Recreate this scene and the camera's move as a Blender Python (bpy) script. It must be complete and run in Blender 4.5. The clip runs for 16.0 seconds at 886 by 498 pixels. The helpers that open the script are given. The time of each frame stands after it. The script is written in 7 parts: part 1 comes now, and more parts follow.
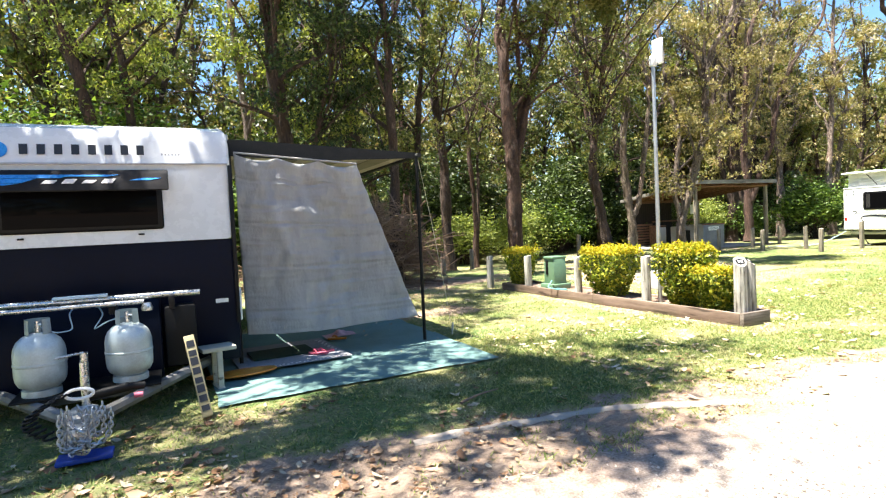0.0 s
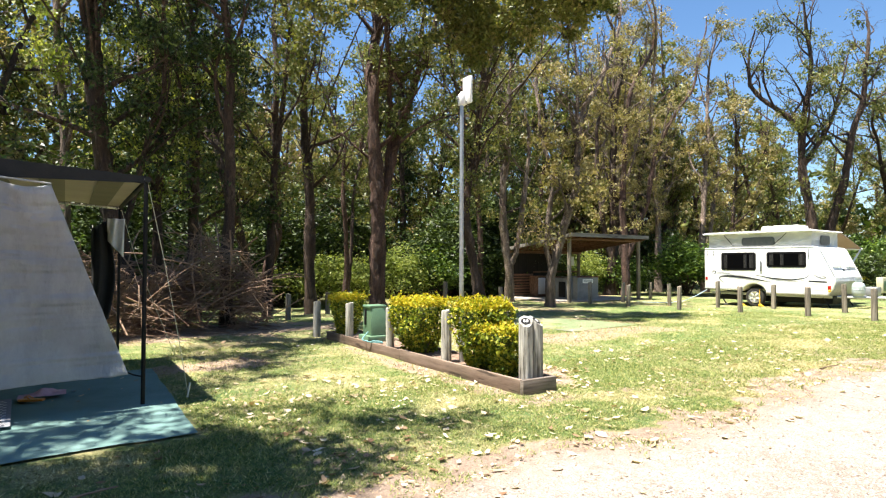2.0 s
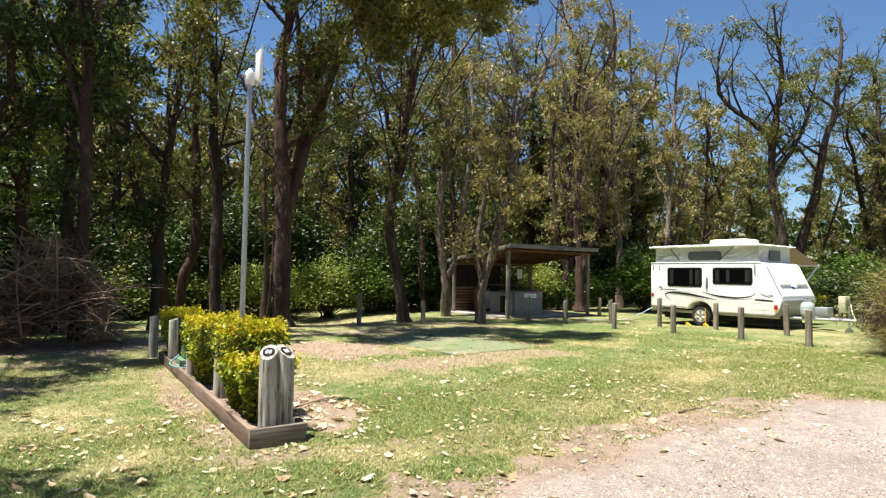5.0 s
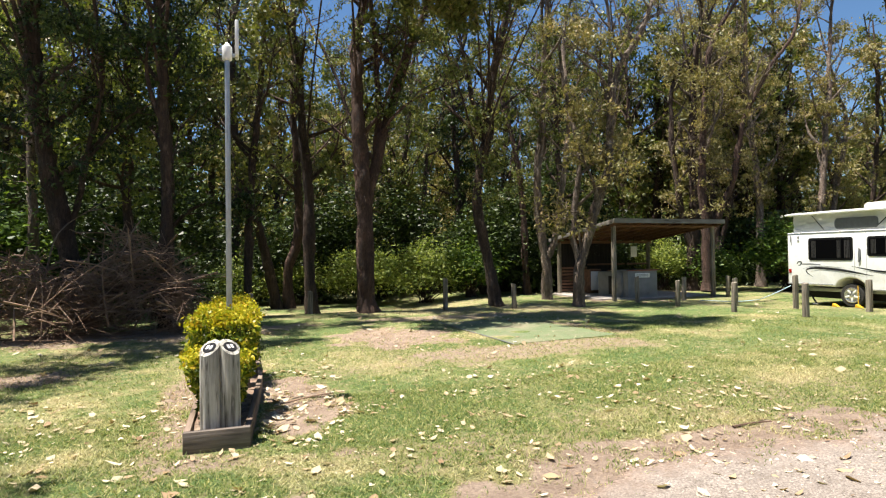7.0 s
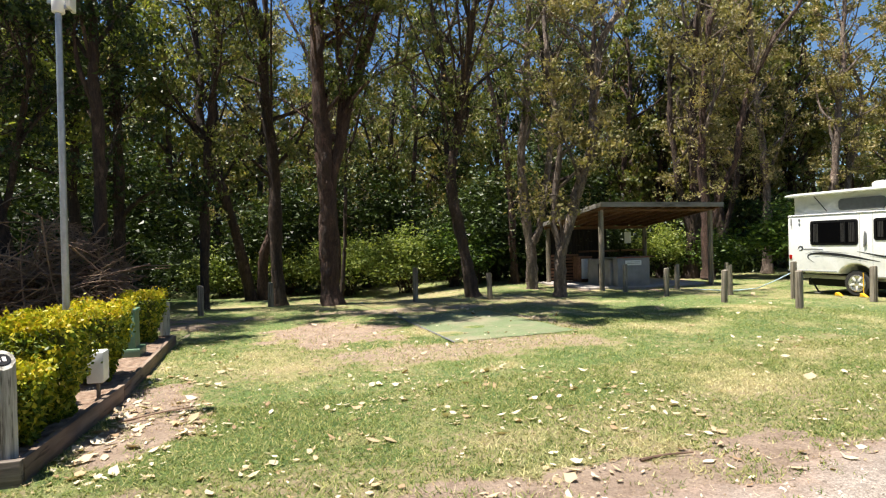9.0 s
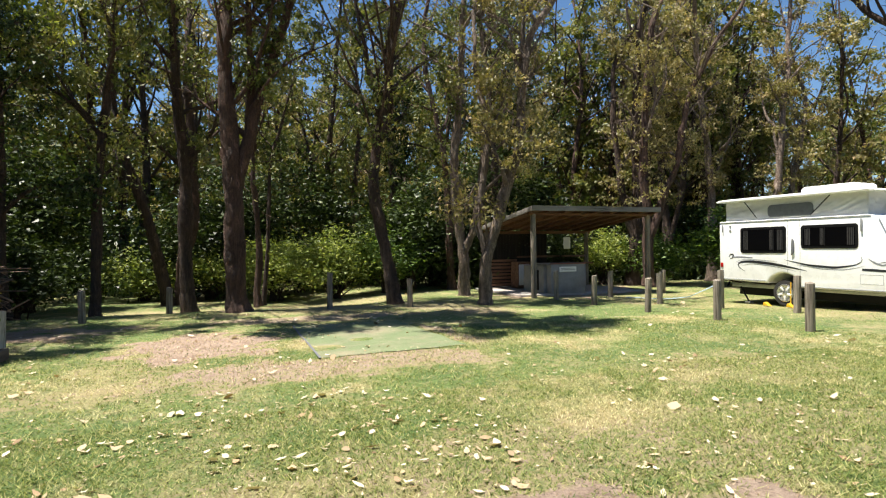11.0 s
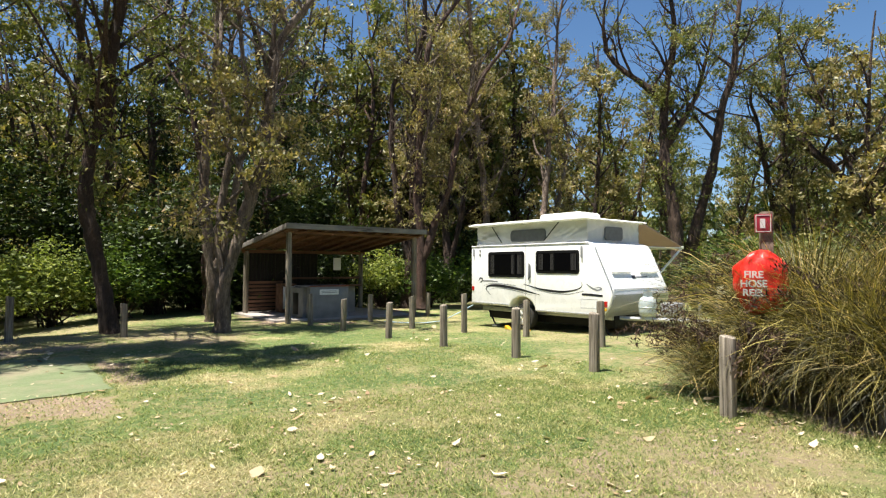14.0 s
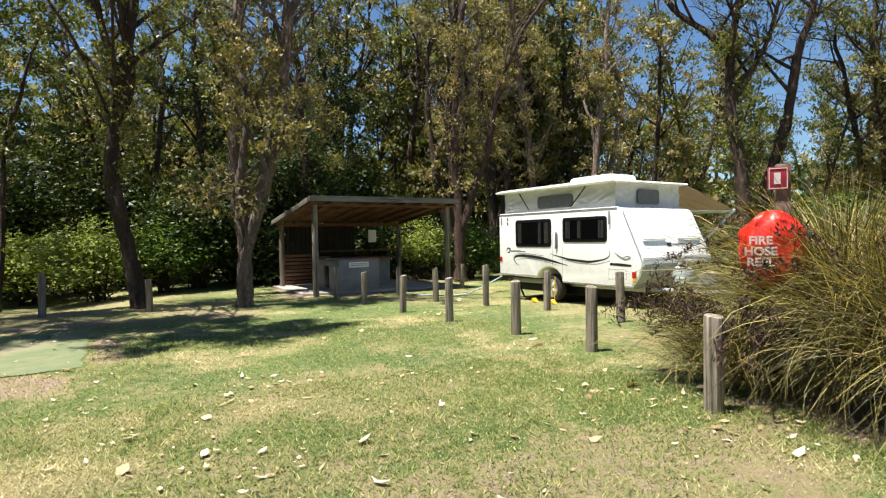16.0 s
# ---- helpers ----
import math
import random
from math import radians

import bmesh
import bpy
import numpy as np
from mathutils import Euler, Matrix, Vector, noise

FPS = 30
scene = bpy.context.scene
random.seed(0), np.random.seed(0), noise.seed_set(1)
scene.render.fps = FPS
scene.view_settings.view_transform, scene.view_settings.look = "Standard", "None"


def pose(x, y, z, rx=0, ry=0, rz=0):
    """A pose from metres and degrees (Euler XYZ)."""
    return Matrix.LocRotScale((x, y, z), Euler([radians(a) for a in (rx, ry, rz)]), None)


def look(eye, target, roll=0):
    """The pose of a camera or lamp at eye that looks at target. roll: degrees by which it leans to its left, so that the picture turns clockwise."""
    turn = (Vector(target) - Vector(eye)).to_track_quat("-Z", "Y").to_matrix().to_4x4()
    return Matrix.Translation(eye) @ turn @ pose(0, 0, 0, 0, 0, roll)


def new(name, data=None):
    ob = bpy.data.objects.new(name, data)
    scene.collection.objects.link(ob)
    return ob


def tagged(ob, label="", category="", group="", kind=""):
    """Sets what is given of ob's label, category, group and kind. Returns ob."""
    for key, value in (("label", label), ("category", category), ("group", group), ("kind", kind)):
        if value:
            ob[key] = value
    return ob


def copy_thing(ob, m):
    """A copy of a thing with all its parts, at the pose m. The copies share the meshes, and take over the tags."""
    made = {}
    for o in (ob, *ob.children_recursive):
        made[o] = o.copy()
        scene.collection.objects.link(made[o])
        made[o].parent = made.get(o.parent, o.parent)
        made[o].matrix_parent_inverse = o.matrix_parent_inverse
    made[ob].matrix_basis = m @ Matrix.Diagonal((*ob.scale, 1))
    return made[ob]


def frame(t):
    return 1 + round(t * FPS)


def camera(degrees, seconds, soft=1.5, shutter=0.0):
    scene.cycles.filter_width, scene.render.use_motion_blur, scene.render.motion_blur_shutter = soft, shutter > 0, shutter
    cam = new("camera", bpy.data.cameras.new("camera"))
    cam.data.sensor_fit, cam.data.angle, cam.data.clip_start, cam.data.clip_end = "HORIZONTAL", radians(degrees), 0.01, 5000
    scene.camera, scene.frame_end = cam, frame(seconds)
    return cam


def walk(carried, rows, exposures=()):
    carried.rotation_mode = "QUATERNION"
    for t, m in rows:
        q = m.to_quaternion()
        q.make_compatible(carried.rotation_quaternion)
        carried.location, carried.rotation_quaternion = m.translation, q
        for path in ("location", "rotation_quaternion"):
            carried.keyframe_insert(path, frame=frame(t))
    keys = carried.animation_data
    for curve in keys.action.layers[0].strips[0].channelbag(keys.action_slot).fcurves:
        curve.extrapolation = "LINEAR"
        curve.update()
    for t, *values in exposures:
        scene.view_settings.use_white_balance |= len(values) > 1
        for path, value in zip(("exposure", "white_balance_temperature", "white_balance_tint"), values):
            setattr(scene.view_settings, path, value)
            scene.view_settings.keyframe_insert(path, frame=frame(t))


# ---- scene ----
cam = camera(75.2, 16.0, soft=1.2)
METRES, EYE, TILT, LEAN, TURN = 14.423, 1.5, 0.0, 0.0, -25.5
ROWS = [
    (0.0, 0.0, 0.0, 0.0, -0.12, -2.44, 2.7),
    (0.5, 0.0348, 0.0183, -0.0005, -1.36, -1.73, 1.57),
    (1.0, 0.0719, 0.0339, -0.0003, -4.0, -0.7, 0.72),
    (1.5, 0.1077, 0.0501, -0.001, -6.18, -0.01, 0.06),
    (2.0, 0.1411, 0.0639, 0.0001, -7.81, 1.53, -0.12),
    (2.5, 0.1741, 0.0759, 0.0029, -8.56, 2.2, -0.37),
    (3.0, 0.2073, 0.0889, 0.0038, -9.87, 2.89, -1.01),
    (3.5, 0.2422, 0.0999, 0.0051, -9.8, 3.48, -1.04),
    (6.0, 0.3978, 0.1706, 0.0052, -1.65, 0.93, -0.12),
    (6.5, 0.4262, 0.1894, 0.0042, 3.22, 0.61, 0.28),
    (7.0, 0.4526, 0.2066, 0.0052, 6.25, 0.74, 0.79),
    (7.5, 0.4759, 0.225, 0.0046, 11.26, -0.86, 0.63),
    (8.0, 0.495, 0.2487, 0.0038, 10.18, -1.1, 0.47),
    (8.5, 0.5162, 0.2716, 0.0034, 8.92, -0.73, 1.31),
    (9.0, 0.5375, 0.2941, 0.0034, 8.06, -0.43, 1.29),
    (11.5, 0.6554, 0.3873, 0.0029, 3.96, 0.19, 0.11),
    (12.0, 0.6778, 0.4032, 0.0029, 1.69, 0.67, -0.53),
    (12.5, 0.7003, 0.4169, 0.0023, -0.58, 0.89, -0.18),
    (13.0, 0.7225, 0.4264, 0.0035, -2.91, 1.61, 0.02),
    (13.5, 0.7465, 0.4349, 0.0046, -8.95, 2.55, -0.87),
    (14.0, 0.7706, 0.4414, 0.0039, -11.77, 1.83, -0.17),
    (14.5, 0.7935, 0.4497, 0.0049, -4.69, 0.78, 0.19),
    (15.0, 0.8162, 0.4597, 0.0046, -2.32, 1.18, -0.04),
    (15.5, 0.8389, 0.4684, 0.004, -2.65, 0.41, 1.35),
    (16.0, 0.864, 0.4755, 0.0039, -4.48, -1.1, 0.93),
]
EXPOSURES = [(0.0, 2.44), (1.5, 2.05), (3.7, 1.54), (6.0, 1.32), (12.0, 1.33), (16.0, 1.27)]
walk(cam, [(t, pose(0, 0, EYE, TILT, LEAN, TURN) @ pose(METRES * x, METRES * y, METRES * z, 90 + pitch, roll, yaw)) for t, x, y, z, yaw, pitch, roll in ROWS], EXPOSURES)

# ---- sun, sky ----
SUN = Vector((-0.28, 0.05, 1.0)).normalized()
world = bpy.data.worlds.new("sky")
scene.world = world
world.use_nodes = True
wn = world.node_tree.nodes
sky = wn.new("ShaderNodeTexSky")
sky.sky_type = "NISHITA"
sky.sun_disc = False
sky.sun_elevation = math.asin(SUN.z)
sky.sun_rotation = math.atan2(SUN.x, SUN.y)
sky.air_density, sky.dust_density, sky.ozone_density = 1.0, 0.15, 3.5
wn["Background"].inputs["Strength"].default_value = 0.053
deep = wn.new("ShaderNodeHueSaturation")
deep.inputs["Saturation"].default_value = 1.12
deep.inputs["Value"].default_value = 1.04
world.node_tree.links.new(sky.outputs[0], deep.inputs["Color"])
world.node_tree.links.new(deep.outputs[0], wn["Background"].inputs["Color"])
sun_data = bpy.data.lights.new("sun", "SUN")
sun_data.energy, sun_data.angle, sun_data.color = 5.0, radians(0.55), (1.0, 0.945, 0.84)
sun = new("sun", sun_data)
sun.matrix_world = look(SUN * 60, (0, 0, 0))

# ---- materials ----


def nodes_of(name):
    m = bpy.data.materials.new(name)
    m.use_nodes = True
    nt = m.node_tree
    return m, nt, nt.nodes["Principled BSDF"]


def ramp(nt, fac, stops):
    r = nt.nodes.new("ShaderNodeValToRGB")
    while len(r.color_ramp.elements) < len(stops):
        r.color_ramp.elements.new(0.5)
    for e, (p, c) in zip(r.color_ramp.elements, stops):
        e.position, e.color = p, (*c, 1)
    nt.links.new(fac, r.inputs[0])
    return r.outputs[0]


def noise_of(nt, scale, detail=4, rough=0.6, vec=None, stretch=None):
    n = nt.nodes.new("ShaderNodeTexNoise")
    n.inputs["Scale"].default_value, n.inputs["Detail"].default_value, n.inputs["Roughness"].default_value = scale, detail, rough
    if vec is None:
        tc = nt.nodes.new("ShaderNodeTexCoord")
        vec = tc.outputs["Object"]
    if stretch:
        mp = nt.nodes.new("ShaderNodeMapping")
        mp.inputs["Scale"].default_value = stretch
        nt.links.new(vec, mp.inputs[0])
        vec = mp.outputs[0]
    nt.links.new(vec, n.inputs["Vector"])
    return n.outputs["Fac"]


def mixc(nt, fac, a, b, mode="MIX"):
    n = nt.nodes.new("ShaderNodeMix")
    n.data_type, n.blend_type = "RGBA", mode
    for sock, v in ((n.inputs["Factor"], fac), (n.inputs["A"], a), (n.inputs["B"], b)):
        if isinstance(v, (int, float)):
            sock.default_value = v
        elif isinstance(v, tuple):
            sock.default_value = (*v, 1)
        else:
            nt.links.new(v, sock)
    return n.outputs["Result"]


def bump_of(nt, bsdf, height, strength, dist):
    b = nt.nodes.new("ShaderNodeBump")
    b.inputs["Strength"].default_value, b.inputs["Distance"].default_value = strength, dist
    nt.links.new(height, b.inputs["Height"])
    nt.links.new(b.outputs[0], bsdf.inputs["Normal"])


def mat(name, c1, c2=None, scale=6, rough=0.6, metal=0.0, bump=0.0, bscale=80, dirt=None, dirt_amount=0.5, stretch=None, detail=5, mottle=0.35, dirt_from=0.48, dirt_to=0.72):
    """A surface with variation at two scales, fine relief and optional stains."""
    m, nt, p = nodes_of(name)
    c2 = c2 or tuple(v * 0.8 for v in c1)
    n1 = noise_of(nt, scale, detail, stretch=stretch)
    col = ramp(nt, n1, [(0.3, c1), (0.7, c2)])
    n2 = noise_of(nt, scale * 9, 3, stretch=stretch)
    col = mixc(nt, mottle, col, ramp(nt, n2, [(0.3, (0.55, 0.55, 0.55)), (0.7, (1, 1, 1))]), "MULTIPLY")
    if dirt:
        n3 = noise_of(nt, scale * 0.45, 6, 0.7)
        f = ramp(nt, n3, [(dirt_from, (0, 0, 0)), (dirt_to, (dirt_amount,) * 3)])
        col = mixc(nt, f, col, dirt)
    nt.links.new(col, p.inputs["Base Color"])
    rr = ramp(nt, n2, [(0.2, (max(rough - 0.12, 0.03),) * 3), (0.8, (min(rough + 0.1, 1),) * 3)])
    nt.links.new(rr, p.inputs["Roughness"])
    p.inputs["Metallic"].default_value = metal
    if bump:
        bump_of(nt, p, noise_of(nt, bscale, 5, stretch=stretch), bump, 0.02)
    return m


def leaf_mat(name, stops, translucent=0.35, rough=0.45, gloss=0.22, clumped=0.0):
    m, nt, p = nodes_of(name)
    g = nt.nodes.new("ShaderNodeNewGeometry")
    pick = g.outputs["Random Per Island"]
    if clumped:
        broad = nt.nodes.new("ShaderNodeMapRange")
        nt.links.new(noise_of(nt, 1.15, 3, 0.6), broad.inputs["Value"])
        broad.inputs["From Min"].default_value, broad.inputs["From Max"].default_value = 0.32, 0.68
        both = nt.nodes.new("ShaderNodeMix")
        both.inputs[0].default_value = clumped
        nt.links.new(pick, both.inputs[2])
        nt.links.new(broad.outputs[0], both.inputs[3])
        pick = both.outputs[0]
    col = ramp(nt, pick, stops)
    oi = nt.nodes.new("ShaderNodeObjectInfo")
    col = mixc(nt, 0.5, col, ramp(nt, oi.outputs["Random"], [(0, (0.79, 0.74, 0.7)), (1, (1.1, 0.98, 0.92))]), "MULTIPLY")
    nt.links.new(col, p.inputs["Base Color"])
    p.inputs["Roughness"].default_value = rough
    p.inputs["Specular IOR Level"].default_value = gloss
    t = nt.nodes.new("ShaderNodeBsdfTranslucent")
    nt.links.new(mixc(nt, 1.0, col, (1.0, 1.0, 0.45), "MULTIPLY"), t.inputs["Color"])
    mx = nt.nodes.new("ShaderNodeMixShader")
    mx.inputs[0].default_value = translucent
    nt.links.new(p.outputs[0], mx.inputs[1])
    nt.links.new(t.outputs[0], mx.inputs[2])
    nt.links.new(mx.outputs[0], nt.nodes["Material Output"].inputs["Surface"])
    return m


def bark_mat(name, dark, light, red=None):
    m, nt, p = nodes_of(name)
    n1 = noise_of(nt, 5, 8, 0.7, stretch=(1, 1, 0.18))
    n2 = noise_of(nt, 0.9, 4, 0.6)
    n3 = noise_of(nt, 28, 6, 0.75, stretch=(1, 1, 0.22))
    col = ramp(nt, n1, [(0.3, dark), (0.62, light)])
    col = mixc(nt, ramp(nt, n2, [(0.42, (0, 0, 0)), (0.65, (0.7,) * 3)]), col, red or light)
    col = mixc(nt, 0.85, col, ramp(nt, n3, [(0.35, (0.3, 0.27, 0.25)), (0.62, (1.15, 1.12, 1.1))]), "MULTIPLY")
    flake = ramp(nt, noise_of(nt, 3.4, 8, 0.8, stretch=(1, 1, 0.45)), [(0.55, (0, 0, 0)), (0.62, (0.75,) * 3)])
    col = mixc(nt, flake, col, tuple(min(1.0, v * 1.7) for v in light))
    nt.links.new(col, p.inputs["Base Color"])
    p.inputs["Roughness"].default_value = 0.9
    add = nt.nodes.new("ShaderNodeMath")
    nt.links.new(n1, add.inputs[0])
    nt.links.new(n3, add.inputs[1])
    bump_of(nt, p, add.outputs[0], 1.0, 0.06)
    return m


def timber_mat(name, c1, c2, grain=(14, 14, 0.7), rough=0.85):
    m, nt, p = nodes_of(name)
    n1 = noise_of(nt, 1.0, 8, 0.65, stretch=grain)
    n2 = noise_of(nt, 2.2, 4, 0.6)
    col = ramp(nt, n1, [(0.36, c1), (0.64, c2)])
    col = mixc(nt, 0.6, col, ramp(nt, n2, [(0.3, (0.5, 0.5, 0.48)), (0.7, (1, 1, 1))]), "MULTIPLY")
    split = ramp(nt, noise_of(nt, 2.2, 3, 0.5, stretch=grain), [(0.33, (0.22, 0.2, 0.18)), (0.39, (1, 1, 1))])
    col = mixc(nt, 0.8, col, split, "MULTIPLY")
    oi = nt.nodes.new("ShaderNodeObjectInfo")
    col = mixc(nt, 0.6, col, ramp(nt, oi.outputs["Random"], [(0, (0.68, 0.66, 0.62)), (1, (1, 1, 1))]), "MULTIPLY")
    nt.links.new(col, p.inputs["Base Color"])
    p.inputs["Roughness"].default_value = rough
    bump_of(nt, p, n1, 0.6, 0.012)
    return m


def straw_patches(nt, low, high):
    """Where the lawn has dried: broad patches broken up by finer mottling."""
    both = nt.nodes.new("ShaderNodeMath")
    both.operation = "MULTIPLY_ADD"
    nt.links.new(noise_of(nt, 3.0, 9, 0.8), both.inputs[0])
    both.inputs[1].default_value = 0.55
    nt.links.new(noise_of(nt, 0.62, 5, 0.6), both.inputs[2])
    return ramp(nt, both.outputs[0], [(0.8, (low,) * 3), (0.97, (high,) * 3)])


def ground_mat():
    """Lawn that wears to dry straw and bare sandy soil where the worn attribute rises."""
    m, nt, p = nodes_of("lawn_and_soil")
    a = nt.nodes.new("ShaderNodeAttribute")
    a.attribute_name = "worn"
    dead = straw_patches(nt, 0.0, 1.0)
    green = mixc(nt, dead, ramp(nt, noise_of(nt, 0.6, 4, 0.6), [(0.35, (0.088, 0.158, 0.043)), (0.65, (0.163, 0.216, 0.062))]), (0.47, 0.39, 0.23))
    fine = noise_of(nt, 95, 6, 0.8)
    green = mixc(nt, 0.9, green, ramp(nt, fine, [(0.34, (0.4, 0.42, 0.36)), (0.66, (1.3, 1.3, 1.2))]), "MULTIPLY")
    green = mixc(nt, 0.9, green, ramp(nt, noise_of(nt, 34, 5, 0.7), [(0.38, (0.5, 0.55, 0.46)), (0.62, (1.4, 1.37, 1.3))]), "MULTIPLY")
    soil = ramp(nt, noise_of(nt, 3.2, 6, 0.7), [(0.3, (0.27, 0.19, 0.145)), (0.7, (0.46, 0.355, 0.285))])
    soil = mixc(nt, 0.85, soil, ramp(nt, noise_of(nt, 38, 8, 0.85), [(0.36, (0.45, 0.4, 0.35)), (0.62, (1.1, 1.1, 1.05))]), "MULTIPLY")
    n0 = nt.nodes.new("ShaderNodeMath")
    n0.operation = "MULTIPLY_ADD"
    nt.links.new(noise_of(nt, 7, 9, 0.8), n0.inputs[0])
    n0.inputs[1].default_value, n0.inputs[2].default_value = 2.0, -0.58
    edge = nt.nodes.new("ShaderNodeMath")
    nt.links.new(n0.outputs[0], edge.inputs[0])
    nt.links.new(a.outputs["Fac"], edge.inputs[1])
    dry = ramp(nt, edge.outputs[0], [(0.42, (0, 0, 0)), (0.75, (0.85,) * 3)])
    green = mixc(nt, dry, green, mixc(nt, 0.7, (0.36, 0.3, 0.15), ramp(nt, fine, [(0.3, (0.5, 0.48, 0.42)), (0.7, (1.1, 1.1, 1.05))]), "MULTIPLY"))
    f = ramp(nt, edge.outputs[0], [(0.72, (0, 0, 0)), (1.0, (1, 1, 1))])
    nt.links.new(mixc(nt, f, green, soil), p.inputs["Base Color"])
    p.inputs["Roughness"].default_value = 0.95
    bump_of(nt, p, fine, 0.9, 0.03)
    return m


def gravel_mat():
    m, nt, p = nodes_of("pale_gravel")
    col = ramp(nt, noise_of(nt, 0.7, 6, 0.65), [(0.3, (0.26, 0.225, 0.2)), (0.7, (0.37, 0.33, 0.3))])
    v = nt.nodes.new("ShaderNodeTexVoronoi")
    v.inputs["Scale"].default_value = 60
    tc = nt.nodes.new("ShaderNodeTexCoord")
    nt.links.new(tc.outputs["Object"], v.inputs["Vector"])
    col = mixc(nt, 0.5, col, ramp(nt, v.outputs["Distance"], [(0.0, (1.2, 1.18, 1.15)), (0.8, (0.35, 0.32, 0.3))]), "MULTIPLY")
    tone = ramp(nt, noise_of(nt, 70, 5, 0.8), [(0.38, (0.4, 0.37, 0.35)), (0.62, (1.4, 1.38, 1.36))])
    col = mixc(nt, 0.8, col, tone, "MULTIPLY")
    col = mixc(nt, 0.6, col, ramp(nt, noise_of(nt, 9, 7, 0.85), [(0.36, (0.5, 0.46, 0.42)), (0.62, (1.15, 1.14, 1.12))]), "MULTIPLY")
    inset = nt.nodes.new("ShaderNodeAttribute")
    inset.attribute_name = "inset"
    blend = nt.nodes.new("ShaderNodeMath")
    blend.operation = "MULTIPLY_ADD"
    nt.links.new(noise_of(nt, 3.5, 9, 0.85), blend.inputs[0])
    blend.inputs[1].default_value = 1.1
    nt.links.new(inset.outputs["Fac"], blend.inputs[2])
    sandy = ramp(nt, noise_of(nt, 40, 7, 0.8), [(0.36, (0.1, 0.068, 0.05)), (0.64, (0.33, 0.25, 0.2))])
    sandy = mixc(nt, 0.7, sandy, ramp(nt, noise_of(nt, 6, 8, 0.8), [(0.36, (0.5, 0.44, 0.4)), (0.62, (1.25, 1.22, 1.2))]), "MULTIPLY")
    col = mixc(nt, ramp(nt, blend.outputs[0], [(0.55, (1.0,) * 3), (0.98, (0, 0, 0))]), col, sandy)
    nt.links.new(col, p.inputs["Base Color"])
    p.inputs["Roughness"].default_value = 0.95
    bump_of(nt, p, v.outputs["Distance"], 0.5, 0.012)
    return m


M = {}
M["ground"] = ground_mat()
M["gravel"] = gravel_mat()
M["bark"] = bark_mat("grey_brown_bark", (0.015, 0.009, 0.007), (0.092, 0.06, 0.043), (0.072, 0.04, 0.026))
M["bark_red"] = bark_mat("red_brown_bark", (0.02, 0.011, 0.008), (0.115, 0.063, 0.045), (0.095, 0.056, 0.042))
M["bark_pale"] = bark_mat("pale_paperbark", (0.07, 0.05, 0.038), (0.29, 0.23, 0.185), (0.19, 0.125, 0.095))
M["bark_twig"] = bark_mat("grey_twig_bark", (0.05, 0.038, 0.03), (0.24, 0.19, 0.155), (0.14, 0.1, 0.075))
GUM = [(0.0, (0.028, 0.046, 0.012)), (0.3, (0.085, 0.118, 0.028)), (0.6, (0.185, 0.205, 0.058)), (0.84, (0.31, 0.285, 0.115)), (1.0, (0.42, 0.29, 0.15))]
M["gum"] = leaf_mat("gum_leaves", GUM, 0.34, 0.48, 0.35, 0.55)
# brighter copy of gum: sunlight on the left crowns put into the colour
M["gum_bright"] = leaf_mat("sunlit_gum_leaves", [(0.0, (0.06, 0.1, 0.02)), (0.35, (0.17, 0.23, 0.05)), (0.7, (0.33, 0.38, 0.1)), (1.0, (0.48, 0.45, 0.18))], 0.45, 0.48, 0.35, 0.5)
M["gum_dry"] = leaf_mat("dry_gum_leaves", [(0.0, (0.07, 0.085, 0.026)), (0.35, (0.21, 0.205, 0.075)), (0.72, (0.37, 0.315, 0.145)), (1.0, (0.5, 0.36, 0.21))], 0.34, 0.48, 0.35, 0.55)
M["fresh"] = leaf_mat("fresh_green_leaves", [(0.0, (0.016, 0.036, 0.007)), (0.45, (0.065, 0.125, 0.022)), (0.85, (0.19, 0.29, 0.06)), (1.0, (0.36, 0.44, 0.13))], 0.36, 0.46, 0.3, 0.3)
M["dark"] = leaf_mat("dark_green_leaves", [(0.0, (0.008, 0.015, 0.004)), (0.5, (0.028, 0.05, 0.011)), (0.82, (0.085, 0.13, 0.032)), (1.0, (0.2, 0.24, 0.075))], 0.22, 0.46, 0.3, 0.3)
M["scrub"] = leaf_mat("pale_scrub_leaves", [(0.0, (0.06, 0.1, 0.022)), (0.4, (0.2, 0.27, 0.07)), (0.75, (0.36, 0.42, 0.13)), (1.0, (0.55, 0.58, 0.25))], 0.45, 0.5, 0.25, 0.35)
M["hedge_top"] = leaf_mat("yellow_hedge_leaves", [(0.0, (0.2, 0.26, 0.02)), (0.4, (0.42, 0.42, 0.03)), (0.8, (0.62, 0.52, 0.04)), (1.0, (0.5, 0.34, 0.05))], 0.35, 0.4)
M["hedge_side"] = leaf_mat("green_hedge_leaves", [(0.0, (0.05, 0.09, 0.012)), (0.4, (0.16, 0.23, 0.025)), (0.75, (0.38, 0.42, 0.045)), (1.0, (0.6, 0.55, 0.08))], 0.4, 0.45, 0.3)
M["grass"] = leaf_mat("lawn_blades", [(0.0, (0.063, 0.118, 0.028)), (0.4, (0.158, 0.223, 0.062)), (0.8, (0.315, 0.356, 0.128)), (1.0, (0.53, 0.48, 0.26))], 0.45, 0.6)
nt = M["grass"].node_tree
bs = nt.nodes["Principled BSDF"]
src = bs.inputs["Base Color"].links[0].from_socket
isl = nt.nodes.new("ShaderNodeNewGeometry").outputs["Random Per Island"]
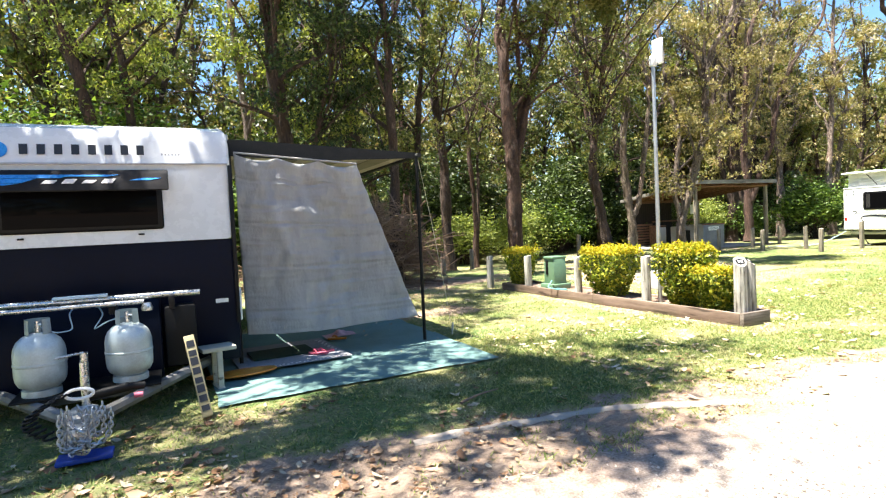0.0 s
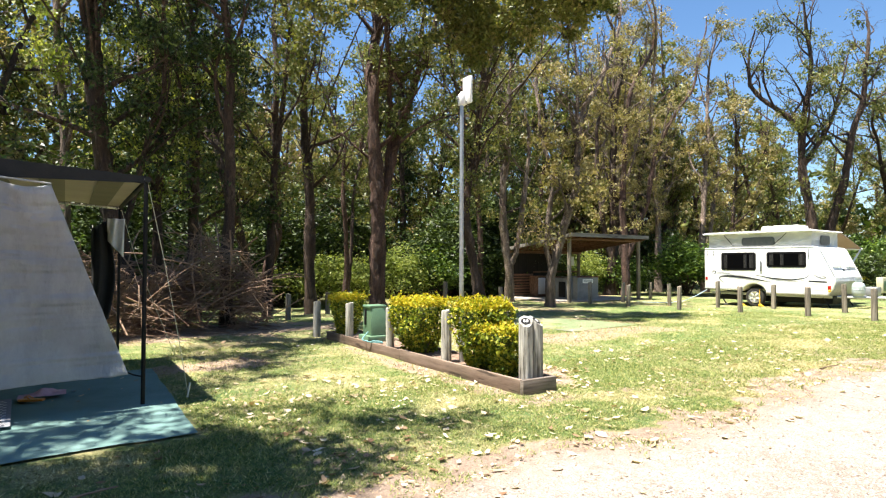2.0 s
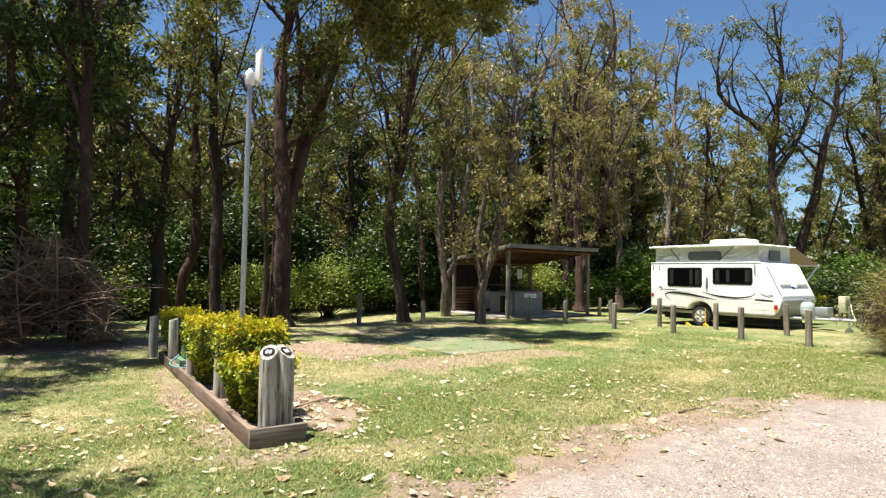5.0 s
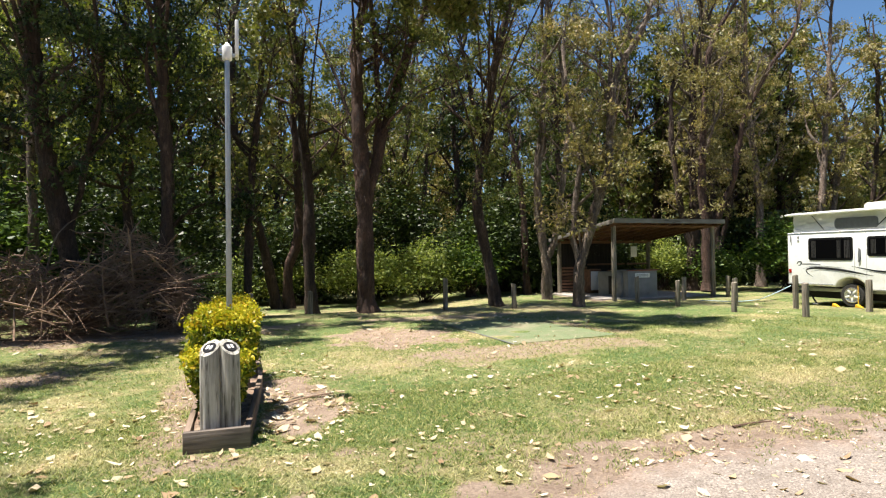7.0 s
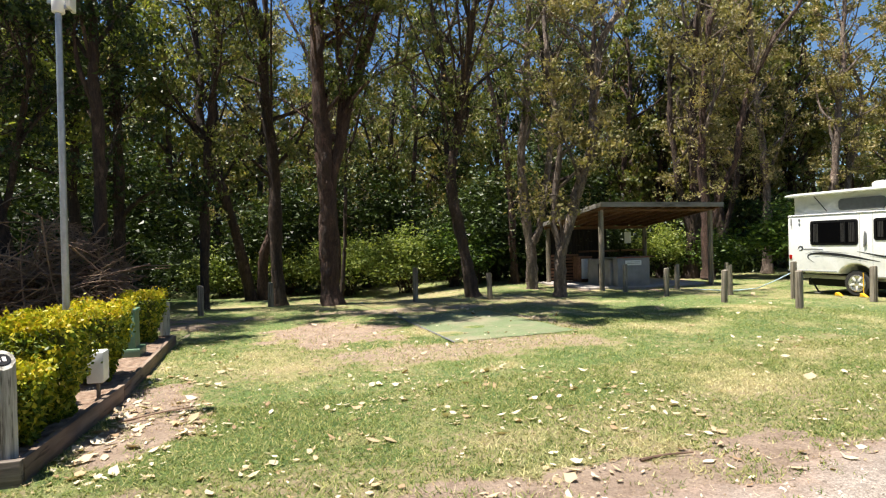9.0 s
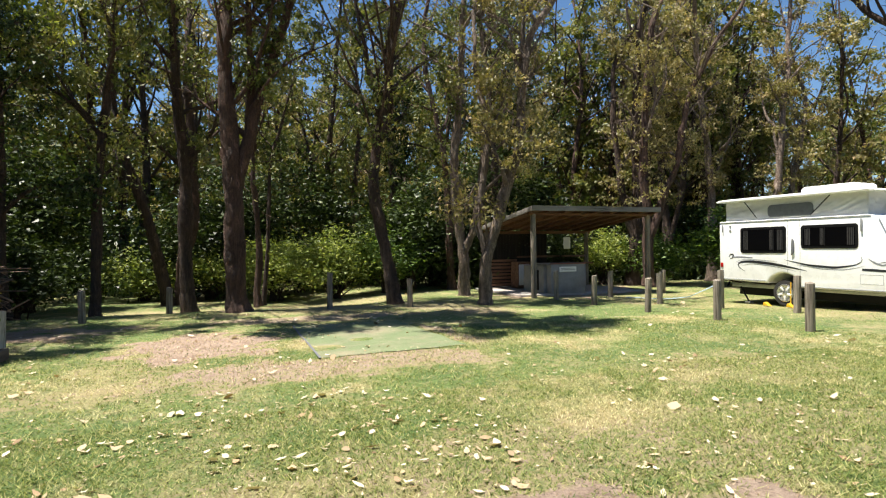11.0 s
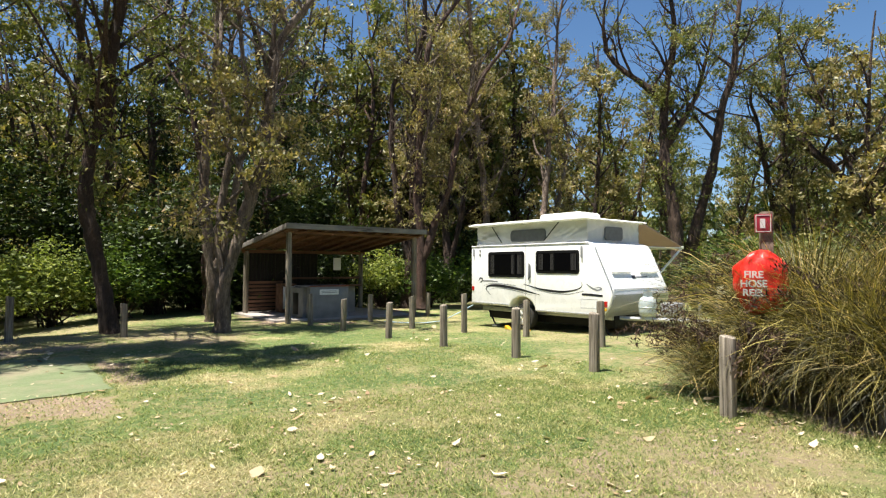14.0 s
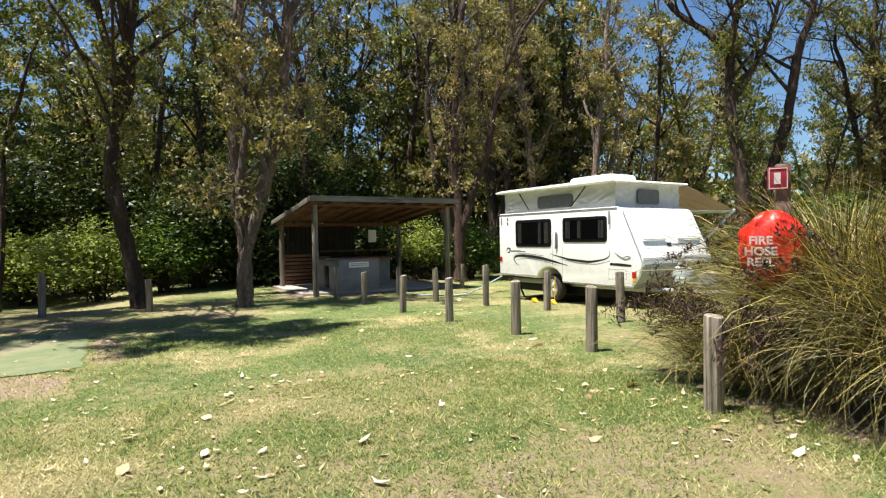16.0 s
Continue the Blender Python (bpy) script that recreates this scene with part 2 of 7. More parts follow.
pale = ramp(nt, isl, [(0.0, (0.3, 0.235, 0.13)), (0.5, (0.57, 0.48, 0.29)), (1.0, (0.78, 0.71, 0.5))])
fac = straw_patches(nt, 0.05, 0.85)
blade = mixc(nt, fac, src, pale)
tuft = ramp(nt, noise_of(nt, 26, 5, 0.7), [(0.38, (0.66, 0.7, 0.6)), (0.62, (1.28, 1.26, 1.18))])
blade = mixc(nt, 0.9, blade, tuft, "MULTIPLY")
nt.links.new(blade, bs.inputs["Base Color"])
for n in nt.nodes:
    if n.type == "BSDF_TRANSLUCENT":
        nt.links.new(mixc(nt, 1.0, blade, (1.0, 1.0, 0.78), "MULTIPLY"), n.inputs["Color"])
M["straw"] = leaf_mat("dry_straw", [(0.0, (0.26, 0.18, 0.11)), (0.5, (0.44, 0.34, 0.22)), (1.0, (0.62, 0.53, 0.38))], 0.2, 0.7)
M["tussock"] = leaf_mat("sedge_blades", [(0.0, (0.025, 0.025, 0.009)), (0.42, (0.075, 0.07, 0.023)), (0.68, (0.18, 0.16, 0.052)), (0.85, (0.38, 0.34, 0.1)), (1.0, (0.62, 0.47, 0.22))], 0.28, 0.5, 0.35)
M["plume"] = leaf_mat("dark_seed_plumes", [(0.0, (0.018, 0.01, 0.008)), (0.6, (0.06, 0.038, 0.028)), (1.0, (0.16, 0.11, 0.075))], 0.1, 0.7)
M["litter"] = leaf_mat("pale_fallen_leaves", [(0.0, (0.24, 0.15, 0.09)), (0.18, (0.42, 0.31, 0.19)), (0.55, (0.54, 0.45, 0.31)), (1.0, (0.68, 0.62, 0.5))], 0.15, 0.6)
M["litter_brown"] = leaf_mat("brown_fallen_leaves", [(0.0, (0.11, 0.055, 0.03)), (0.35, (0.28, 0.16, 0.09)), (0.7, (0.43, 0.3, 0.19)), (1.0, (0.62, 0.53, 0.4))], 0.15, 0.6)
M["stone"] = leaf_mat("loose_stones", [(0.0, (0.09, 0.075, 0.065)), (0.5, (0.27, 0.23, 0.195)), (1.0, (0.46, 0.42, 0.375))], 0.0, 0.85)
M["twig"] = mat("dead_twigs", (0.1, 0.055, 0.038), (0.36, 0.24, 0.165), 1.4, 0.9)
M["core"] = mat("hedge_shade_twigs", (0.06, 0.08, 0.018), (0.09, 0.1, 0.03), 9, 0.95, bump=0.8)
M["post"] = timber_mat("weathered_post_timber", (0.1, 0.08, 0.058), (0.44, 0.38, 0.31), (30, 30, 0.9))
M["post_pale"] = timber_mat("pale_grey_post_timber", (0.2, 0.185, 0.155), (0.74, 0.71, 0.65), (20, 20, 1.6))
M["sleeper"] = timber_mat("brown_sleeper_timber", (0.12, 0.075, 0.05), (0.3, 0.22, 0.17), (8, 0.7, 8))
M["sleeper_grey"] = timber_mat("weathered_end_timber", (0.1, 0.075, 0.06), (0.33, 0.28, 0.24), (0.9, 9, 16))
M["slat"] = timber_mat("red_brown_slats", (0.13, 0.065, 0.04), (0.28, 0.15, 0.095), (0.8, 9, 9))
M["roof_timber"] = timber_mat("brown_ceiling_timber", (0.12, 0.055, 0.028), (0.24, 0.115, 0.06), (0.6, 8, 8))
# near-black, so that the boards stand for the deep shade inside the shelter
M["board_dark"] = timber_mat("shade_black_boards", (0.008, 0.006, 0.005), (0.022, 0.016, 0.013), (9, 9, 0.8))
M["fascia"] = timber_mat("grey_fascia_timber", (0.16, 0.14, 0.125), (0.32, 0.295, 0.27), (0.6, 8, 8))
M["white"] = mat("white_caravan_panel", (0.93, 0.93, 0.93), (0.91, 0.91, 0.91), 0.8, 0.3, mottle=0.04)
M["shell_white"] = mat("white_caravan_shell", (0.72, 0.74, 0.76), (0.67, 0.69, 0.71), 0.9, 0.28, mottle=0.06, dirt=(0.48, 0.49, 0.5), dirt_amount=0.4)
M["white_plain"] = mat("white_plastic", (0.82, 0.82, 0.8), (0.76, 0.76, 0.74), 4, 0.4, mottle=0.12)
M["silver_panel"] = mat("silver_grey_panel", (0.42, 0.43, 0.45), (0.36, 0.37, 0.39), 3, 0.35, 0.3)
M["navy"] = mat("navy_blue_panel", (0.0022, 0.0046, 0.0145), (0.003, 0.0058, 0.018), 2, 0.42, dirt=(0.006, 0.009, 0.02), dirt_amount=0.3)
M["navy"].node_tree.nodes["Principled BSDF"].inputs["Specular IOR Level"].default_value = 0.1
M["black"] = mat("black_plastic", (0.005, 0.005, 0.0055), (0.01, 0.01, 0.011), 6, 0.5)
M["black"].node_tree.nodes["Principled BSDF"].inputs["Specular IOR Level"].default_value = 0.2
M["rubber"] = mat("black_rubber", (0.02, 0.02, 0.02), (0.035, 0.033, 0.03), 12, 0.85)
M["steel"] = mat("galvanised_steel", (0.42, 0.43, 0.44), (0.55, 0.56, 0.57), 7, 0.45, 0.8)
M["dull_steel"] = mat("dull_painted_steel", (0.13, 0.13, 0.135), (0.2, 0.2, 0.2), 7, 0.6, 0.4, dirt=(0.08, 0.065, 0.05), dirt_amount=0.6)
M["alu"] = mat("bright_aluminium", (0.7, 0.71, 0.72), (0.6, 0.61, 0.62), 5, 0.3, 0.9)
M["gas"] = mat("silver_grey_gas_bottle", (0.54, 0.61, 0.62), (0.42, 0.49, 0.5), 7, 0.4, 0.2, dirt=(0.24, 0.21, 0.18), dirt_amount=0.6, mottle=0.3)
M["canvas"] = mat("grey_mesh_canvas", (0.44, 0.435, 0.43), (0.3, 0.298, 0.296), 1.4, 0.36, bump=0.8, bscale=7, dirt=(0.3, 0.297, 0.295), dirt_amount=0.45, stretch=(2.6, 1, 1.3), mottle=0.18)
M["vinyl"] = mat("white_popup_vinyl", (0.68, 0.68, 0.66), (0.6, 0.6, 0.58), 4, 0.6, bump=0.3, bscale=12, mottle=0.15)
M["awning"] = mat("cream_awning_vinyl", (0.5, 0.44, 0.36), (0.42, 0.36, 0.29), 2, 0.6, bump=0.15, bscale=18)
M["awning_brown"] = mat("faded_brown_awning", (0.5, 0.4, 0.35), (0.42, 0.33, 0.28), 2, 0.7, bump=0.15, bscale=18)
M["awning_stripe"] = mat("olive_awning_stripe", (0.22, 0.2, 0.14), (0.17, 0.155, 0.11), 3, 0.65)
for k, share in (("awning", 0.07), ("awning_stripe", 0.05), ("canvas", 0.12), ("awning_brown", 0.3)):
    nt = M[k].node_tree
    bs = nt.nodes["Principled BSDF"]
    tl = nt.nodes.new("ShaderNodeBsdfTranslucent")
    tl.inputs["Color"].default_value = {"awning": (0.6, 0.54, 0.42, 1), "awning_stripe": (0.28, 0.25, 0.17, 1), "awning_brown": (0.5, 0.38, 0.3, 1), "canvas": (0.45, 0.45, 0.45, 1)}[k]
    mx = nt.nodes.new("ShaderNodeMixShader")
    mx.inputs[0].default_value = share
    nt.links.new(bs.outputs[0], mx.inputs[1])
    nt.links.new(tl.outputs[0], mx.inputs[2])
    nt.links.new(mx.outputs[0], nt.nodes["Material Output"].inputs["Surface"])
M["valance"] = mat("black_awning_fabric", (0.014, 0.015, 0.014), (0.025, 0.025, 0.024), 7, 0.85)
M["teal"] = mat("teal_annex_matting", (0.11, 0.205, 0.195), (0.15, 0.26, 0.245), 2.5, 0.85, bump=0.5, bscale=260, dirt=(0.17, 0.27, 0.25), dirt_amount=0.45)
M["green_mat"] = mat("faded_green_matting", (0.125, 0.165, 0.075), (0.17, 0.205, 0.1), 2, 0.9, bump=0.5, bscale=260, dirt=(0.27, 0.22, 0.15), dirt_amount=0.7, dirt_from=0.47, dirt_to=0.66)
M["hem_grey"] = mat("blue_grey_hem", (0.1, 0.105, 0.13), (0.16, 0.155, 0.16), 5, 0.9)
M["rug"] = mat("grey_patterned_rug", (0.3, 0.3, 0.32), (0.2, 0.2, 0.22), 30, 0.9)
M["doormat"] = mat("dark_green_doormat", (0.012, 0.03, 0.013), (0.02, 0.04, 0.018), 30, 0.95, bump=0.6)
M["pink"] = mat("pink_rubber", (0.62, 0.12, 0.19), (0.5, 0.1, 0.16), 8, 0.6)
M["lilac"] = mat("pale_pink_cloth", (0.62, 0.4, 0.46), (0.5, 0.3, 0.36), 12, 0.9)
M["orange"] = mat("orange_varnished_board", (0.62, 0.24, 0.03), (0.5, 0.16, 0.02), 6, 0.35)
M["yellow"] = mat("yellow_plastic", (0.75, 0.45, 0.02), (0.65, 0.36, 0.02), 6, 0.5)
M["ramp_cream"] = mat("dull_yellow_cream_plastic", (0.4, 0.34, 0.19), (0.3, 0.25, 0.13), 8, 0.6, mottle=0.3)
M["cream"] = mat("cream_plastic", (0.62, 0.58, 0.42), (0.54, 0.5, 0.36), 6, 0.5)
M["blue"] = mat("blue_plastic", (0.01, 0.05, 0.36), (0.01, 0.04, 0.28), 6, 0.5)
M["sky_blue"] = mat("bright_blue_print", (0.03, 0.3, 0.75), (0.02, 0.2, 0.6), 6, 0.3)
M["hose"] = mat("pale_blue_hose", (0.4, 0.55, 0.68), (0.5, 0.62, 0.7), 6, 0.5)
M["hose_green"] = mat("aqua_hose", (0.1, 0.26, 0.27), (0.13, 0.31, 0.31), 6, 0.6)
M["box_green"] = mat("green_power_box", (0.11, 0.2, 0.12), (0.13, 0.23, 0.14), 5, 0.45, dirt=(0.17, 0.19, 0.13), dirt_amount=0.35)
M["concrete"] = mat("grey_concrete", (0.3, 0.3, 0.3), (0.22, 0.22, 0.225), 4, 0.85, bump=0.3, bscale=60, dirt=(0.16, 0.15, 0.14), dirt_amount=0.4)
M["paver"] = mat("pale_concrete_slab", (0.42, 0.38, 0.35), (0.34, 0.3, 0.27), 3, 0.9, bump=0.3, bscale=50)
M["red"] = mat("red_vinyl_cover", (0.66, 0.024, 0.012), (0.58, 0.02, 0.01), 5, 0.4, bump=0.5, bscale=7, mottle=0.15)
M["red_sign"] = mat("red_sign_enamel", (0.36, 0.02, 0.04), (0.3, 0.018, 0.035), 5, 0.4)
M["sign_white"] = mat("white_lettering", (0.72, 0.68, 0.66), (0.66, 0.62, 0.6), 9, 0.5)
M["ink"] = mat("black_print", (0.015, 0.016, 0.02), (0.025, 0.026, 0.03), 9, 0.4)
M["mesh_grey"] = mat("grey_window_mesh", (0.17, 0.175, 0.185), (0.12, 0.125, 0.13), 12, 0.6)
M["seam_grey"] = mat("pale_grey_seam", (0.5, 0.5, 0.5), (0.44, 0.44, 0.44), 9, 0.5)
M["curtain"] = mat("dark_curtain_cloth", (0.03, 0.028, 0.027), (0.018, 0.017, 0.017), 12, 0.9)
M["grey_print"] = mat("grey_print", (0.2, 0.21, 0.23), (0.26, 0.27, 0.29), 9, 0.45)
M["lamp_red"] = mat("red_lamp_lens", (0.5, 0.02, 0.015), (0.4, 0.015, 0.01), 9, 0.2)
M["pale_sand"] = mat("pale_driveway_sand", (0.4, 0.345, 0.295), (0.33, 0.28, 0.235), 4, 0.95, bump=0.6, bscale=120)
M["plate_black"] = mat("matt_black_plate", (0.02, 0.02, 0.022), (0.03, 0.03, 0.032), 9, 0.95)
M["plate_black"].node_tree.nodes["Principled BSDF"].inputs["Specular IOR Level"].default_value = 0.05
M["pale_board"] = timber_mat("pale_painted_board", (0.5, 0.46, 0.38), (0.66, 0.62, 0.53), (4, 1, 6))
M["mulch"] = mat("bark_mulch", (0.09, 0.05, 0.032), (0.3, 0.2, 0.14), 12, 0.95, bump=1.0, bscale=40, dirt=(0.42, 0.33, 0.25), dirt_amount=0.6)
M["painted_iron"] = mat("dark_hotplate_steel", (0.05, 0.05, 0.05), (0.09, 0.085, 0.08), 9, 0.5, 0.5)
M["red_timber"] = mat("red_brown_worktop_edge", (0.3, 0.09, 0.05), (0.22, 0.06, 0.035), 9, 0.6)
gm, gnt, gp = nodes_of("dark_tinted_glass")
gp.inputs["Base Color"].default_value = (0.003, 0.003, 0.0035, 1)
gp.inputs["Roughness"].default_value = 0.06
gp.inputs["IOR"].default_value = 1.5
gp.inputs["Specular IOR Level"].default_value = 0.04
nt_r = ramp(gnt, noise_of(gnt, 2.0, 3), [(0.3, (0.04,) * 3), (0.8, (0.12,) * 3)])
gnt.links.new(nt_r, gp.inputs["Roughness"])
M["glass"] = gm

# ---- builders ----


def finish(mesh, material, angle=40):
    mats = material if isinstance(material, (list, tuple)) else [material]
    for k in mats:
        mesh.materials.append(M[k] if isinstance(k, str) else k)
    if angle and len(mesh.polygons):
        mesh.polygons.foreach_set("use_smooth", [True] * len(mesh.polygons))
        mesh.set_sharp_from_angle(angle=radians(angle))
    return mesh


def part(name, bm, material, parent=None, label="", angle=40):
    """Links a bmesh or a mesh as one object, under a thing or a part."""
    if isinstance(bm, bmesh.types.BMesh):
        mesh = bpy.data.meshes.new(name)
        bmesh.ops.recalc_face_normals(bm, faces=bm.faces)
        bm.to_mesh(mesh)
        bm.free()
    else:
        mesh = bm
    finish(mesh, material, angle)
    ob = new(name, mesh)
    if parent is not None:
        ob.parent = parent
    return tagged(ob, label)


def thing(name, at, label, category, group="", rz=0.0, kind=""):
    ob = new(name)
    ob.empty_display_size = 0.2
    ob.matrix_basis = pose(*at, 0, 0, rz)
    return tagged(ob, label, category, group, kind)


def shape():
    return bmesh.new()


def box(bm, x0, x1, y0, y1, z0, z1, bevel=0.0, seg=2, turn=None):
    made = bmesh.ops.create_cube(bm, size=1.0)
    vs = made["verts"]
    for v in vs:
        v.co = Vector(((x0 + x1) / 2 + v.co.x * (x1 - x0), (y0 + y1) / 2 + v.co.y * (y1 - y0), (z0 + z1) / 2 + v.co.z * (z1 - z0)))
    if turn is not None:
        bmesh.ops.transform(bm, matrix=turn, verts=vs)
    if bevel:
        es = list({e for v in vs for e in v.link_edges})
        bmesh.ops.bevel(bm, geom=es, offset=bevel, segments=seg, profile=0.5, affect="EDGES")
    return bm


def rod(bm, a, b, r0, r1=None, seg=10, bevel=0.0):
    a, b = Vector(a), Vector(b)
    r1 = r0 if r1 is None else r1
    m = Matrix.Translation((a + b) / 2) @ (b - a).to_track_quat("Z", "Y").to_matrix().to_4x4()
    made = bmesh.ops.create_cone(bm, cap_ends=True, segments=seg, radius1=r0, radius2=r1, depth=(b - a).length, matrix=m)
    if bevel:
        es = [e for e in {e for v in made["verts"] for e in v.link_edges} if any(len(f.verts) > 4 for f in e.link_faces)]
        bmesh.ops.bevel(bm, geom=es, offset=bevel, segments=2, profile=0.5, affect="EDGES")
    return bm


def prism(bm, pts, x0, x1, bevel=0.0, axis="x"):
    """A profile of (y, z) pairs drawn out along x (or of (x, z) along y, or of (x, y) along z)."""
    def at(p, w):
        return {"x": (w, p[0], p[1]), "y": (p[0], w, p[1]), "z": (p[0], p[1], w)}[axis]
    a = [bm.verts.new(at(p, x0)) for p in pts]
    b = [bm.verts.new(at(p, x1)) for p in pts]
    n = len(pts)
    fs = [bm.faces.new(a), bm.faces.new(b[::-1])]
    for i in range(n):
        fs.append(bm.faces.new((a[i], b[i], b[(i + 1) % n], a[(i + 1) % n])))
    bmesh.ops.recalc_face_normals(bm, faces=fs)
    if bevel:
        es = list({e for f in fs[:2] for e in f.edges})
        bmesh.ops.bevel(bm, geom=es, offset=bevel, segments=3, profile=0.5, affect="EDGES")
    return bm


def round_panel(bm, a0, a1, b0, b1, c0, c1, r, axis="x"):
    """A plate with rounded corners: a and b across it, c its thickness along axis."""
    pts = []
    for ca, cb, t0 in ((a1 - r, b1 - r, 0), (a0 + r, b1 - r, 90), (a0 + r, b0 + r, 180), (a1 - r, b0 + r, 270)):
        for k in range(6):
            t = math.radians(t0 + 18 * k)
            pts.append((ca + r * math.cos(t), cb + r * math.sin(t)))
    return prism(bm, pts, c0, c1, 0.0, axis)


def lathe(bm, profile, at=(0, 0, 0), seg=20):
    """Rings of (radius, z) round the z axis."""
    rings = []
    for r, z in profile:
        rings.append([bm.verts.new((at[0] + r * math.cos(a), at[1] + r * math.sin(a), at[2] + z)) for a in np.linspace(0, 2 * math.pi, seg, endpoint=False)])
    for a, b in zip(rings, rings[1:]):
        for i in range(seg):
            bm.faces.new((a[i], a[(i + 1) % seg], b[(i + 1) % seg], b[i]))
    bm.faces.new(rings[0][::-1])
    bm.faces.new(rings[-1])
    return bm


def tube_arrays(pts, radii, sides=8, lump=0.0, rng=None):
    pts = np.asarray(pts, float)
    n = len(pts)
    tang = np.gradient(pts, axis=0)
    tang /= np.linalg.norm(tang, axis=1)[:, None] + 1e-9
    ref = np.where(np.abs(tang[:, 2:3]) > 0.9, np.array([[1.0, 0, 0]]), np.array([[0, 0, 1.0]]))
    u = np.cross(ref, tang)
    u /= np.linalg.norm(u, axis=1)[:, None] + 1e-9
    for i in range(1, n):
        d = u[i - 1] - tang[i] * np.dot(u[i - 1], tang[i])
        u[i] = d / (np.linalg.norm(d) + 1e-9)
    w = np.cross(tang, u)
    ang = np.linspace(0, 2 * np.pi, sides, endpoint=False)
    r = np.asarray(radii, float)[:, None] * np.ones((1, sides))
    if lump and rng is not None:
        r = r * (1 + lump * rng.standard_normal((n, sides)))
    v = pts[:, None, :] + r[..., None] * (np.cos(ang)[None, :, None] * u[:, None, :] + np.sin(ang)[None, :, None] * w[:, None, :])
    i, j = np.meshgrid(np.arange(n - 1), np.arange(sides), indexing="ij")
    k = (j + 1) % sides
    f = np.stack([i * sides + j, i * sides + k, (i + 1) * sides + k, (i + 1) * sides + j], -1).reshape(-1, 4)
    return v.reshape(-1, 3), f


class Cloud:
    """Gathers quads for one mesh."""

    def __init__(self):
        self.v, self.f, self.n = [], [], 0

    def add(self, v, f):
        self.v.append(v)
        self.f.append(f + self.n)
        self.n += len(v)

    def tube(self, pts, radii, sides=6, lump=0.0, rng=None):
        self.add(*tube_arrays(pts, radii, sides, lump, rng))

    def mesh(self, name):
        v, f = np.concatenate(self.v), np.concatenate(self.f)
        me = bpy.data.meshes.new(name)
        me.vertices.add(len(v))
        me.vertices.foreach_set("co", v.astype(np.float32).ravel())
        k = f.shape[1]
        me.loops.add(len(f) * k)
        me.loops.foreach_set("vertex_index", f.astype(np.int32).ravel())
        me.polygons.add(len(f))
        me.polygons.foreach_set("loop_start", np.arange(0, len(f) * k, k, dtype=np.int32))
        me.update(calc_edges=True)
        return me


def leaf_arrays(centres, length, width, rng, droop=0.35, flat=0.0, sides=4):
    """One pointed leaf at each centre: a diamond, or a slim triangle."""
    n = len(centres)
    d = rng.standard_normal((n, 3))
    d[:, 2] = d[:, 2] * (1 - flat) - droop
    d /= np.linalg.norm(d, axis=1)[:, None]
    s = np.cross(d, rng.standard_normal((n, 3)))
    if flat:
        s[:, 2] *= 1 - flat
    s /= np.linalg.norm(s, axis=1)[:, None] + 1e-9
    L = (length * rng.uniform(0.6, 1.3, n))[:, None]
    W = (width * rng.uniform(0.6, 1.3, n))[:, None]
    if sides == 3:
        v = np.stack([centres - d * L / 2 - s * W * 0.2, centres - d * L * 0.05 + s * W * 0.7, centres + d * L / 2 - s * W * 0.2], 1)
        return v.reshape(-1, 3), np.arange(3 * n).reshape(n, 3)
    v = np.stack([centres - d * L / 2, centres - d * L * 0.05 + s * W / 2, centres + d * L / 2, centres - d * L * 0.05 - s * W / 2], 1)
    return v.reshape(-1, 3), np.arange(4 * n).reshape(n, 4)


def step(t):
    t = np.clip(t, 0, 1)
    return t * t * (3 - 2 * t)


def rise(x, y):
    """The height of the ground."""
    x, y = np.asarray(x, float), np.asarray(y, float)
    return 0.11 * step((x - 9) / 7) * (1 - step((y - 8) / 5)) - 0.3 * step((y - 16.6) / 2.0) * (1 - step((x - 12) / 4))


def soft_noise(x, y, seed, scale):
    """Smooth value noise from 0 to 1."""
    rng = np.random.default_rng(seed)
    grid = rng.random((64, 64))
    u, v = np.asarray(x, float) / scale + 200, np.asarray(y, float) / scale + 200
    i, j = np.floor(u).astype(int), np.floor(v).astype(int)
    a, b = step(u - i), step(v - j)
    g = lambda p, q: grid[p % 64, q % 64]
    return (g(i, j) * (1 - a) + g(i + 1, j) * a) * (1 - b) + (g(i, j + 1) * (1 - a) + g(i + 1, j + 1) * a) * b


def road_edge(x):
    x = np.asarray(x, float)
    return 3.34 - 0.44 * (1 - step((x - 3.6) / 1.8)) - 1.6 * step((x - 12.8) / 2.6) - 0.15 * np.exp(-((x - 7.2) / 1.2) ** 2) + 0.22 * (soft_noise(x, x * 0, 5, 0.9) - 0.5) + 0.2 * (soft_noise(x, x * 0, 6, 0.22) - 0.5) + 0.08 * (soft_noise(x, x * 0, 8, 0.09) - 0.5)


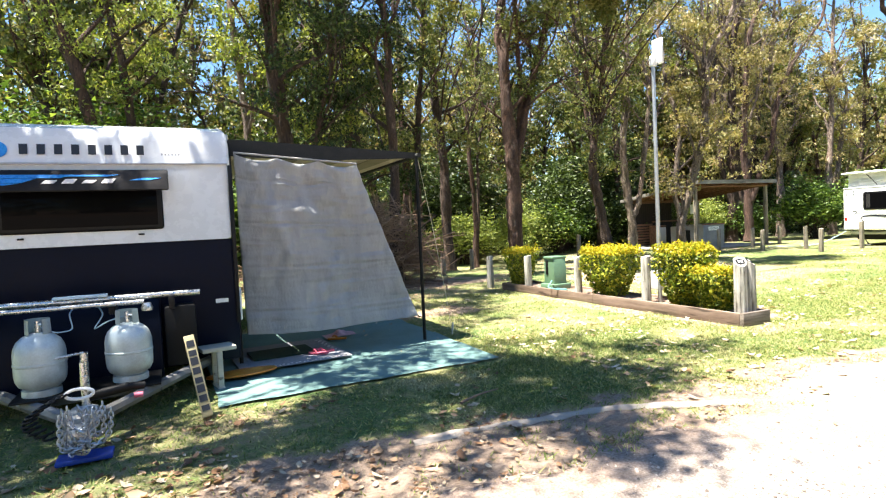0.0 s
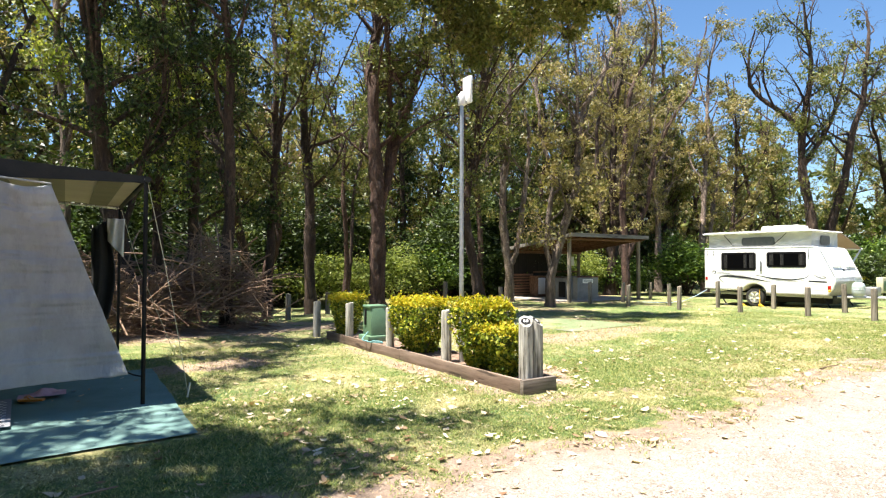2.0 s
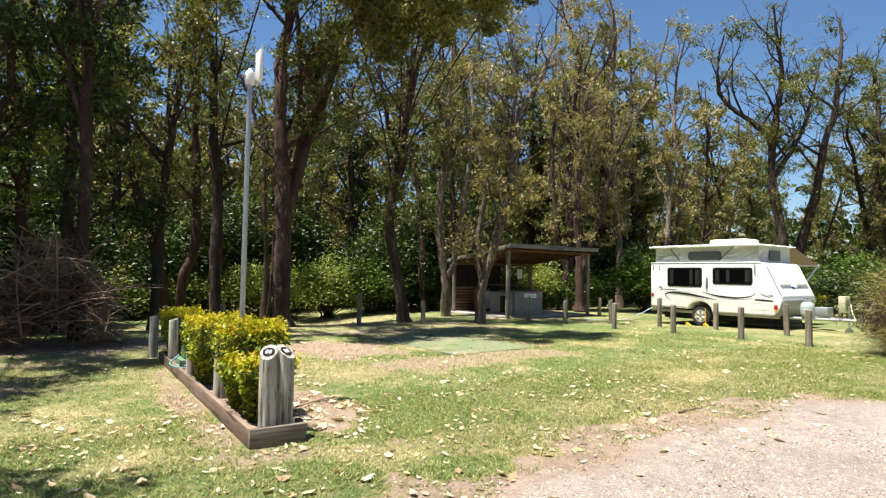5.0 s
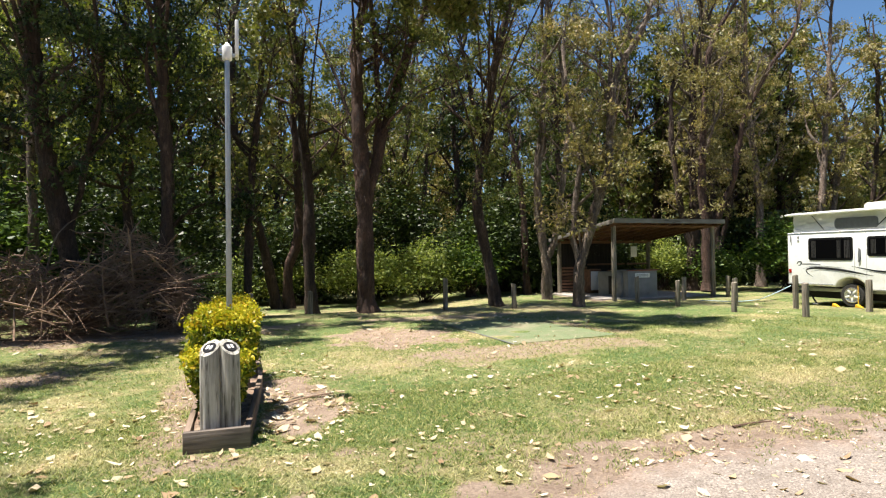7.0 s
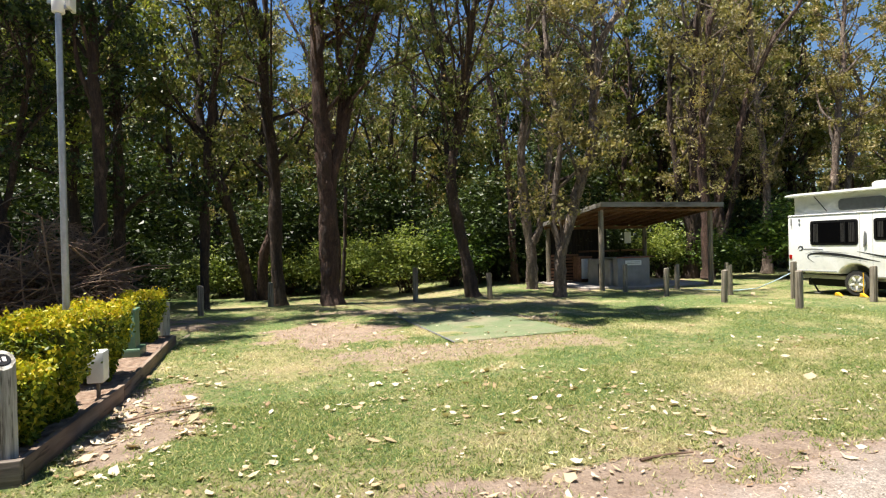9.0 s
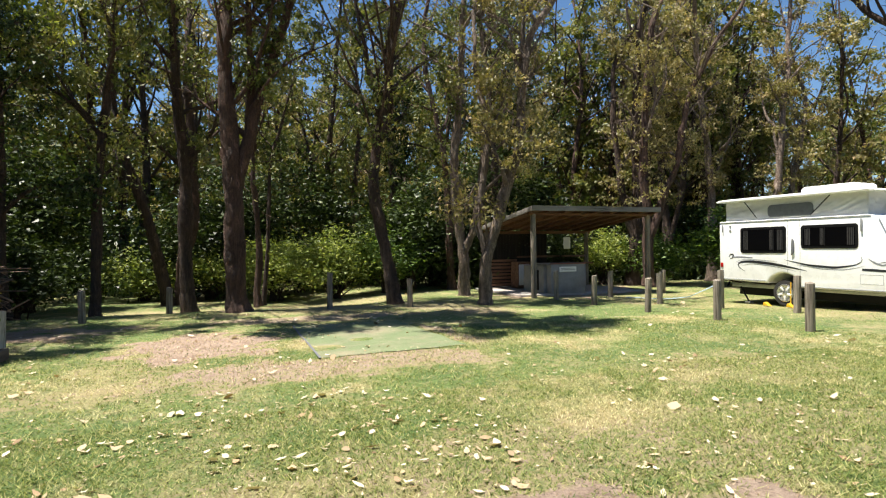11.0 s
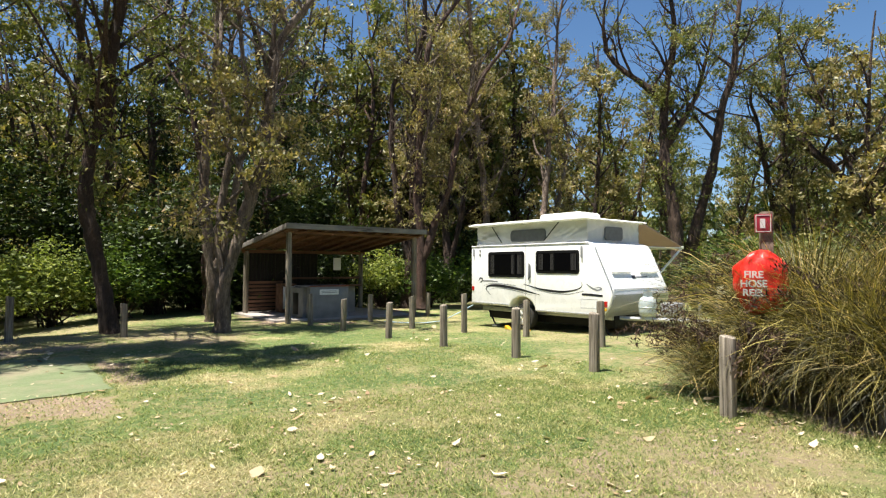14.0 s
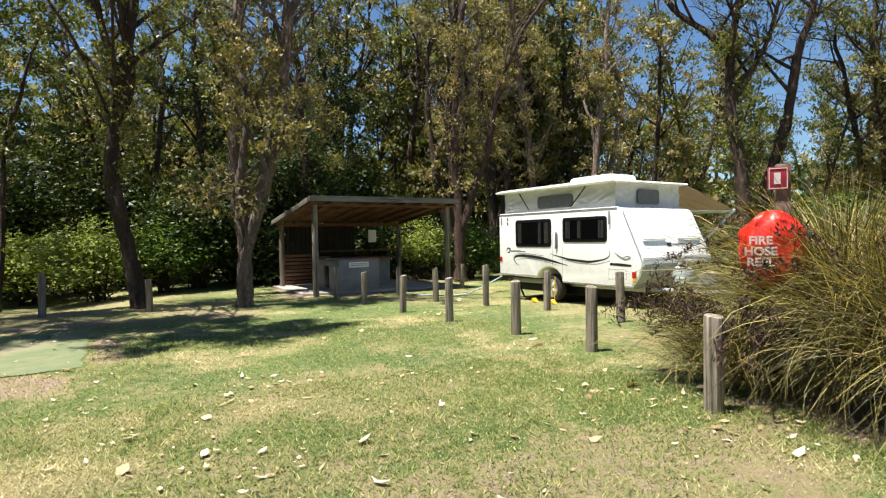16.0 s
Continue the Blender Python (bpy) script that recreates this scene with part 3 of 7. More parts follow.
# bare or worn patches of the lawn: x, y, half length, half width, strength
WORN = [(12.5, 4.5, 3.0, 0.9, 0.3), (16.6, 3.4, 2.2, 1.0, 0.36), (8.9, 4.3, 1.3, 0.6, 0.32), (10.1, 10.9, 1.25, 1.6, 1.0), (12.6, 8.4, 2.0, 0.8, 0.5), (10.6, 8.5, 1.5, 0.8, 0.55), (14.1, 10.6, 0.25, 2.0, 0.5), (7.75, 6.4, 0.45, 1.7, 0.85),
        (6.5, 7.2, 0.22, 2.6, 0.6), (4.2, 9.0, 1.0, 0.55, 0.75), (6.9, 4.75, 0.7, 0.35, 0.55), (1.0, 3.3, 3.8, 0.55, 0.95), (10.6, 3.75, 1.7, 0.32, 0.8),
        (15.0, 4.4, 1.5, 0.8, 0.27), (16.2, 6.0, 1.8, 1.2, 0.25), (5.0, 13.6, 3.6, 1.3, 0.8), (12.0, 14.2, 3.0, 0.7, 0.5), (19.9, 3.1, 1.3, 1.0, 0.8),
        (24.6, 10.5, 1.4, 3.2, 0.3), (21.3, 18.2, 3.2, 2.4, 0.9), (12.0, 19.5, 5.5, 2.0, 0.3), (4.3, 6.3, 1.0, 0.5, 0.25), (13.0, 6.2, 0.9, 0.4, 0.25)]


def worn(x, y):
    w = 0.33 * (soft_noise(x, y, 1, 0.8) - 0.35) + 0.5 * (soft_noise(x, y, 2, 2.3) - 0.45)
    w = np.clip(w, 0, 0.42)
    for px, py, a, b, s in WORN:
        d = np.sqrt(((x - px) / a) ** 2 + ((y - py) / b) ** 2) + 0.75 * (soft_noise(x, y, 3, 0.42) - 0.5) + 0.5 * (soft_noise(x, y, 9, 0.15) - 0.5)
        w = np.maximum(w, s * (1 - step((d - 0.55) / 0.6)))
    w = np.maximum(w, 1 - step((y - road_edge(x) + 0.1 - 0.8 * soft_noise(x, y, 4, 0.3) ** 2) / 0.42))
    return w

# ---- ground and road ----


def spread(fine0, fine1, stepsize, far):
    inner = np.arange(fine0, fine1 + 1e-6, stepsize)
    out, d = [], stepsize
    x = fine1
    while x < far:
        d *= 1.35
        x += d
        out.append(x)
    low, d = [], stepsize
    x = fine0
    while x > -far:
        d *= 1.35
        x -= d
        low.append(x)
    return np.array(low[::-1] + list(inner) + out)


def grid_mesh(name, X, Y, Z):
    r, c = X.shape
    i, j = np.meshgrid(np.arange(r - 1), np.arange(c - 1), indexing="ij")
    f = np.stack([i * c + j, i * c + j + 1, (i + 1) * c + j + 1, (i + 1) * c + j], -1).reshape(-1, 4)
    cl = Cloud()
    cl.add(np.stack([X, Y, Z], -1).reshape(-1, 3), f)
    return cl.mesh(name)


gx, gy = spread(-5, 24, 0.11, 700), spread(2.4, 17, 0.11, 700)
GY, GX = np.meshgrid(gy, gx)
GX, GY = GY * 0 + GX, GY
GZ = rise(GX, GY) + 0.02 * (soft_noise(GX, GY, 11, 0.7) - 0.5) * step((GY - 3.5) / 0.6) - 0.02
me = grid_mesh("ground", GY * 0 + GX, GY, GZ)
me.flip_normals()
att = me.attributes.new("worn", "FLOAT", "POINT")
att.data.foreach_set("value", worn(GX, GY).astype(np.float32).ravel())
ground = part("ground", me, "ground", angle=0)
tagged(ground, "mown lawn with dry straw and bare sandy patches", "lawn", kind="structure")

rx = np.concatenate([np.arange(-40, -3, 0.8), np.arange(-3, 24, 0.09), np.arange(24, 80, 0.9)])
rows = np.concatenate([[0.0, 0.02, 0.06, 0.15, 0.4, 1.0], np.arange(1.6, 8.4, 0.6)])
RX, RR = np.meshgrid(rx, rows, indexing="ij")
RY = road_edge(RX) - RR
RZ = 0.012 + rise(RX, RY) + 0.012 * step(RR / 0.15) - 0.03 * (RR == 0) + 0.012 * (soft_noise(RX, RY, 12, 0.5) - 0.5) * (RR > 0.1)
me = grid_mesh("road", RX, RY, RZ)
att = me.attributes.new("inset", "FLOAT", "POINT")
att.data.foreach_set("value", np.clip(RR / (0.95 + 0.9 * step((5.0 - RX) / 2.5)), 0, 1).astype(np.float32).ravel())
road = part("road", me, "gravel", angle=0)
tagged(road, "pale sandy gravel driveway with a ragged grass edge", "road", kind="structure")

# pale sand ridge along the driveway's edge in the tree shade
ts = np.linspace(0, 1, 60)
U, V = np.meshgrid(ts, np.linspace(-1, 1, 7), indexing="ij")
RX = 1.45 + 2.6 * U
RY = 3.67 - 0.02 * U - 0.62 * U ** 2.6 + V * (0.022 + 0.05 * soft_noise(U * 9, U * 0, 14, 0.5)) + 0.02 * np.sin(U * 13)
me = grid_mesh("sand_ridge", RX, RY, -0.004 + 0.016 * (1 - V ** 2) * (0.4 + soft_noise(U * 9, U * 0, 17, 0.4)) - 0.012 * np.abs(V) ** 3)
me.flip_normals()
tagged(part("sand_ridge", me, "pale_sand", angle=0), "low pale sand ridge along the driveway's edge", "sand", kind="structure")

# loose stones on the driveway
r = np.random.default_rng(15)
k = 24000
x = r.uniform(1.5, 15.5, k)
y = road_edge(x) + 0.06 - 2.2 * r.random(k) ** 0.6
w = 0.0035 + 0.012 * r.random(k) ** 3
oct_v = np.array([[1, 0, -0.3], [0, 1, -0.3], [-1, 0, -0.3], [0, -1, -0.3], [0, 0, 0.6]])
oct_f = np.array([[0, 1, 4], [1, 2, 4], [2, 3, 4], [3, 0, 4]])
v = oct_v[None] * w[:, None, None] * r.uniform(0.6, 1.4, (k, 5, 1))
v = v + np.stack([x, y, rise(x, y) + 0.024 + w * 0.2], -1)[:, None]
cl = Cloud()
cl.add(v.reshape(-1, 3), (np.arange(k)[:, None, None] * 5 + oct_f[None]).reshape(-1, 3))
tagged(part("gravel_stones", cl.mesh("gravel_stones"), "stone", angle=0), "small loose grey and tan stones on the driveway", "gravel", kind="stuff")

# lawn blades
rng = np.random.default_rng(7)


def lawn(n, x0, x1, y0, y1, tall, wide, straw=False):
    x, y = rng.uniform(x0, x1, n), rng.uniform(y0, y1, n)
    w = worn(x, y)
    if straw:
        keep = (w + 0.5 * soft_noise(x, y, 23, 0.3) > 0.55 + 0.5 * rng.random(n)) & (y > road_edge(x) - 0.25) & ((w < 0.8) | (rng.random(n) < 0.35))
    else:
        keep = (rng.random(n) > w * 1.3) & (y > road_edge(x) + 0.02) | (rng.random(n) < 0.3) & (y > road_edge(x) - 0.05 - 0.5 * soft_noise(x, y, 25, 0.25) ** 2) & (soft_noise(x, y, 26, 0.12) > 0.55)
    inbed = (x > 6.66) & (x < 7.24 + 0.08 * np.clip(y - 5, 0, 2.25)) & (y > 5.0) & (y < 11.1)
    inmat = ((x > 11.62) & (x < 13.85) & (y > 9.05) & (y < 12.95)) | ((x > 0.3) & (x < 3.3) & (y > 5.35) & (y < 9.1))
    if straw:
        inmat &= ~((x > 11.62) & (y < 9.3 + 1.5 * rng.random(n) ** 2) & (rng.random(n) < 0.85))
    keep &= ~inbed & ~inmat
    x, y = x[keep], y[keep]
    k = len(x)
    z = rise(x, y) - 0.02 + 0.02 * (soft_noise(x, y, 11, 0.7) - 0.5) + 0.036 * (y < road_edge(x))
    a = rng.uniform(0, 2 * np.pi, k)
    h = tall * rng.uniform(0.3, 1.3, k) * (0.6 + 0.8 * soft_noise(x, y, 22, 0.5))
    lean = rng.uniform(0.5, 2.2, k) * h
    b = a + np.pi / 2 + rng.normal(0, 0.5, k)
    base = np.stack([x, y, z], -1)
    side = np.stack([np.cos(a), np.sin(a), 0 * a], -1) * wide / 2
    tip = base + np.stack([np.cos(b) * lean, np.sin(b) * lean, h], -1)
    v = np.stack([base - side, base + side, tip], 1).reshape(-1, 3)
    return v, np.arange(3 * k).reshape(k, 3)


cl = Cloud()
cl.add(*lawn(230000, 2, 19, 1.8, 6.6, 0.03, 0.009))
cl.add(*lawn(150000, -1.5, 20, 2.4, 11.0, 0.028, 0.013))
cl.add(*lawn(50000, -3, 26, 8.0, 19.0, 0.024, 0.015))
tagged(part("grass", cl.mesh("grass"), "grass", angle=0), "short mown lawn blades, green with straw", "grass", kind="stuff")
cl = Cloud()
cl.add(*lawn(70000, -1.5, 19, 2.4, 7.0, 0.02, 0.007, True))
cl.add(*lawn(70000, 3, 19, 6.0, 13.0, 0.026, 0.012, True))
tagged(part("straw", cl.mesh("straw"), "straw", angle=0), "dry straw scattered on worn ground", "straw", kind="stuff")

# fallen leaves


def litter(n, x0, x1, y0, y1, size, seed, clump=0.0):
    r = np.random.default_rng(seed)
    x, y = r.uniform(x0, x1, n), r.uniform(y0, y1, n)
    keep = (soft_noise(x, y, 31, 0.5) > 0.35 + clump * r.random(n) * 0.3) & (r.random(n) > 0.55 * step((x - 12.5) / 3.5)) & ~((x > 6.66) & (x < 7.24 + 0.08 * np.clip(y - 5, 0, 2.25)) & (y > 5.0) & (y < 11.1))
    x, y = x[keep], y[keep]
    k = len(x)
    L = size * (0.4 + 1.1 * r.random(k) ** 2.2)
    W = L * r.uniform(0.22, 0.68, k)
    a = r.uniform(0, 2 * np.pi, k)
    d = np.stack([np.cos(a), np.sin(a), 0.16 * r.standard_normal(k)], -1)
    s = np.stack([-np.sin(a), np.cos(a), 0.34 * r.standard_normal(k)], -1)
    c = np.stack([x, y, rise(x, y) - 0.013 + 0.01 * r.random(k) + 0.13 * W + 0.03 * (y < road_edge(x))], -1)
    up = np.array([0, 0, 1.0])
    L, W = L[:, None], W[:, None]
    curl = r.uniform(-0.04, 0.22, k)[:, None] * L
    v = np.stack([c - d * L / 2 + up * curl, c - d * L * 0.1 + s * W / 2 + up * curl * 0.3, c + d * L * 0.05 - up * 0.15 * W, c - d * L * 0.1 - s * W / 2 + up * curl * 0.3,
                  c + d * L * 0.25 + s * W * 0.36, c + d * L / 2 + up * curl, c + d * L * 0.25 - s * W * 0.36], 1)
    f = np.array([[0, 1, 2, 3], [2, 1, 4, 5], [2, 5, 6, 3]])
    faces = (np.arange(k)[:, None, None] * 7 + f[None]).reshape(-1, 4)
    return v.reshape(-1, 3), faces


cl = Cloud()
cl.add(*litter(1300, 3.5, 20, 2.2, 7.2, 0.07, 41))
cl.add(*litter(700, 3.5, 12.5, 2.6, 6.6, 0.09, 52))
cl.add(*litter(1600, 2.0, 22, 5.5, 13.0, 0.085, 42, 0.6))
cl.add(*litter(2400, 3.5, 20, 2.0, 7.0, 0.045, 48))
cl.add(*litter(560, 3.5, 20, 2.6, 7.4, 0.1, 49))
cl.add(*litter(260, 7.3, 8.4, 4.9, 9.0, 0.11, 44))
cl.add(*litter(900, -2, 24, 11.0, 20.0, 0.13, 45, 1.0))
cl.add(*litter(300, 17.8, 21.0, 1.8, 5.0, 0.13, 46))
tagged(part("leaf_litter", cl.mesh("leaf_litter"), "litter", angle=0), "scattered dry tan and whitish fallen gum leaves", "fallen leaves", kind="stuff")
cl = Cloud()
cl.add(*litter(600, -1.5, 4.8, 2.8, 5.2, 0.08, 43))
cl.add(*litter(1500, -2.5, 2.3, 2.9, 4.2, 0.05, 47))
cl.add(*litter(220, -2.5, 2.6, 2.6, 4.4, 0.075, 51))
cl.add(*litter(380, -1.6, 1.4, 3.6, 5.2, 0.09, 50))
tagged(part("leaf_litter", cl.mesh("leaf_litter"), "litter_brown", angle=0), "brown and tan fallen leaves beside the driveway", "fallen leaves", kind="stuff")

# ---- trees ----


def smooth_path(pts, n):
    pts = np.asarray(pts, float)
    d = np.concatenate([[0], np.cumsum(np.linalg.norm(np.diff(pts, axis=0), axis=1))])
    t = np.linspace(0, d[-1], n)
    out = np.stack([np.interp(t, d, pts[:, k]) for k in range(3)], -1)
    for _ in range(2):
        out[1:-1] = (out[:-2] + 2 * out[1:-1] + out[2:]) / 4
    return out


def unit(v):
    return v / (np.linalg.norm(v) + 1e-9)


def wander(start, way, ln, n, rng, sway, lift):
    """A crooked line of n pieces from start; lift bends it up (or down)."""
    d, pts = unit(np.array(way, float)), [np.array(start, float)]
    for _ in range(n):
        d = unit(d + rng.normal(0, sway, 3) + np.array([0, 0, lift]))
        pts.append(pts[-1] + d * ln / n)
    return np.array(pts)


def branch(limbs, clumps, start, way, ln, rad, rng, forks=5, twigs=3, lift=0.1):
    """One limb with forks and twigs; the twigs carry the leaf clumps."""
    lp = smooth_path(wander(start, way, ln, 6, rng, 0.2, lift), 10)
    limbs.tube(lp, np.linspace(rad, 0.012, 10), 5, 0.06, rng)
    for k in range(forks):
        i = int(rng.integers(3, 10))
        d = unit(lp[min(i + 1, 9)] - lp[i - 1]) + rng.normal(0, 0.55, 3)
        sp = wander(lp[i], d, ln * rng.uniform(0.22, 0.5), 4, rng, 0.25, lift * 0.6)
        limbs.tube(sp, np.linspace(min(rad * 0.5, 0.026), 0.007, 5), 3)
        for _ in range(twigs):
            j = int(rng.integers(2, 5))
            tp = wander(sp[j], rng.normal(0, 0.8, 3) + unit(sp[4] - sp[0]), rng.uniform(0.2, 0.5), 2, rng, 0.3, -0.12)
            limbs.tube(tp, [0.009, 0.007, 0.004], 3)
            clumps.append(tp[2])
            clumps.append(tp[1])


def grow(wood, limbs, stem, r0, rng, tip_z, first_limb, limb_len, clumps, limb_count=11, thin_top=0.4):
    """Draws one stem upwards to tip_z, with its limbs."""
    stem = [np.array(p, float) for p in stem]
    way = unit(stem[-1] - stem[-2])
    while stem[-1][2] < tip_z:
        way = unit(way * 0.8 + np.array([rng.normal(0, 0.2), rng.normal(0, 0.16), 0.33]))
        stem.append(stem[-1] + way * 1.1)
    path = smooth_path(stem, max(22, int(len(stem) * 6)))
    swing = np.cumsum(rng.normal(0, 0.012, (len(path), 2)), axis=0)
    path[:, :2] += swing - np.linspace(0, 1, len(path))[:, None] * swing[-1]
    h = (path[:, 2] - path[0, 2]) / (path[-1, 2] - path[0, 2] + 1e-9)
    flare = 0.4 * np.exp(-(path[:, 2] - path[0, 2]) / 0.2) * (path[0, 2] < 0.3)
    rad = r0 * np.clip(1 - 0.82 * h, 0.06, 1) * (1 + flare) * (1 + 0.09 * np.sin(path[:, 2] * 2.3 + rng.uniform(0, 6)) * (h > 0.02))
    wood.tube(path, rad, 14, 0.085, rng)
    for k in range(limb_count):
        z = first_limb + (tip_z - first_limb) * ((k + rng.random()) / limb_count)
        i = int(np.argmin(np.abs(path[:, 2] - z)))
        a = rng.uniform(0, 2 * np.pi)
        ln = limb_len * rng.uniform(0.6, 1.25) * (1.15 - 0.45 * (z - first_limb) / (tip_z - first_limb + 0.1))
        grown = []
        branch(limbs, grown, path[i], (np.cos(a), np.sin(a), rng.uniform(0.35, 1.5)), ln, min(rad[i] * 0.6, 0.085), rng)
        clumps.extend(grown if z < 9.0 else [c for c in grown if rng.random() < thin_top])
    for k in range(int(4.2 * (tip_z - 3.2))):
        i = int(np.argmin(np.abs(path[:, 2] - rng.uniform(3.2, min(tip_z, 10)))))
        tp = wander(path[i], rng.standard_normal(3) + np.array([0, 0, 0.3]), rng.uniform(0.3, 1.2), 3, rng, 0.3, 0.0)
        limbs.tube(tp, [0.011, 0.009, 0.007, 0.004], 3)
        clumps.extend((tp[2], tp[3]))
    return path


def reach_out(limbs, clumps, path, target, rng):
    """A long limb that carries a leafy bough out to target."""
    t = np.array(target, float)
    i = int(np.argmin(np.abs(path[:, 2] - t[2] * rng.uniform(0.42, 0.9))))
    mid = path[i] * 0.45 + t * 0.55 + np.array([0, 0, 0.5])
    lp = smooth_path([path[i], path[i] * 0.8 + t * 0.2 + np.array([0, 0, 0.7]), mid, t], 14)
    limbs.tube(lp, np.linspace(0.04, 0.012, 14), 6, 0.05, rng)
    for k in range(9):
        branch(limbs, clumps, lp[-1 - k % 4], rng.standard_normal(3) * np.array([1, 1, 0.3]), rng.uniform(0.5, 1.05), 0.02, rng, 4, 2, 0.0)


def massed(clumps, keep, seed):
    """Keeps a share of the clumps, gathered into masses with gaps between them."""
    c = np.asarray(clumps)
    m = soft_noise(c[:, 0] + 0.4 * c[:, 2], c[:, 2] - 0.5 * c[:, 1], seed, 0.85) + 0.6 * soft_noise(c[:, 1] + 0.3 * c[:, 2], c[:, 0] + 0.6 * c[:, 2], seed + 1, 1.7)
    return c[m > np.quantile(m, 1 - keep)]


def leaves_round(clumps, per, spread_r, length, width, rng, droop=0.4, sides=4, flat=0.0):
    c = np.repeat(np.asarray(clumps), per, axis=0)
    sc = np.repeat(spread_r * rng.uniform(0.5, 1.25, len(clumps)), per)[:, None]
    c = c + rng.standard_normal(c.shape) * sc * np.array([[1, 1, 0.6]])
    return leaf_arrays(c, length, width, rng, droop, flat, sides)


def tree(base, stems, height, seed, bark="bark", leaf="gum", first=4.0, per=19, limb=2.4, size=0.125, label="", limbs_n=11, spread_r=0.15, reach=(), keep=0.62, thin_top=0.28, bough_per=17, group="trees at the lawn's edge"):
    """stems: each a list of (x, y, z) from the foot (or a fork) upwards, and its radius."""
    r = np.random.default_rng(seed)
    z0 = float(rise(*base)) - 0.03
    t = thing("tree", (base[0], base[1], z0), label or "tall gum tree with rough brown bark and an open crown", "tree", group)
    wood, limbs, clumps, boughs = Cloud(), Cloud(), [], []
    for k, (pts, r0) in enumerate(stems):
        rel = [(p[0] - base[0], p[1] - base[1], max(p[2] - z0, -0.1)) for p in pts]
        path = grow(wood, limbs, rel, r0, r, height * (1 - 0.09 * k), max(first, rel[0][2] + 0.6), limb, clumps, limbs_n if k == 0 else max(4, limbs_n * 2 // 3), thin_top)
        for q in (reach if k == 0 else ()):
            reach_out(limbs, boughs, path, (q[0] - base[0], q[1] + 0.05 * q[2] - base[1], q[2]), r)
    kept = massed(clumps, keep, seed)
    cl = Cloud()
    cl.add(*leaves_round(kept, per, spread_r, size * 1.1, size * 0.5, r, 0.8, sides=3))
    if boughs:
        cl.add(*leaves_round(boughs, bough_per, 0.16, size * 1.2, size * 0.6, r, 0.4, sides=3))
    part("trunk", wood.mesh("trunk"), bark, t, angle=0)
    tagged(part("limb_work", limbs.mesh("limb_work"), "bark_twig" if leaf == "gum_dry" else bark, t, angle=0), kind="stuff")
    part("crown", cl.mesh("crown"), leaf, t, "loose clumps of small olive green leaves", angle=0)
    return t


def line(y, *xz):
    return [(x, y, z) for x, z in xz]


tree((9.3, 18.9), [(line(18.9, (9.32, -0.33), (9.25, 1.73), (9.32, 3.61), (9.05, 6.23), (9.02, 8.4), (8.43, 9.8)), 0.21)], 15, 101, "bark", limbs_n=13, reach=((9.2, 12.3, 10), (8.0, 13.6, 9)),
     label="dark gum tree with a flared, slightly crooked trunk")
tree((8.5, 22.6), [([(8.44, 22.6, -0.37), (8.16, 22.56, 1.02), (7.78, 22.5, 2.72), (7.29, 22.44, 4.13), (6.92, 22.39, 5.6)], 0.2)], 14, 110, limbs_n=9, keep=0.35, first=4.6, label="slim dark gum tree leaning sideways")
tree((8.9, 22.6), [([(8.89, 22.6, -0.35), (8.9, 22.6, 1.24), (9.31, 22.56, 2.26), (9.4, 22.55, 3.8), (9.3, 22.56, 5.96)], 0.2)], 15, 111, "bark_red", limbs_n=9, keep=0.35, label="kinked red-brown gum tree in the shade")
tree((10.6, 16.4), [(line(16.4, (10.6, -0.05), (10.48, 1.6), (10.46, 2.77), (10.42, 4.05), (10.38, 5.43), (10.36, 7.04)), 0.27), (line(16.42, (10.55, 2.9), (10.74, 3.64), (11.06, 5.0), (11.45, 6.14), (11.8, 7.3), (11.95, 7.9)), 0.16), (line(16.42, (10.66, 3.2), (10.95, 4.54), (11.0, 5.5), (10.97, 7.7)), 0.12)],
     16, 102, "bark_red", limbs_n=12, bough_per=24, reach=((11.6, 12.6, 10), (10.4, 13.4, 9.5), (9.3, 11.7, 10)), label="thick gum tree with stringy red-brown bark and upright forks")
tree((11.3, 20.5), [(line(20.5, (11.26, -0.3), (11.3, 1.62), (11.12, 3.84), (11.07, 5.9)), 0.11)], 13, 112, "bark_red", limbs_n=7, keep=0.4, limb=1.5, label="slender red-brown sapling tree in the scrub")
tree((11.5, 20.8), [(line(20.8, (11.43, -0.3), (11.56, 1.06), (11.61, 2.75), (11.7, 4.56)), 0.075)], 11, 113, limbs_n=6, keep=0.4, limb=1.3, label="thin crooked sapling tree in the scrub")
tree((14.78, 16.6), [([(14.8, 16.6, -0.07), (14.64, 16.62, 1.16), (14.41, 16.67, 2.24), (14.23, 16.72, 3.21), (14.27, 16.71, 4.3), (14.54, 16.65, 5.18), (14.59, 16.64, 6.03), (14.81, 16.6, 7.28), (14.97, 16.55, 8.5)], 0.19), ([(14.52, 16.65, 5.08), (14.31, 16.7, 6.0), (14.1, 16.74, 6.74), (13.94, 16.78, 7.8)], 0.08)],
     14, 103, "bark", label="gum tree with a twice-bent grey-brown trunk", limbs_n=14, bough_per=26, reach=((13.2, 13.1, 9), (11.2, 13.3, 9.2), (12.9, 10.3, 9), (13.6, 10.0, 9.2), (14.3, 9.8, 9.3), (12.6, 12.6, 9.5), (12.3, 10.6, 9)))
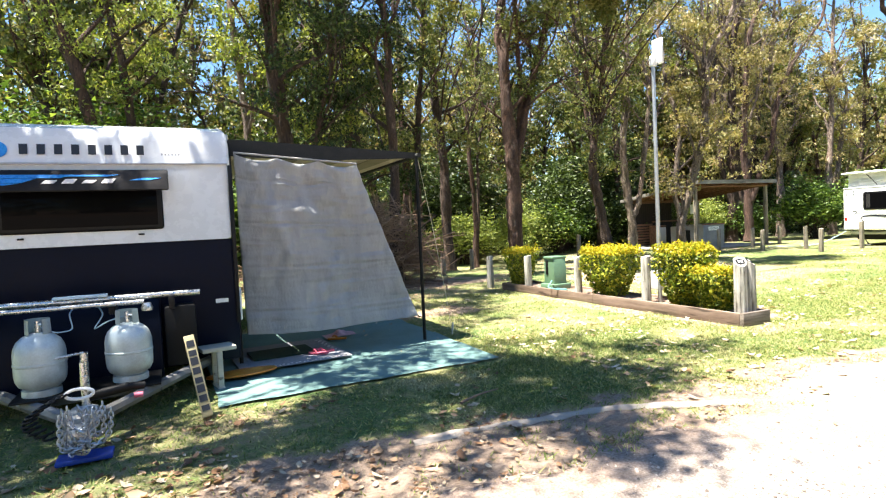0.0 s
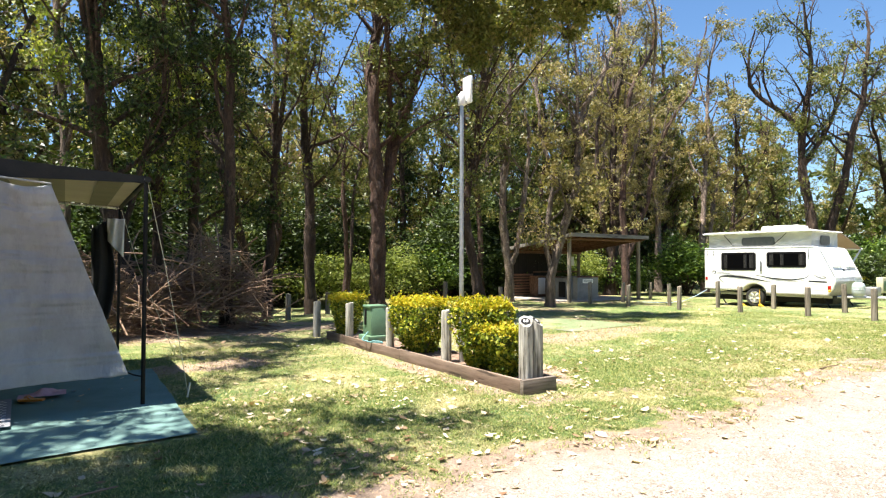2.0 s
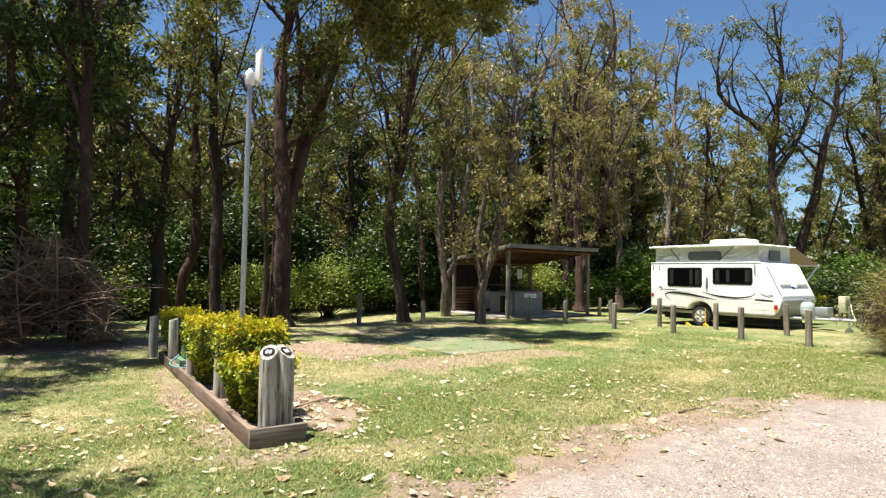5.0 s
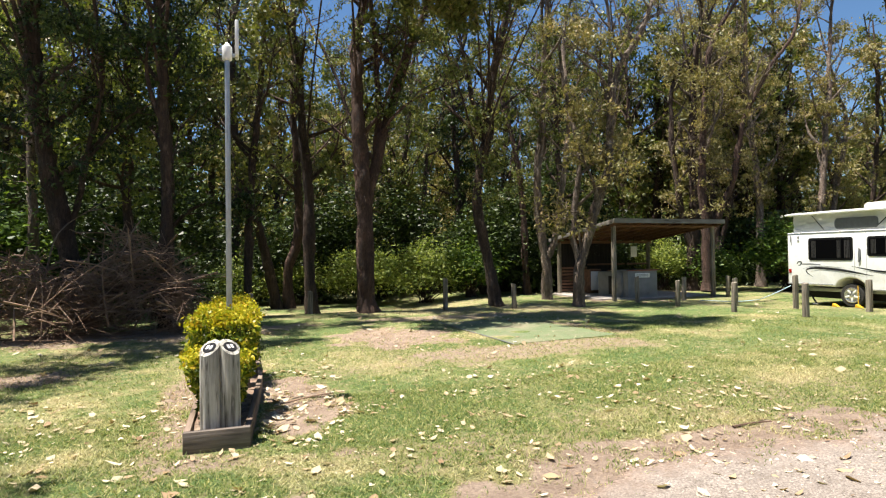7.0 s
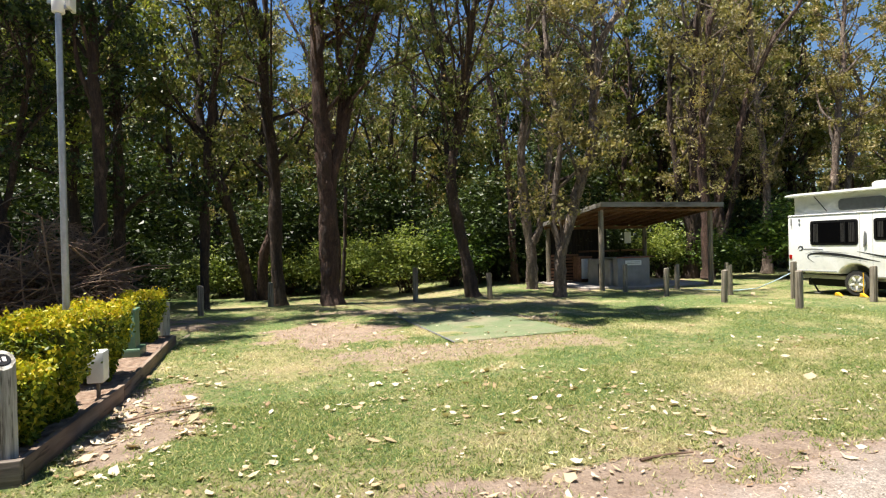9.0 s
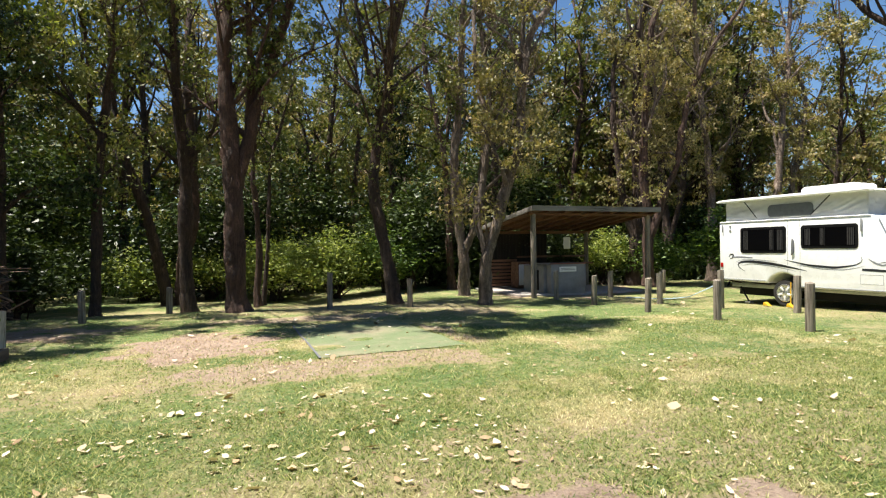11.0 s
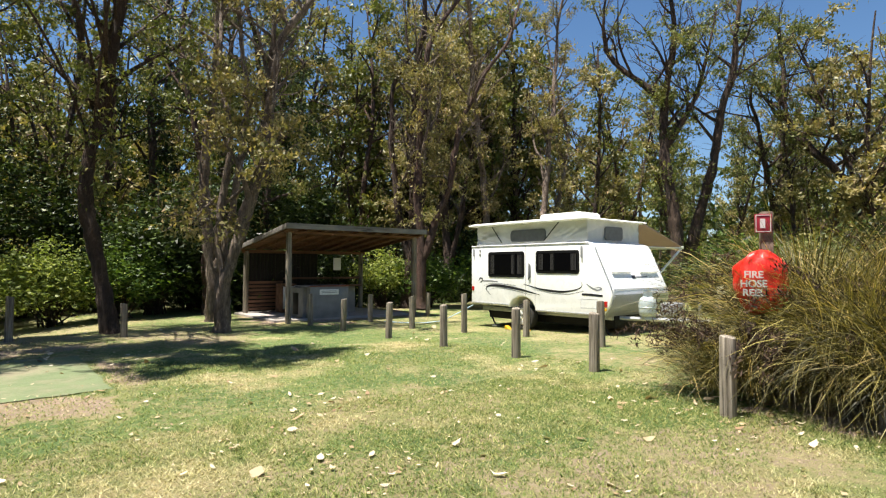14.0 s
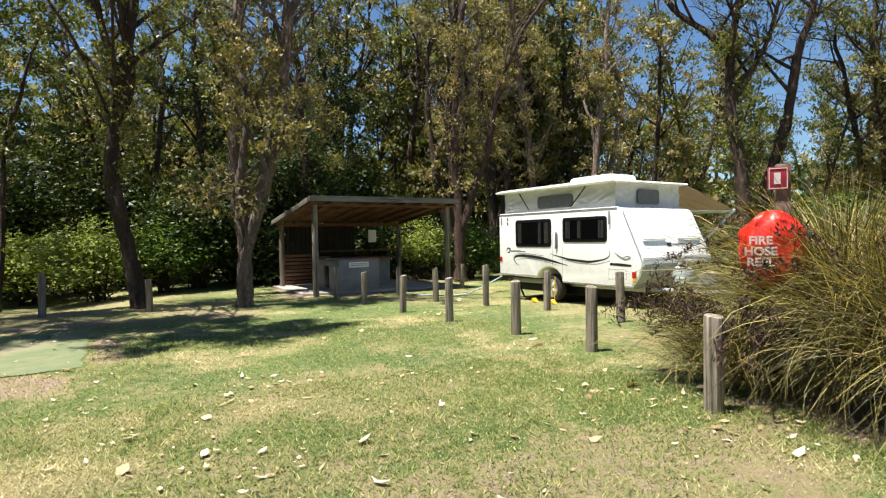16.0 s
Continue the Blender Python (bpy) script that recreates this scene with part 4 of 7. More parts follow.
tree((17.58, 18.3), [([(17.58, 18.31, -0.14), (17.53, 18.34, 1.06), (17.44, 18.38, 1.74), (17.28, 18.46, 3.1), (17.28, 18.46, 4.84), (17.49, 18.36, 6.17), (17.61, 18.3, 7.9), (17.68, 18.27, 9.8)], 0.19), ([(17.53, 18.34, 1.16), (17.79, 18.21, 1.93), (18.02, 18.11, 3.07), (18.23, 18.0, 4.4), (18.43, 17.91, 5.92)], 0.12)],
     14, 104, "bark_pale", limbs_n=11, keep=0.45, label="pale-barked gum tree forking low down")
tree((16.97, 15.32), [([(16.95, 15.32, -0.03), (17.0, 15.3, 1.19), (17.27, 15.19, 2.02), (17.51, 15.1, 3.11), (17.84, 14.97, 4.19), (17.94, 14.93, 6.0), (18.14, 14.85, 7.22), (18.92, 14.53, 8.45)], 0.17), ([(17.03, 15.29, 1.28), (16.88, 15.35, 2.03), (16.97, 15.31, 2.98), (17.1, 15.26, 4.0)], 0.1), ([(17.94, 14.93, 6.0), (18.03, 14.89, 7.5), (18.02, 14.89, 8.4)], 0.08)],
     13, 105, "bark_twig", "gum_dry", first=2.6, limbs_n=16, label="leaning gum tree with sparse browning foliage", limb=1.8, reach=((16.5, 15.0, 3.0),), bough_per=4, keep=0.38)
tree((18.15, 21.0), [([(18.16, 20.98, -0.02), (18.05, 21.02, 3.0), (17.94, 21.06, 4.97), (17.68, 21.14, 6.78), (17.38, 21.24, 7.97)], 0.15)], 15, 106, "bark_red", limbs_n=12, label="straight red-brown gum tree behind the lawn")
tree((25.35, 19.66), [([(25.3, 19.66, -0.05), (25.4, 19.63, 2.15), (25.47, 19.57, 4.1), (25.39, 19.63, 6.4), (25.45, 19.59, 8.14), (25.58, 19.49, 9.94)], 0.27), ([(25.38, 19.6, 1.6), (24.9, 19.8, 3.6), (24.6, 19.9, 6.2), (24.7, 19.9, 8.6)], 0.15), ([(25.42, 19.6, 2.6), (25.9, 19.5, 4.6), (26.1, 19.4, 7.4)], 0.13)],
     15, 107, "bark", "gum_dry", keep=0.52, thin_top=0.75, limbs_n=11, limb=1.9, label="many-stemmed gum tree with tall upright forks")
tree((25.1, 18.5), [([(25.1, 18.5, 0.0), (25.16, 18.47, 2.12), (25.02, 18.58, 4.48), (25.08, 18.54, 7.18), (25.21, 18.44, 9.87)], 0.2), ([(25.16, 18.47, 1.87), (25.29, 18.37, 2.29), (25.56, 18.16, 3.55), (25.91, 17.89, 4.45), (26.21, 17.66, 6.93), (26.95, 17.08, 8.86), (27.68, 16.52, 10.08)], 0.14)],
     15, 108, "bark_red", "gum_dry", keep=0.52, thin_top=0.75, limbs_n=12, label="red-barked gum tree with one stem slanting outwards")
tree((28.9, 21.8), [([(28.92, 21.8, 0), (28.91, 21.8, 2.46), (28.71, 21.96, 5.55), (28.51, 22.1, 7.16), (28.55, 22.1, 10.7)], 0.22), ([(28.9, 21.8, 1.2), (29.5, 21.5, 4.0), (29.9, 21.2, 7.5)], 0.15)], 15, 109, "bark", "gum_dry", thin_top=0.8, limbs_n=14)
tree((5.54, 14.5), [(line(14.5, (5.55, 0), (5.52, 1.5), (5.52, 4.05), (5.47, 5.9), (5.38, 7.4)), 0.15)], 14, 114, "bark", "dark", first=3.0, per=24, spread_r=0.2, limbs_n=17, keep=0.78, reach=((4.6, 11.4, 10.5), (3.2, 10.6, 10)))
tree((3.6, 15.5), [([(3.64, 15.58, -0.05), (3.36, 15.51, 1.71), (3.11, 15.45, 2.83), (2.87, 15.39, 4.13), (2.67, 15.34, 5.82), (2.59, 15.32, 7.3)], 0.25), ([(3.3, 15.5, 2.0), (3.6, 15.4, 3.2), (3.9, 15.3, 4.6)], 0.07)], 15, 115, "bark", "dark", first=3.2, per=24, spread_r=0.2, limbs_n=17, keep=0.78, reach=((2.4, 11.2, 11), (1.6, 9.2, 10.5), (2.2, 13.9, 9), (1.2, 14.0, 9), (3.2, 14.1, 9), (0.4, 13.7, 8.8), (2.7, 13.0, 9)),
     label="thick leaning gum tree above a brush pile")
tree((4.4, 17.2), [(line(17.2, (4.4, 0), (4.3, 3), (4.37, 6)), 0.14)], 14, 116, limbs_n=14, leaf="gum_bright", first=2.4, per=24, spread_r=0.2, keep=0.78, size=0.14)
tree((2.2, 16.9), [(line(16.9, (2.3, 0), (2.25, 2.4), (2.12, 5.6), (2.0, 7)), 0.13)], 14, 117, "bark_pale", "gum_bright", limbs_n=14, keep=0.7)
tree((-1.35, 17.5), [(line(17.5, (-1.3, 0), (-1.4, 2.5), (-1.5, 4.3), (-1.8, 5.7), (-2.1, 6.95), (-2.34, 7.6)), 0.21)], 14, 118, "bark_red", "gum_bright", limbs_n=13)
tree((-0.7, 18.0), [(line(18.0, (-0.7, 0), (-0.72, 4.5), (-0.81, 6.2), (-0.91, 7.2)), 0.16)], 14, 119, limbs_n=13, leaf="gum_bright")
tree((5.6, 17.4), [(line(17.4, (5.3, 0), (5.25, 4), (5.2, 8)), 0.16)], 15, 120, limbs_n=14, leaf="dark", first=2.4, per=24, spread_r=0.2, keep=0.78, size=0.14)
tree((7.3, 17.2), [(line(17.2, (7.3, -0.2), (7.4, 3), (7.7, 5.3), (7.8, 7)), 0.13)], 14, 121, limbs_n=12, leaf="gum", first=2.6, per=22, spread_r=0.2, keep=0.78, size=0.14)
tree((37.3, 15.5), [([(37.33, 15.5, 0), (37.33, 15.49, 2.06), (37.23, 15.65, 4.53), (37.04, 15.96, 6.64), (37.03, 15.97, 9.3), (37.16, 15.77, 10.7), (37.28, 15.57, 11.84)], 0.33), ([(37.03, 15.97, 9.2), (36.73, 16.44, 9.98), (35.99, 17.61, 11.22), (35.7, 18.06, 11.94)], 0.17), ([(37.14, 15.8, 7.2), (37.46, 15.3, 8.23), (37.77, 14.8, 9.41), (37.91, 14.58, 10.17)], 0.14)],
     15.5, 122, "bark", "gum", first=7.0, limb=3.2, limbs_n=12, thin_top=0.9, keep=0.42, per=20, size=0.15, spread_r=0.2, label="spreading gum tree with dark curving limbs")
tree((38.1, 15.4), [([(38.05, 15.5, 0), (38.15, 15.41, 2.06), (38.41, 14.94, 4.49), (38.67, 14.48, 6.47), (38.83, 14.18, 8.81), (39.08, 13.74, 10.53), (39.13, 13.64, 11.4)], 0.3)], 15, 123, "bark", "gum", first=7.0, limb=3.2, limbs_n=12, thin_top=0.9, keep=0.42, per=20, size=0.15, spread_r=0.2, label="leaning gum tree with bare lower limbs")
tree((43.95, 10.1), [([(43.95, 10.1, 0), (43.92, 10.28, 2.6), (43.84, 10.55, 4.96), (43.61, 11.36, 6.49), (43.42, 12.0, 7.1)], 0.3), ([(43.88, 10.45, 4.2), (44.05, 9.84, 5.55), (44.4, 9.0, 7.0)], 0.19)], 12.5, 132, "bark", "gum", first=5.8, limb=3.6, limbs_n=14, thin_top=0.95, keep=0.55, per=20, size=0.16, spread_r=0.22, label="low-forking gum tree with a wide crown")
tree((45.5, 14.5), [(line(14.5, (45.5, 0), (45.2, 3), (45.6, 5), (46.4, 8)), 0.28), (line(14.5, (45.4, 3.6), (44.4, 5.6), (43.6, 8)), 0.18)], 13, 131, "bark", "gum", first=5.4, limb=3.4, limbs_n=14, thin_top=0.95, keep=0.55, per=20, size=0.16, spread_r=0.22)
tree((29.6, 20.0), [(line(20, (29.6, 0), (29.7, 4), (29.2, 8)), 0.2)], 15, 125, "bark_pale", "gum_dry", thin_top=0.8, limbs_n=14)
tree((32.4, 19.0), [(line(19, (32.4, 0), (32.1, 4), (32.6, 7)), 0.2), (line(19, (32.3, 1.0), (33.1, 4), (33.9, 7)), 0.14)], 14.5, 126, "bark_pale", "gum_dry", thin_top=0.9, limbs_n=14)
tree((20.6, 22.4), [(line(22.4, (20.6, 0), (20.7, 4), (20.5, 8)), 0.19)], 15, 127, "bark", limbs_n=13)
tree((14.5, 26.4), [(line(26.4, (14.5, 0), (14.4, 4), (14.8, 8)), 0.17)], 15, 129, limbs_n=13)
tree((22.7, 26.6), [(line(26.6, (22.7, 0), (22.6, 5), (22.9, 9)), 0.2)], 17, 133, "bark", "dark", first=3.5, per=24, spread_r=0.22, size=0.16, limbs_n=18, limb=2.8, keep=0.78)
tree((17.6, 27.4), [(line(27.4, (17.6, 0), (17.7, 5), (17.4, 9)), 0.2)], 17, 135, "bark", "dark", first=3.5, per=24, spread_r=0.22, size=0.16, limbs_n=18, limb=2.8, keep=0.78)
tree((-4.4, 4.6), [(line(4.6, (-4.4, 0), (-4.3, 3), (-3.9, 5.5)), 0.28), (line(4.6, (-4.3, 2.4), (-3.2, 4.6), (-2.2, 6.4)), 0.16)], 10.5, 130, "bark", "gum", first=5.6, limb=2.2, limbs_n=8, spread_r=0.2, keep=0.4, reach=((-3.3, 5.1, 8.5), (-3.3, 6.2, 9), (-2.4, 6.4, 9), (-0.3, 4.55, 9), (-0.8, 4.6, 8.7), (0.5, 3.3, 9.1), (0.2, 6.4, 9.5), (0.8, 8.0, 10.5), (0.75, 4.75, 9), (1.5, 4.85, 9.2), (1.9, 4.8, 9.2), (1.1, 4.4, 9)), bough_per=13,
     label="broad gum tree shading the parked caravan")

# ---- shrubs and undergrowth ----


def shrub(x, y, rx, ry, h, n, leaf, size, seed, label, lean=0.0):
    r = np.random.default_rng(seed)
    t = thing("shrub", (x, y, float(rise(x, y)) - 0.02), label, "shrub", "undergrowth behind the lawn")
    stems, cl = Cloud(), Cloud()
    k = max(8, int(n / 90))
    u = r.standard_normal((k, 3))
    u[:, 2] = np.abs(u[:, 2])
    u /= np.linalg.norm(u, axis=1)[:, None]
    c = u * np.array([rx, ry, h * 0.55]) * r.uniform(0.55, 1.0, (k, 1)) + np.array([0, 0, h * 0.42])
    c[:, 2] = np.clip(c[:, 2] * r.uniform(0.6, 1.1, k), 0.1, h)
    for q in c[:26]:
        stems.tube(smooth_path([(r.normal(0, 0.15), r.normal(0, 0.15), 0), q * np.array([0.5, 0.5, 0.6]), q], 6), np.linspace(0.025, 0.005, 6), 4)
    cl.add(*leaves_round(c, max(4, int(1.0 * n) // k), 0.15 * h ** 0.5 + 0.07 * rx, size * 1.2, size * 0.66, r, 0.15, sides=3, flat=0.55))
    tagged(part("stem_work", stems.mesh("stem_work"), "bark", t, angle=0), kind="stuff")
    part("foliage", cl.mesh("foliage"), leaf, t, angle=0)
    return t


PALE = "pale green bushy scrub in dappled light"
DEEP = "dense dark green broad-leaved shrub"
FRESH = "bright green leafy sapling shrub"
for i, (x, y, rx, ry, h, n, leaf, size, lab) in enumerate([
        (7.4, 25.0, 1.7, 1.0, 1.7, 5500, "scrub", 0.12, PALE), (9.7, 24.4, 1.7, 1.0, 1.9, 6000, "scrub", 0.12, PALE), (11.9, 22.6, 1.5, 1.0, 2.5, 7500, "scrub", 0.12, PALE), (13.9, 20.9, 1.5, 1.0, 2.5, 8000, "scrub", 0.11, PALE),
        (15.6, 20.9, 1.2, 0.9, 2.3, 6500, "fresh", 0.13, FRESH), (16.7, 21.9, 1.5, 1.2, 3.9, 8500, "dark", 0.16, DEEP), (18.3, 23.4, 1.8, 1.5, 4.6, 9500, "dark", 0.17, DEEP),
        (20.8, 23.6, 2.0, 1.5, 6.2, 12000, "dark", 0.17, DEEP), (23.0, 24.2, 1.9, 1.5, 5.6, 10000, "dark", 0.17, DEEP), (22.6, 21.2, 1.2, 0.9, 2.4, 4500, "dark", 0.12, DEEP), (20.3, 21.4, 1.5, 0.9, 2.5, 5500, "dark", 0.13, DEEP),
        (24.6, 20.6, 1.3, 1.0, 2.5, 5000, "scrub", 0.11, PALE), (26.2, 19.6, 1.2, 1.0, 2.2, 4500, "fresh", 0.13, FRESH), (28.2, 17.4, 1.6, 1.3, 2.9, 7000, "fresh", 0.15, FRESH),
        (30.6, 16.4, 1.9, 1.4, 3.0, 7000, "fresh", 0.16, FRESH), (32.6, 11.4, 1.8, 1.4, 2.2, 6000, "dark", 0.13, DEEP), (36.8, 10.0, 2.2, 1.6, 2.8, 7000, "gum", 0.15, "olive green bushy shrub beyond the far site"),
        (38.5, 13.0, 2.6, 1.8, 3.2, 8000, "fresh", 0.17, FRESH), (42.0, 9.0, 2.6, 1.9, 3.0, 7500, "gum", 0.17, "olive green bushy shrub beyond the far site"), (4.9, 19.4, 1.3, 1.2, 2.6, 5500, "dark", 0.13, DEEP),
        (3.4, 18.4, 2.0, 1.4, 3.2, 7000, "dark", 0.14, DEEP), (0.6, 17.0, 1.9, 1.4, 3.4, 7500, "fresh", 0.15, FRESH), (-2.4, 16.6, 2.2, 1.6, 4.4, 8500, "fresh", 0.16, FRESH),
        (2.6, 19.6, 2.4, 1.6, 5.6, 8500, "dark", 0.16, DEEP), (4.5, 22.0, 2.0, 1.6, 6.0, 9500, "dark", 0.16, DEEP), (10.0, 25.0, 2.6, 1.6, 5.2, 9500, "dark", 0.16, DEEP), (13.2, 25.6, 2.6, 1.6, 6.4, 9500, "dark", 0.16, DEEP), (-1.2, 18.6, 2.2, 1.5, 6.4, 9000, "fresh", 0.16, FRESH), (-4.6, 18.0, 2.2, 1.5, 7.0, 9000, "fresh", 0.16, FRESH), (-7.4, 15.6, 2.0, 1.5, 6.0, 7000, "dark", 0.16, DEEP)]):
    shrub(x, y, rx, ry, h, n, leaf, size, 300 + i, lab)

# far woods: a few kinds of slim trees, each standing many times
def far_tree(seed, h, forks, leaf, bark):
    r = np.random.default_rng(seed)
    t = thing("woodland_tree", (0, 0, 0), "slim dark-stemmed gum tree in the woodland behind" if leaf == "gum" else "slim gum tree with thin browning leaves in the woodland", "tree", "trees of the woodland")
    wood, limbs, clumps = Cloud(), Cloud(), []
    trunk = smooth_path(wander((0, 0, -0.4), (r.normal(0, 0.08), r.normal(0, 0.08), 1), h, 9, r, 0.07, 0.05), 20)
    wood.tube(trunk, np.linspace(r.uniform(0.13, 0.2), 0.03, 20), 8, 0.06, r)
    for k in range(forks):
        i = int(r.integers(4, 18))
        a = r.uniform(0, 2 * np.pi)
        lp = smooth_path(wander(trunk[i], (np.cos(a), np.sin(a), r.uniform(0.6, 1.6)), r.uniform(1.8, 3.6), 5, r, 0.18, 0.08), 8)
        limbs.tube(lp, np.linspace(0.06, 0.014, 8), 4)
        for _ in range(5):
            j = int(r.integers(2, 8))
            sp = wander(lp[j], r.normal(0, 1.0, 3) + np.array([0, 0, 0.3]), r.uniform(0.4, 1.1), 2, r, 0.3, 0.0)
            limbs.tube(sp, [0.016, 0.012, 0.006], 3)
            clumps += [sp[2], sp[1]]
    cl = Cloud()
    cl.add(*leaves_round(massed(clumps, 0.62, seed), 27, 0.24, 0.25, 0.125, r, 0.5, sides=3))
    part("trunk", wood.mesh("trunk"), bark, t, angle=0)
    tagged(part("limb_work", limbs.mesh("limb_work"), bark, t, angle=0), kind="stuff")
    part("crown", cl.mesh("crown"), leaf, t, angle=0)
    return t


r = np.random.default_rng(55)
KINDS = [far_tree(600 + k, h, n, leaf, bark) for k, (h, n, leaf, bark) in enumerate([(12, 14, "gum", "bark"), (14, 15, "gum", "bark"), (15.5, 16, "gum", "bark_red"), (13, 14, "gum_dry", "bark"), (15, 15, "gum_dry", "bark"), (11, 12, "gum_dry", "bark_twig"), (14.5, 17, "gum", "bark"), (12.5, 13, "gum", "bark_red")])]
low = []
for k in range(163):
    if k >= 150:
        x, y = r.uniform(-10, 26), r.uniform(26, 36)
    elif k >= 130:
        x, y = r.uniform(29, 45), r.uniform(20, 34)
    elif k < 62:
        x, y = r.uniform(-14, 40), r.uniform(25, 42)
    elif k < 84:
        x, y = r.uniform(27, 36), r.uniform(23, 33)
    else:
        x, y = r.uniform(42, 75), r.uniform(4, 40)
    grown = (1.12 if x < 14 else 0.88 if x > 40 else 1.0) * r.uniform(0.88, 1.1)
    place = pose(x, y, float(rise(x, y)), 0, 0, r.uniform(0, 360)) @ Matrix.Scale(grown, 4)
    if k < 8:
        KINDS[k].matrix_basis = place
    else:
        copy_thing(KINDS[k % 8], place)
    low.append(np.stack([x + r.normal(0, 1.6, 10), y + r.normal(0, 1.2, 10), r.uniform(0.2, 3.4, 10)], -1))
k = 620
low.append(np.stack([r.uniform(-5, 30, k), r.uniform(23.6, 28, k), r.uniform(0.1, 1.5, k)], -1))
k = 130
low.append(np.stack([r.uniform(17.5, 31, k), r.uniform(20.8, 22.6, k), r.uniform(0.1, 1.1, k)], -1))
cl = Cloud()
cl.add(*leaves_round(np.concatenate(low), 60, 0.45, 0.24, 0.12, r, 0.3, sides=3))
part("woodland_undergrowth", cl.mesh("woodland_undergrowth"), "dark", angle=0)
tagged(bpy.data.objects["woodland_undergrowth"], "dark green undergrowth between woodland trunks", "woodland", kind="stuff")
# the woods go on round the clearing and behind the road
r = np.random.default_rng(56)
cl, cw = Cloud(), Cloud()
cs = []
for k in range(120):
    a = r.uniform(0, 2 * np.pi)
    d = r.uniform(52, 75)
    x, y = 12 + d * np.cos(a), 8 + d * np.sin(a) * (0.8 if np.sin(a) > 0 else 0.55)
    h = r.uniform(10, 15)
    cw.tube(np.stack([[x, y, 0], [x + r.normal(0, 0.4), y, h / 2], [x + r.normal(0, 0.8), y, h]]), [0.3, 0.2, 0.05], 5)
    m = 30
    z = r.uniform(0.03, 1, m) * h
    cs.append(np.stack([x + r.normal(0, 2.4, m), y + r.normal(0, 2.4, m), z], -1))
cl.add(*leaves_round(np.concatenate(cs), 16, 0.9, 0.9, 0.5, r, 0.2))
part("distant_foliage", cl.mesh("distant_foliage"), "gum", angle=0)
tagged(bpy.data.objects["distant_foliage"], "distant olive green tree belt round the clearing", "woodland", kind="stuff")
part("distant_trunks", cw.mesh("distant_trunks"), "bark", angle=0)
tagged(bpy.data.objects["distant_trunks"], "distant grey-brown trunks round the clearing", "woodland", kind="stuff")

r = np.random.default_rng(57)
k = 26000
a = r.uniform(0, 1, k)
x = np.where(a < 0.72, r.uniform(-32, 78, k), r.uniform(64, 80, k))
y = np.where(a < 0.72, r.uniform(43, 50, k), r.uniform(-6, 46, k))
z = np.abs(r.uniform(0, 1, k)) ** 1.2 * (5.5 + 3.5 * soft_noise(x, y, 59, 5.0) + 3.0 * step((22 - x) / 12))
cl = Cloud()
cl.add(*leaf_arrays(np.stack([x, y, z], -1), 1.0, 0.6, r, 0.2))
part("woodland_thicket", cl.mesh("woodland_thicket"), "dark", angle=0)
tagged(bpy.data.objects["woodland_thicket"], "dense dark thicket deep in the woodland", "woodland", kind="stuff")

# pile of dead branches under the trees
r = np.random.default_rng(58)
heap = thing("brush_pile", (4.6, 13.9, 0.0), "tangled heap of dead brown branches and vines", "brush pile")
for nm, n, rad, ln in (("branch_tangle", 240, 0.016, 2.0), ("brushwood", 1900, 0.008, 1.0)):
    cl = Cloud()
    for k in range(n):
        c = np.array([np.clip(r.normal(-0.4, 1.35), -2.9, 1.3), r.normal(0, 0.5), 0.0])
        c[2] = r.random() ** 0.8 * (1.62 + 0.5 * np.sin(2.1 * c[0] + 0.4) + 0.2 * np.sin(7 * c[0])) * np.exp(-((c[0] + 0.6) / 2.3) ** 6)
        d = r.standard_normal(3) * np.array([1, 1, 0.6])
        d /= np.linalg.norm(d)
        L = ln * r.uniform(0.4, 1.2)
        pts = np.stack([c - d * L / 2, c + r.normal(0, 0.1, 3) * L, c + d * L / 2 - np.array([0, 0, 0.1 * L])])
        pts[:, 2] = np.maximum(pts[:, 2], 0.02)
        cl.tube(smooth_path(pts, 5), np.linspace(rad * r.uniform(0.6, 1.4), rad * 0.3, 5), 4)
    tagged(part(nm, cl.mesh(nm), "twig", heap, angle=0), kind="stuff")
stick = Cloud()
stick.tube(smooth_path([(-1.3, 0, 1.2), (-1.1, 0, 2.25), (-0.5, 0.05, 2.65), (0.35, 0.1, 3.3)], 12), np.linspace(0.022, 0.006, 12), 5)
stick.tube(smooth_path([(-0.5, 0.05, 2.65), (0.0, -0.1, 2.72), (0.4, -0.15, 2.95)], 6), np.linspace(0.012, 0.004, 6), 4)
part("dead_stick", stick.mesh("dead_stick"), "bark_pale", heap, "bare pale stick rising from the heap", angle=0)

# ---- planter between the two sites ----
r = np.random.default_rng(71)


def plank(name, parent, x0, x1, y0, y1, z0, z1, material="sleeper", label=""):
    return part(name, box(shape(), x0, x1, y0, y1, z0, z1, 0.008), material, parent, label)


bed = thing("garden_bed", (6.98, 8.0, 0.0), "long raised bed edged with weathered timber sleepers", "garden bed")
L0, L1, B0, B1 = -0.28, 0.25, -2.95, 3.05
plank("sleeper", bed, L0, L1, B0, B0 + 0.06, -0.03, 0.155, "sleeper_grey", "weathered grey-brown end sleeper")
plank("sleeper", bed, L0, L0 + 0.055, B0 + 0.062, 0.0, -0.03, 0.15)
plank("sleeper", bed, L0, L0 + 0.055, 0.004, B1, -0.03, 0.14)
SKEW = 0.17
side = plank("sleeper", bed, -0.055, 0.0, 0.062, 2.24, -0.03, 0.15)
side.matrix_basis = pose(L1, B0, 0, 0, 0, -math.degrees(math.atan2(SKEW, 2.24)))
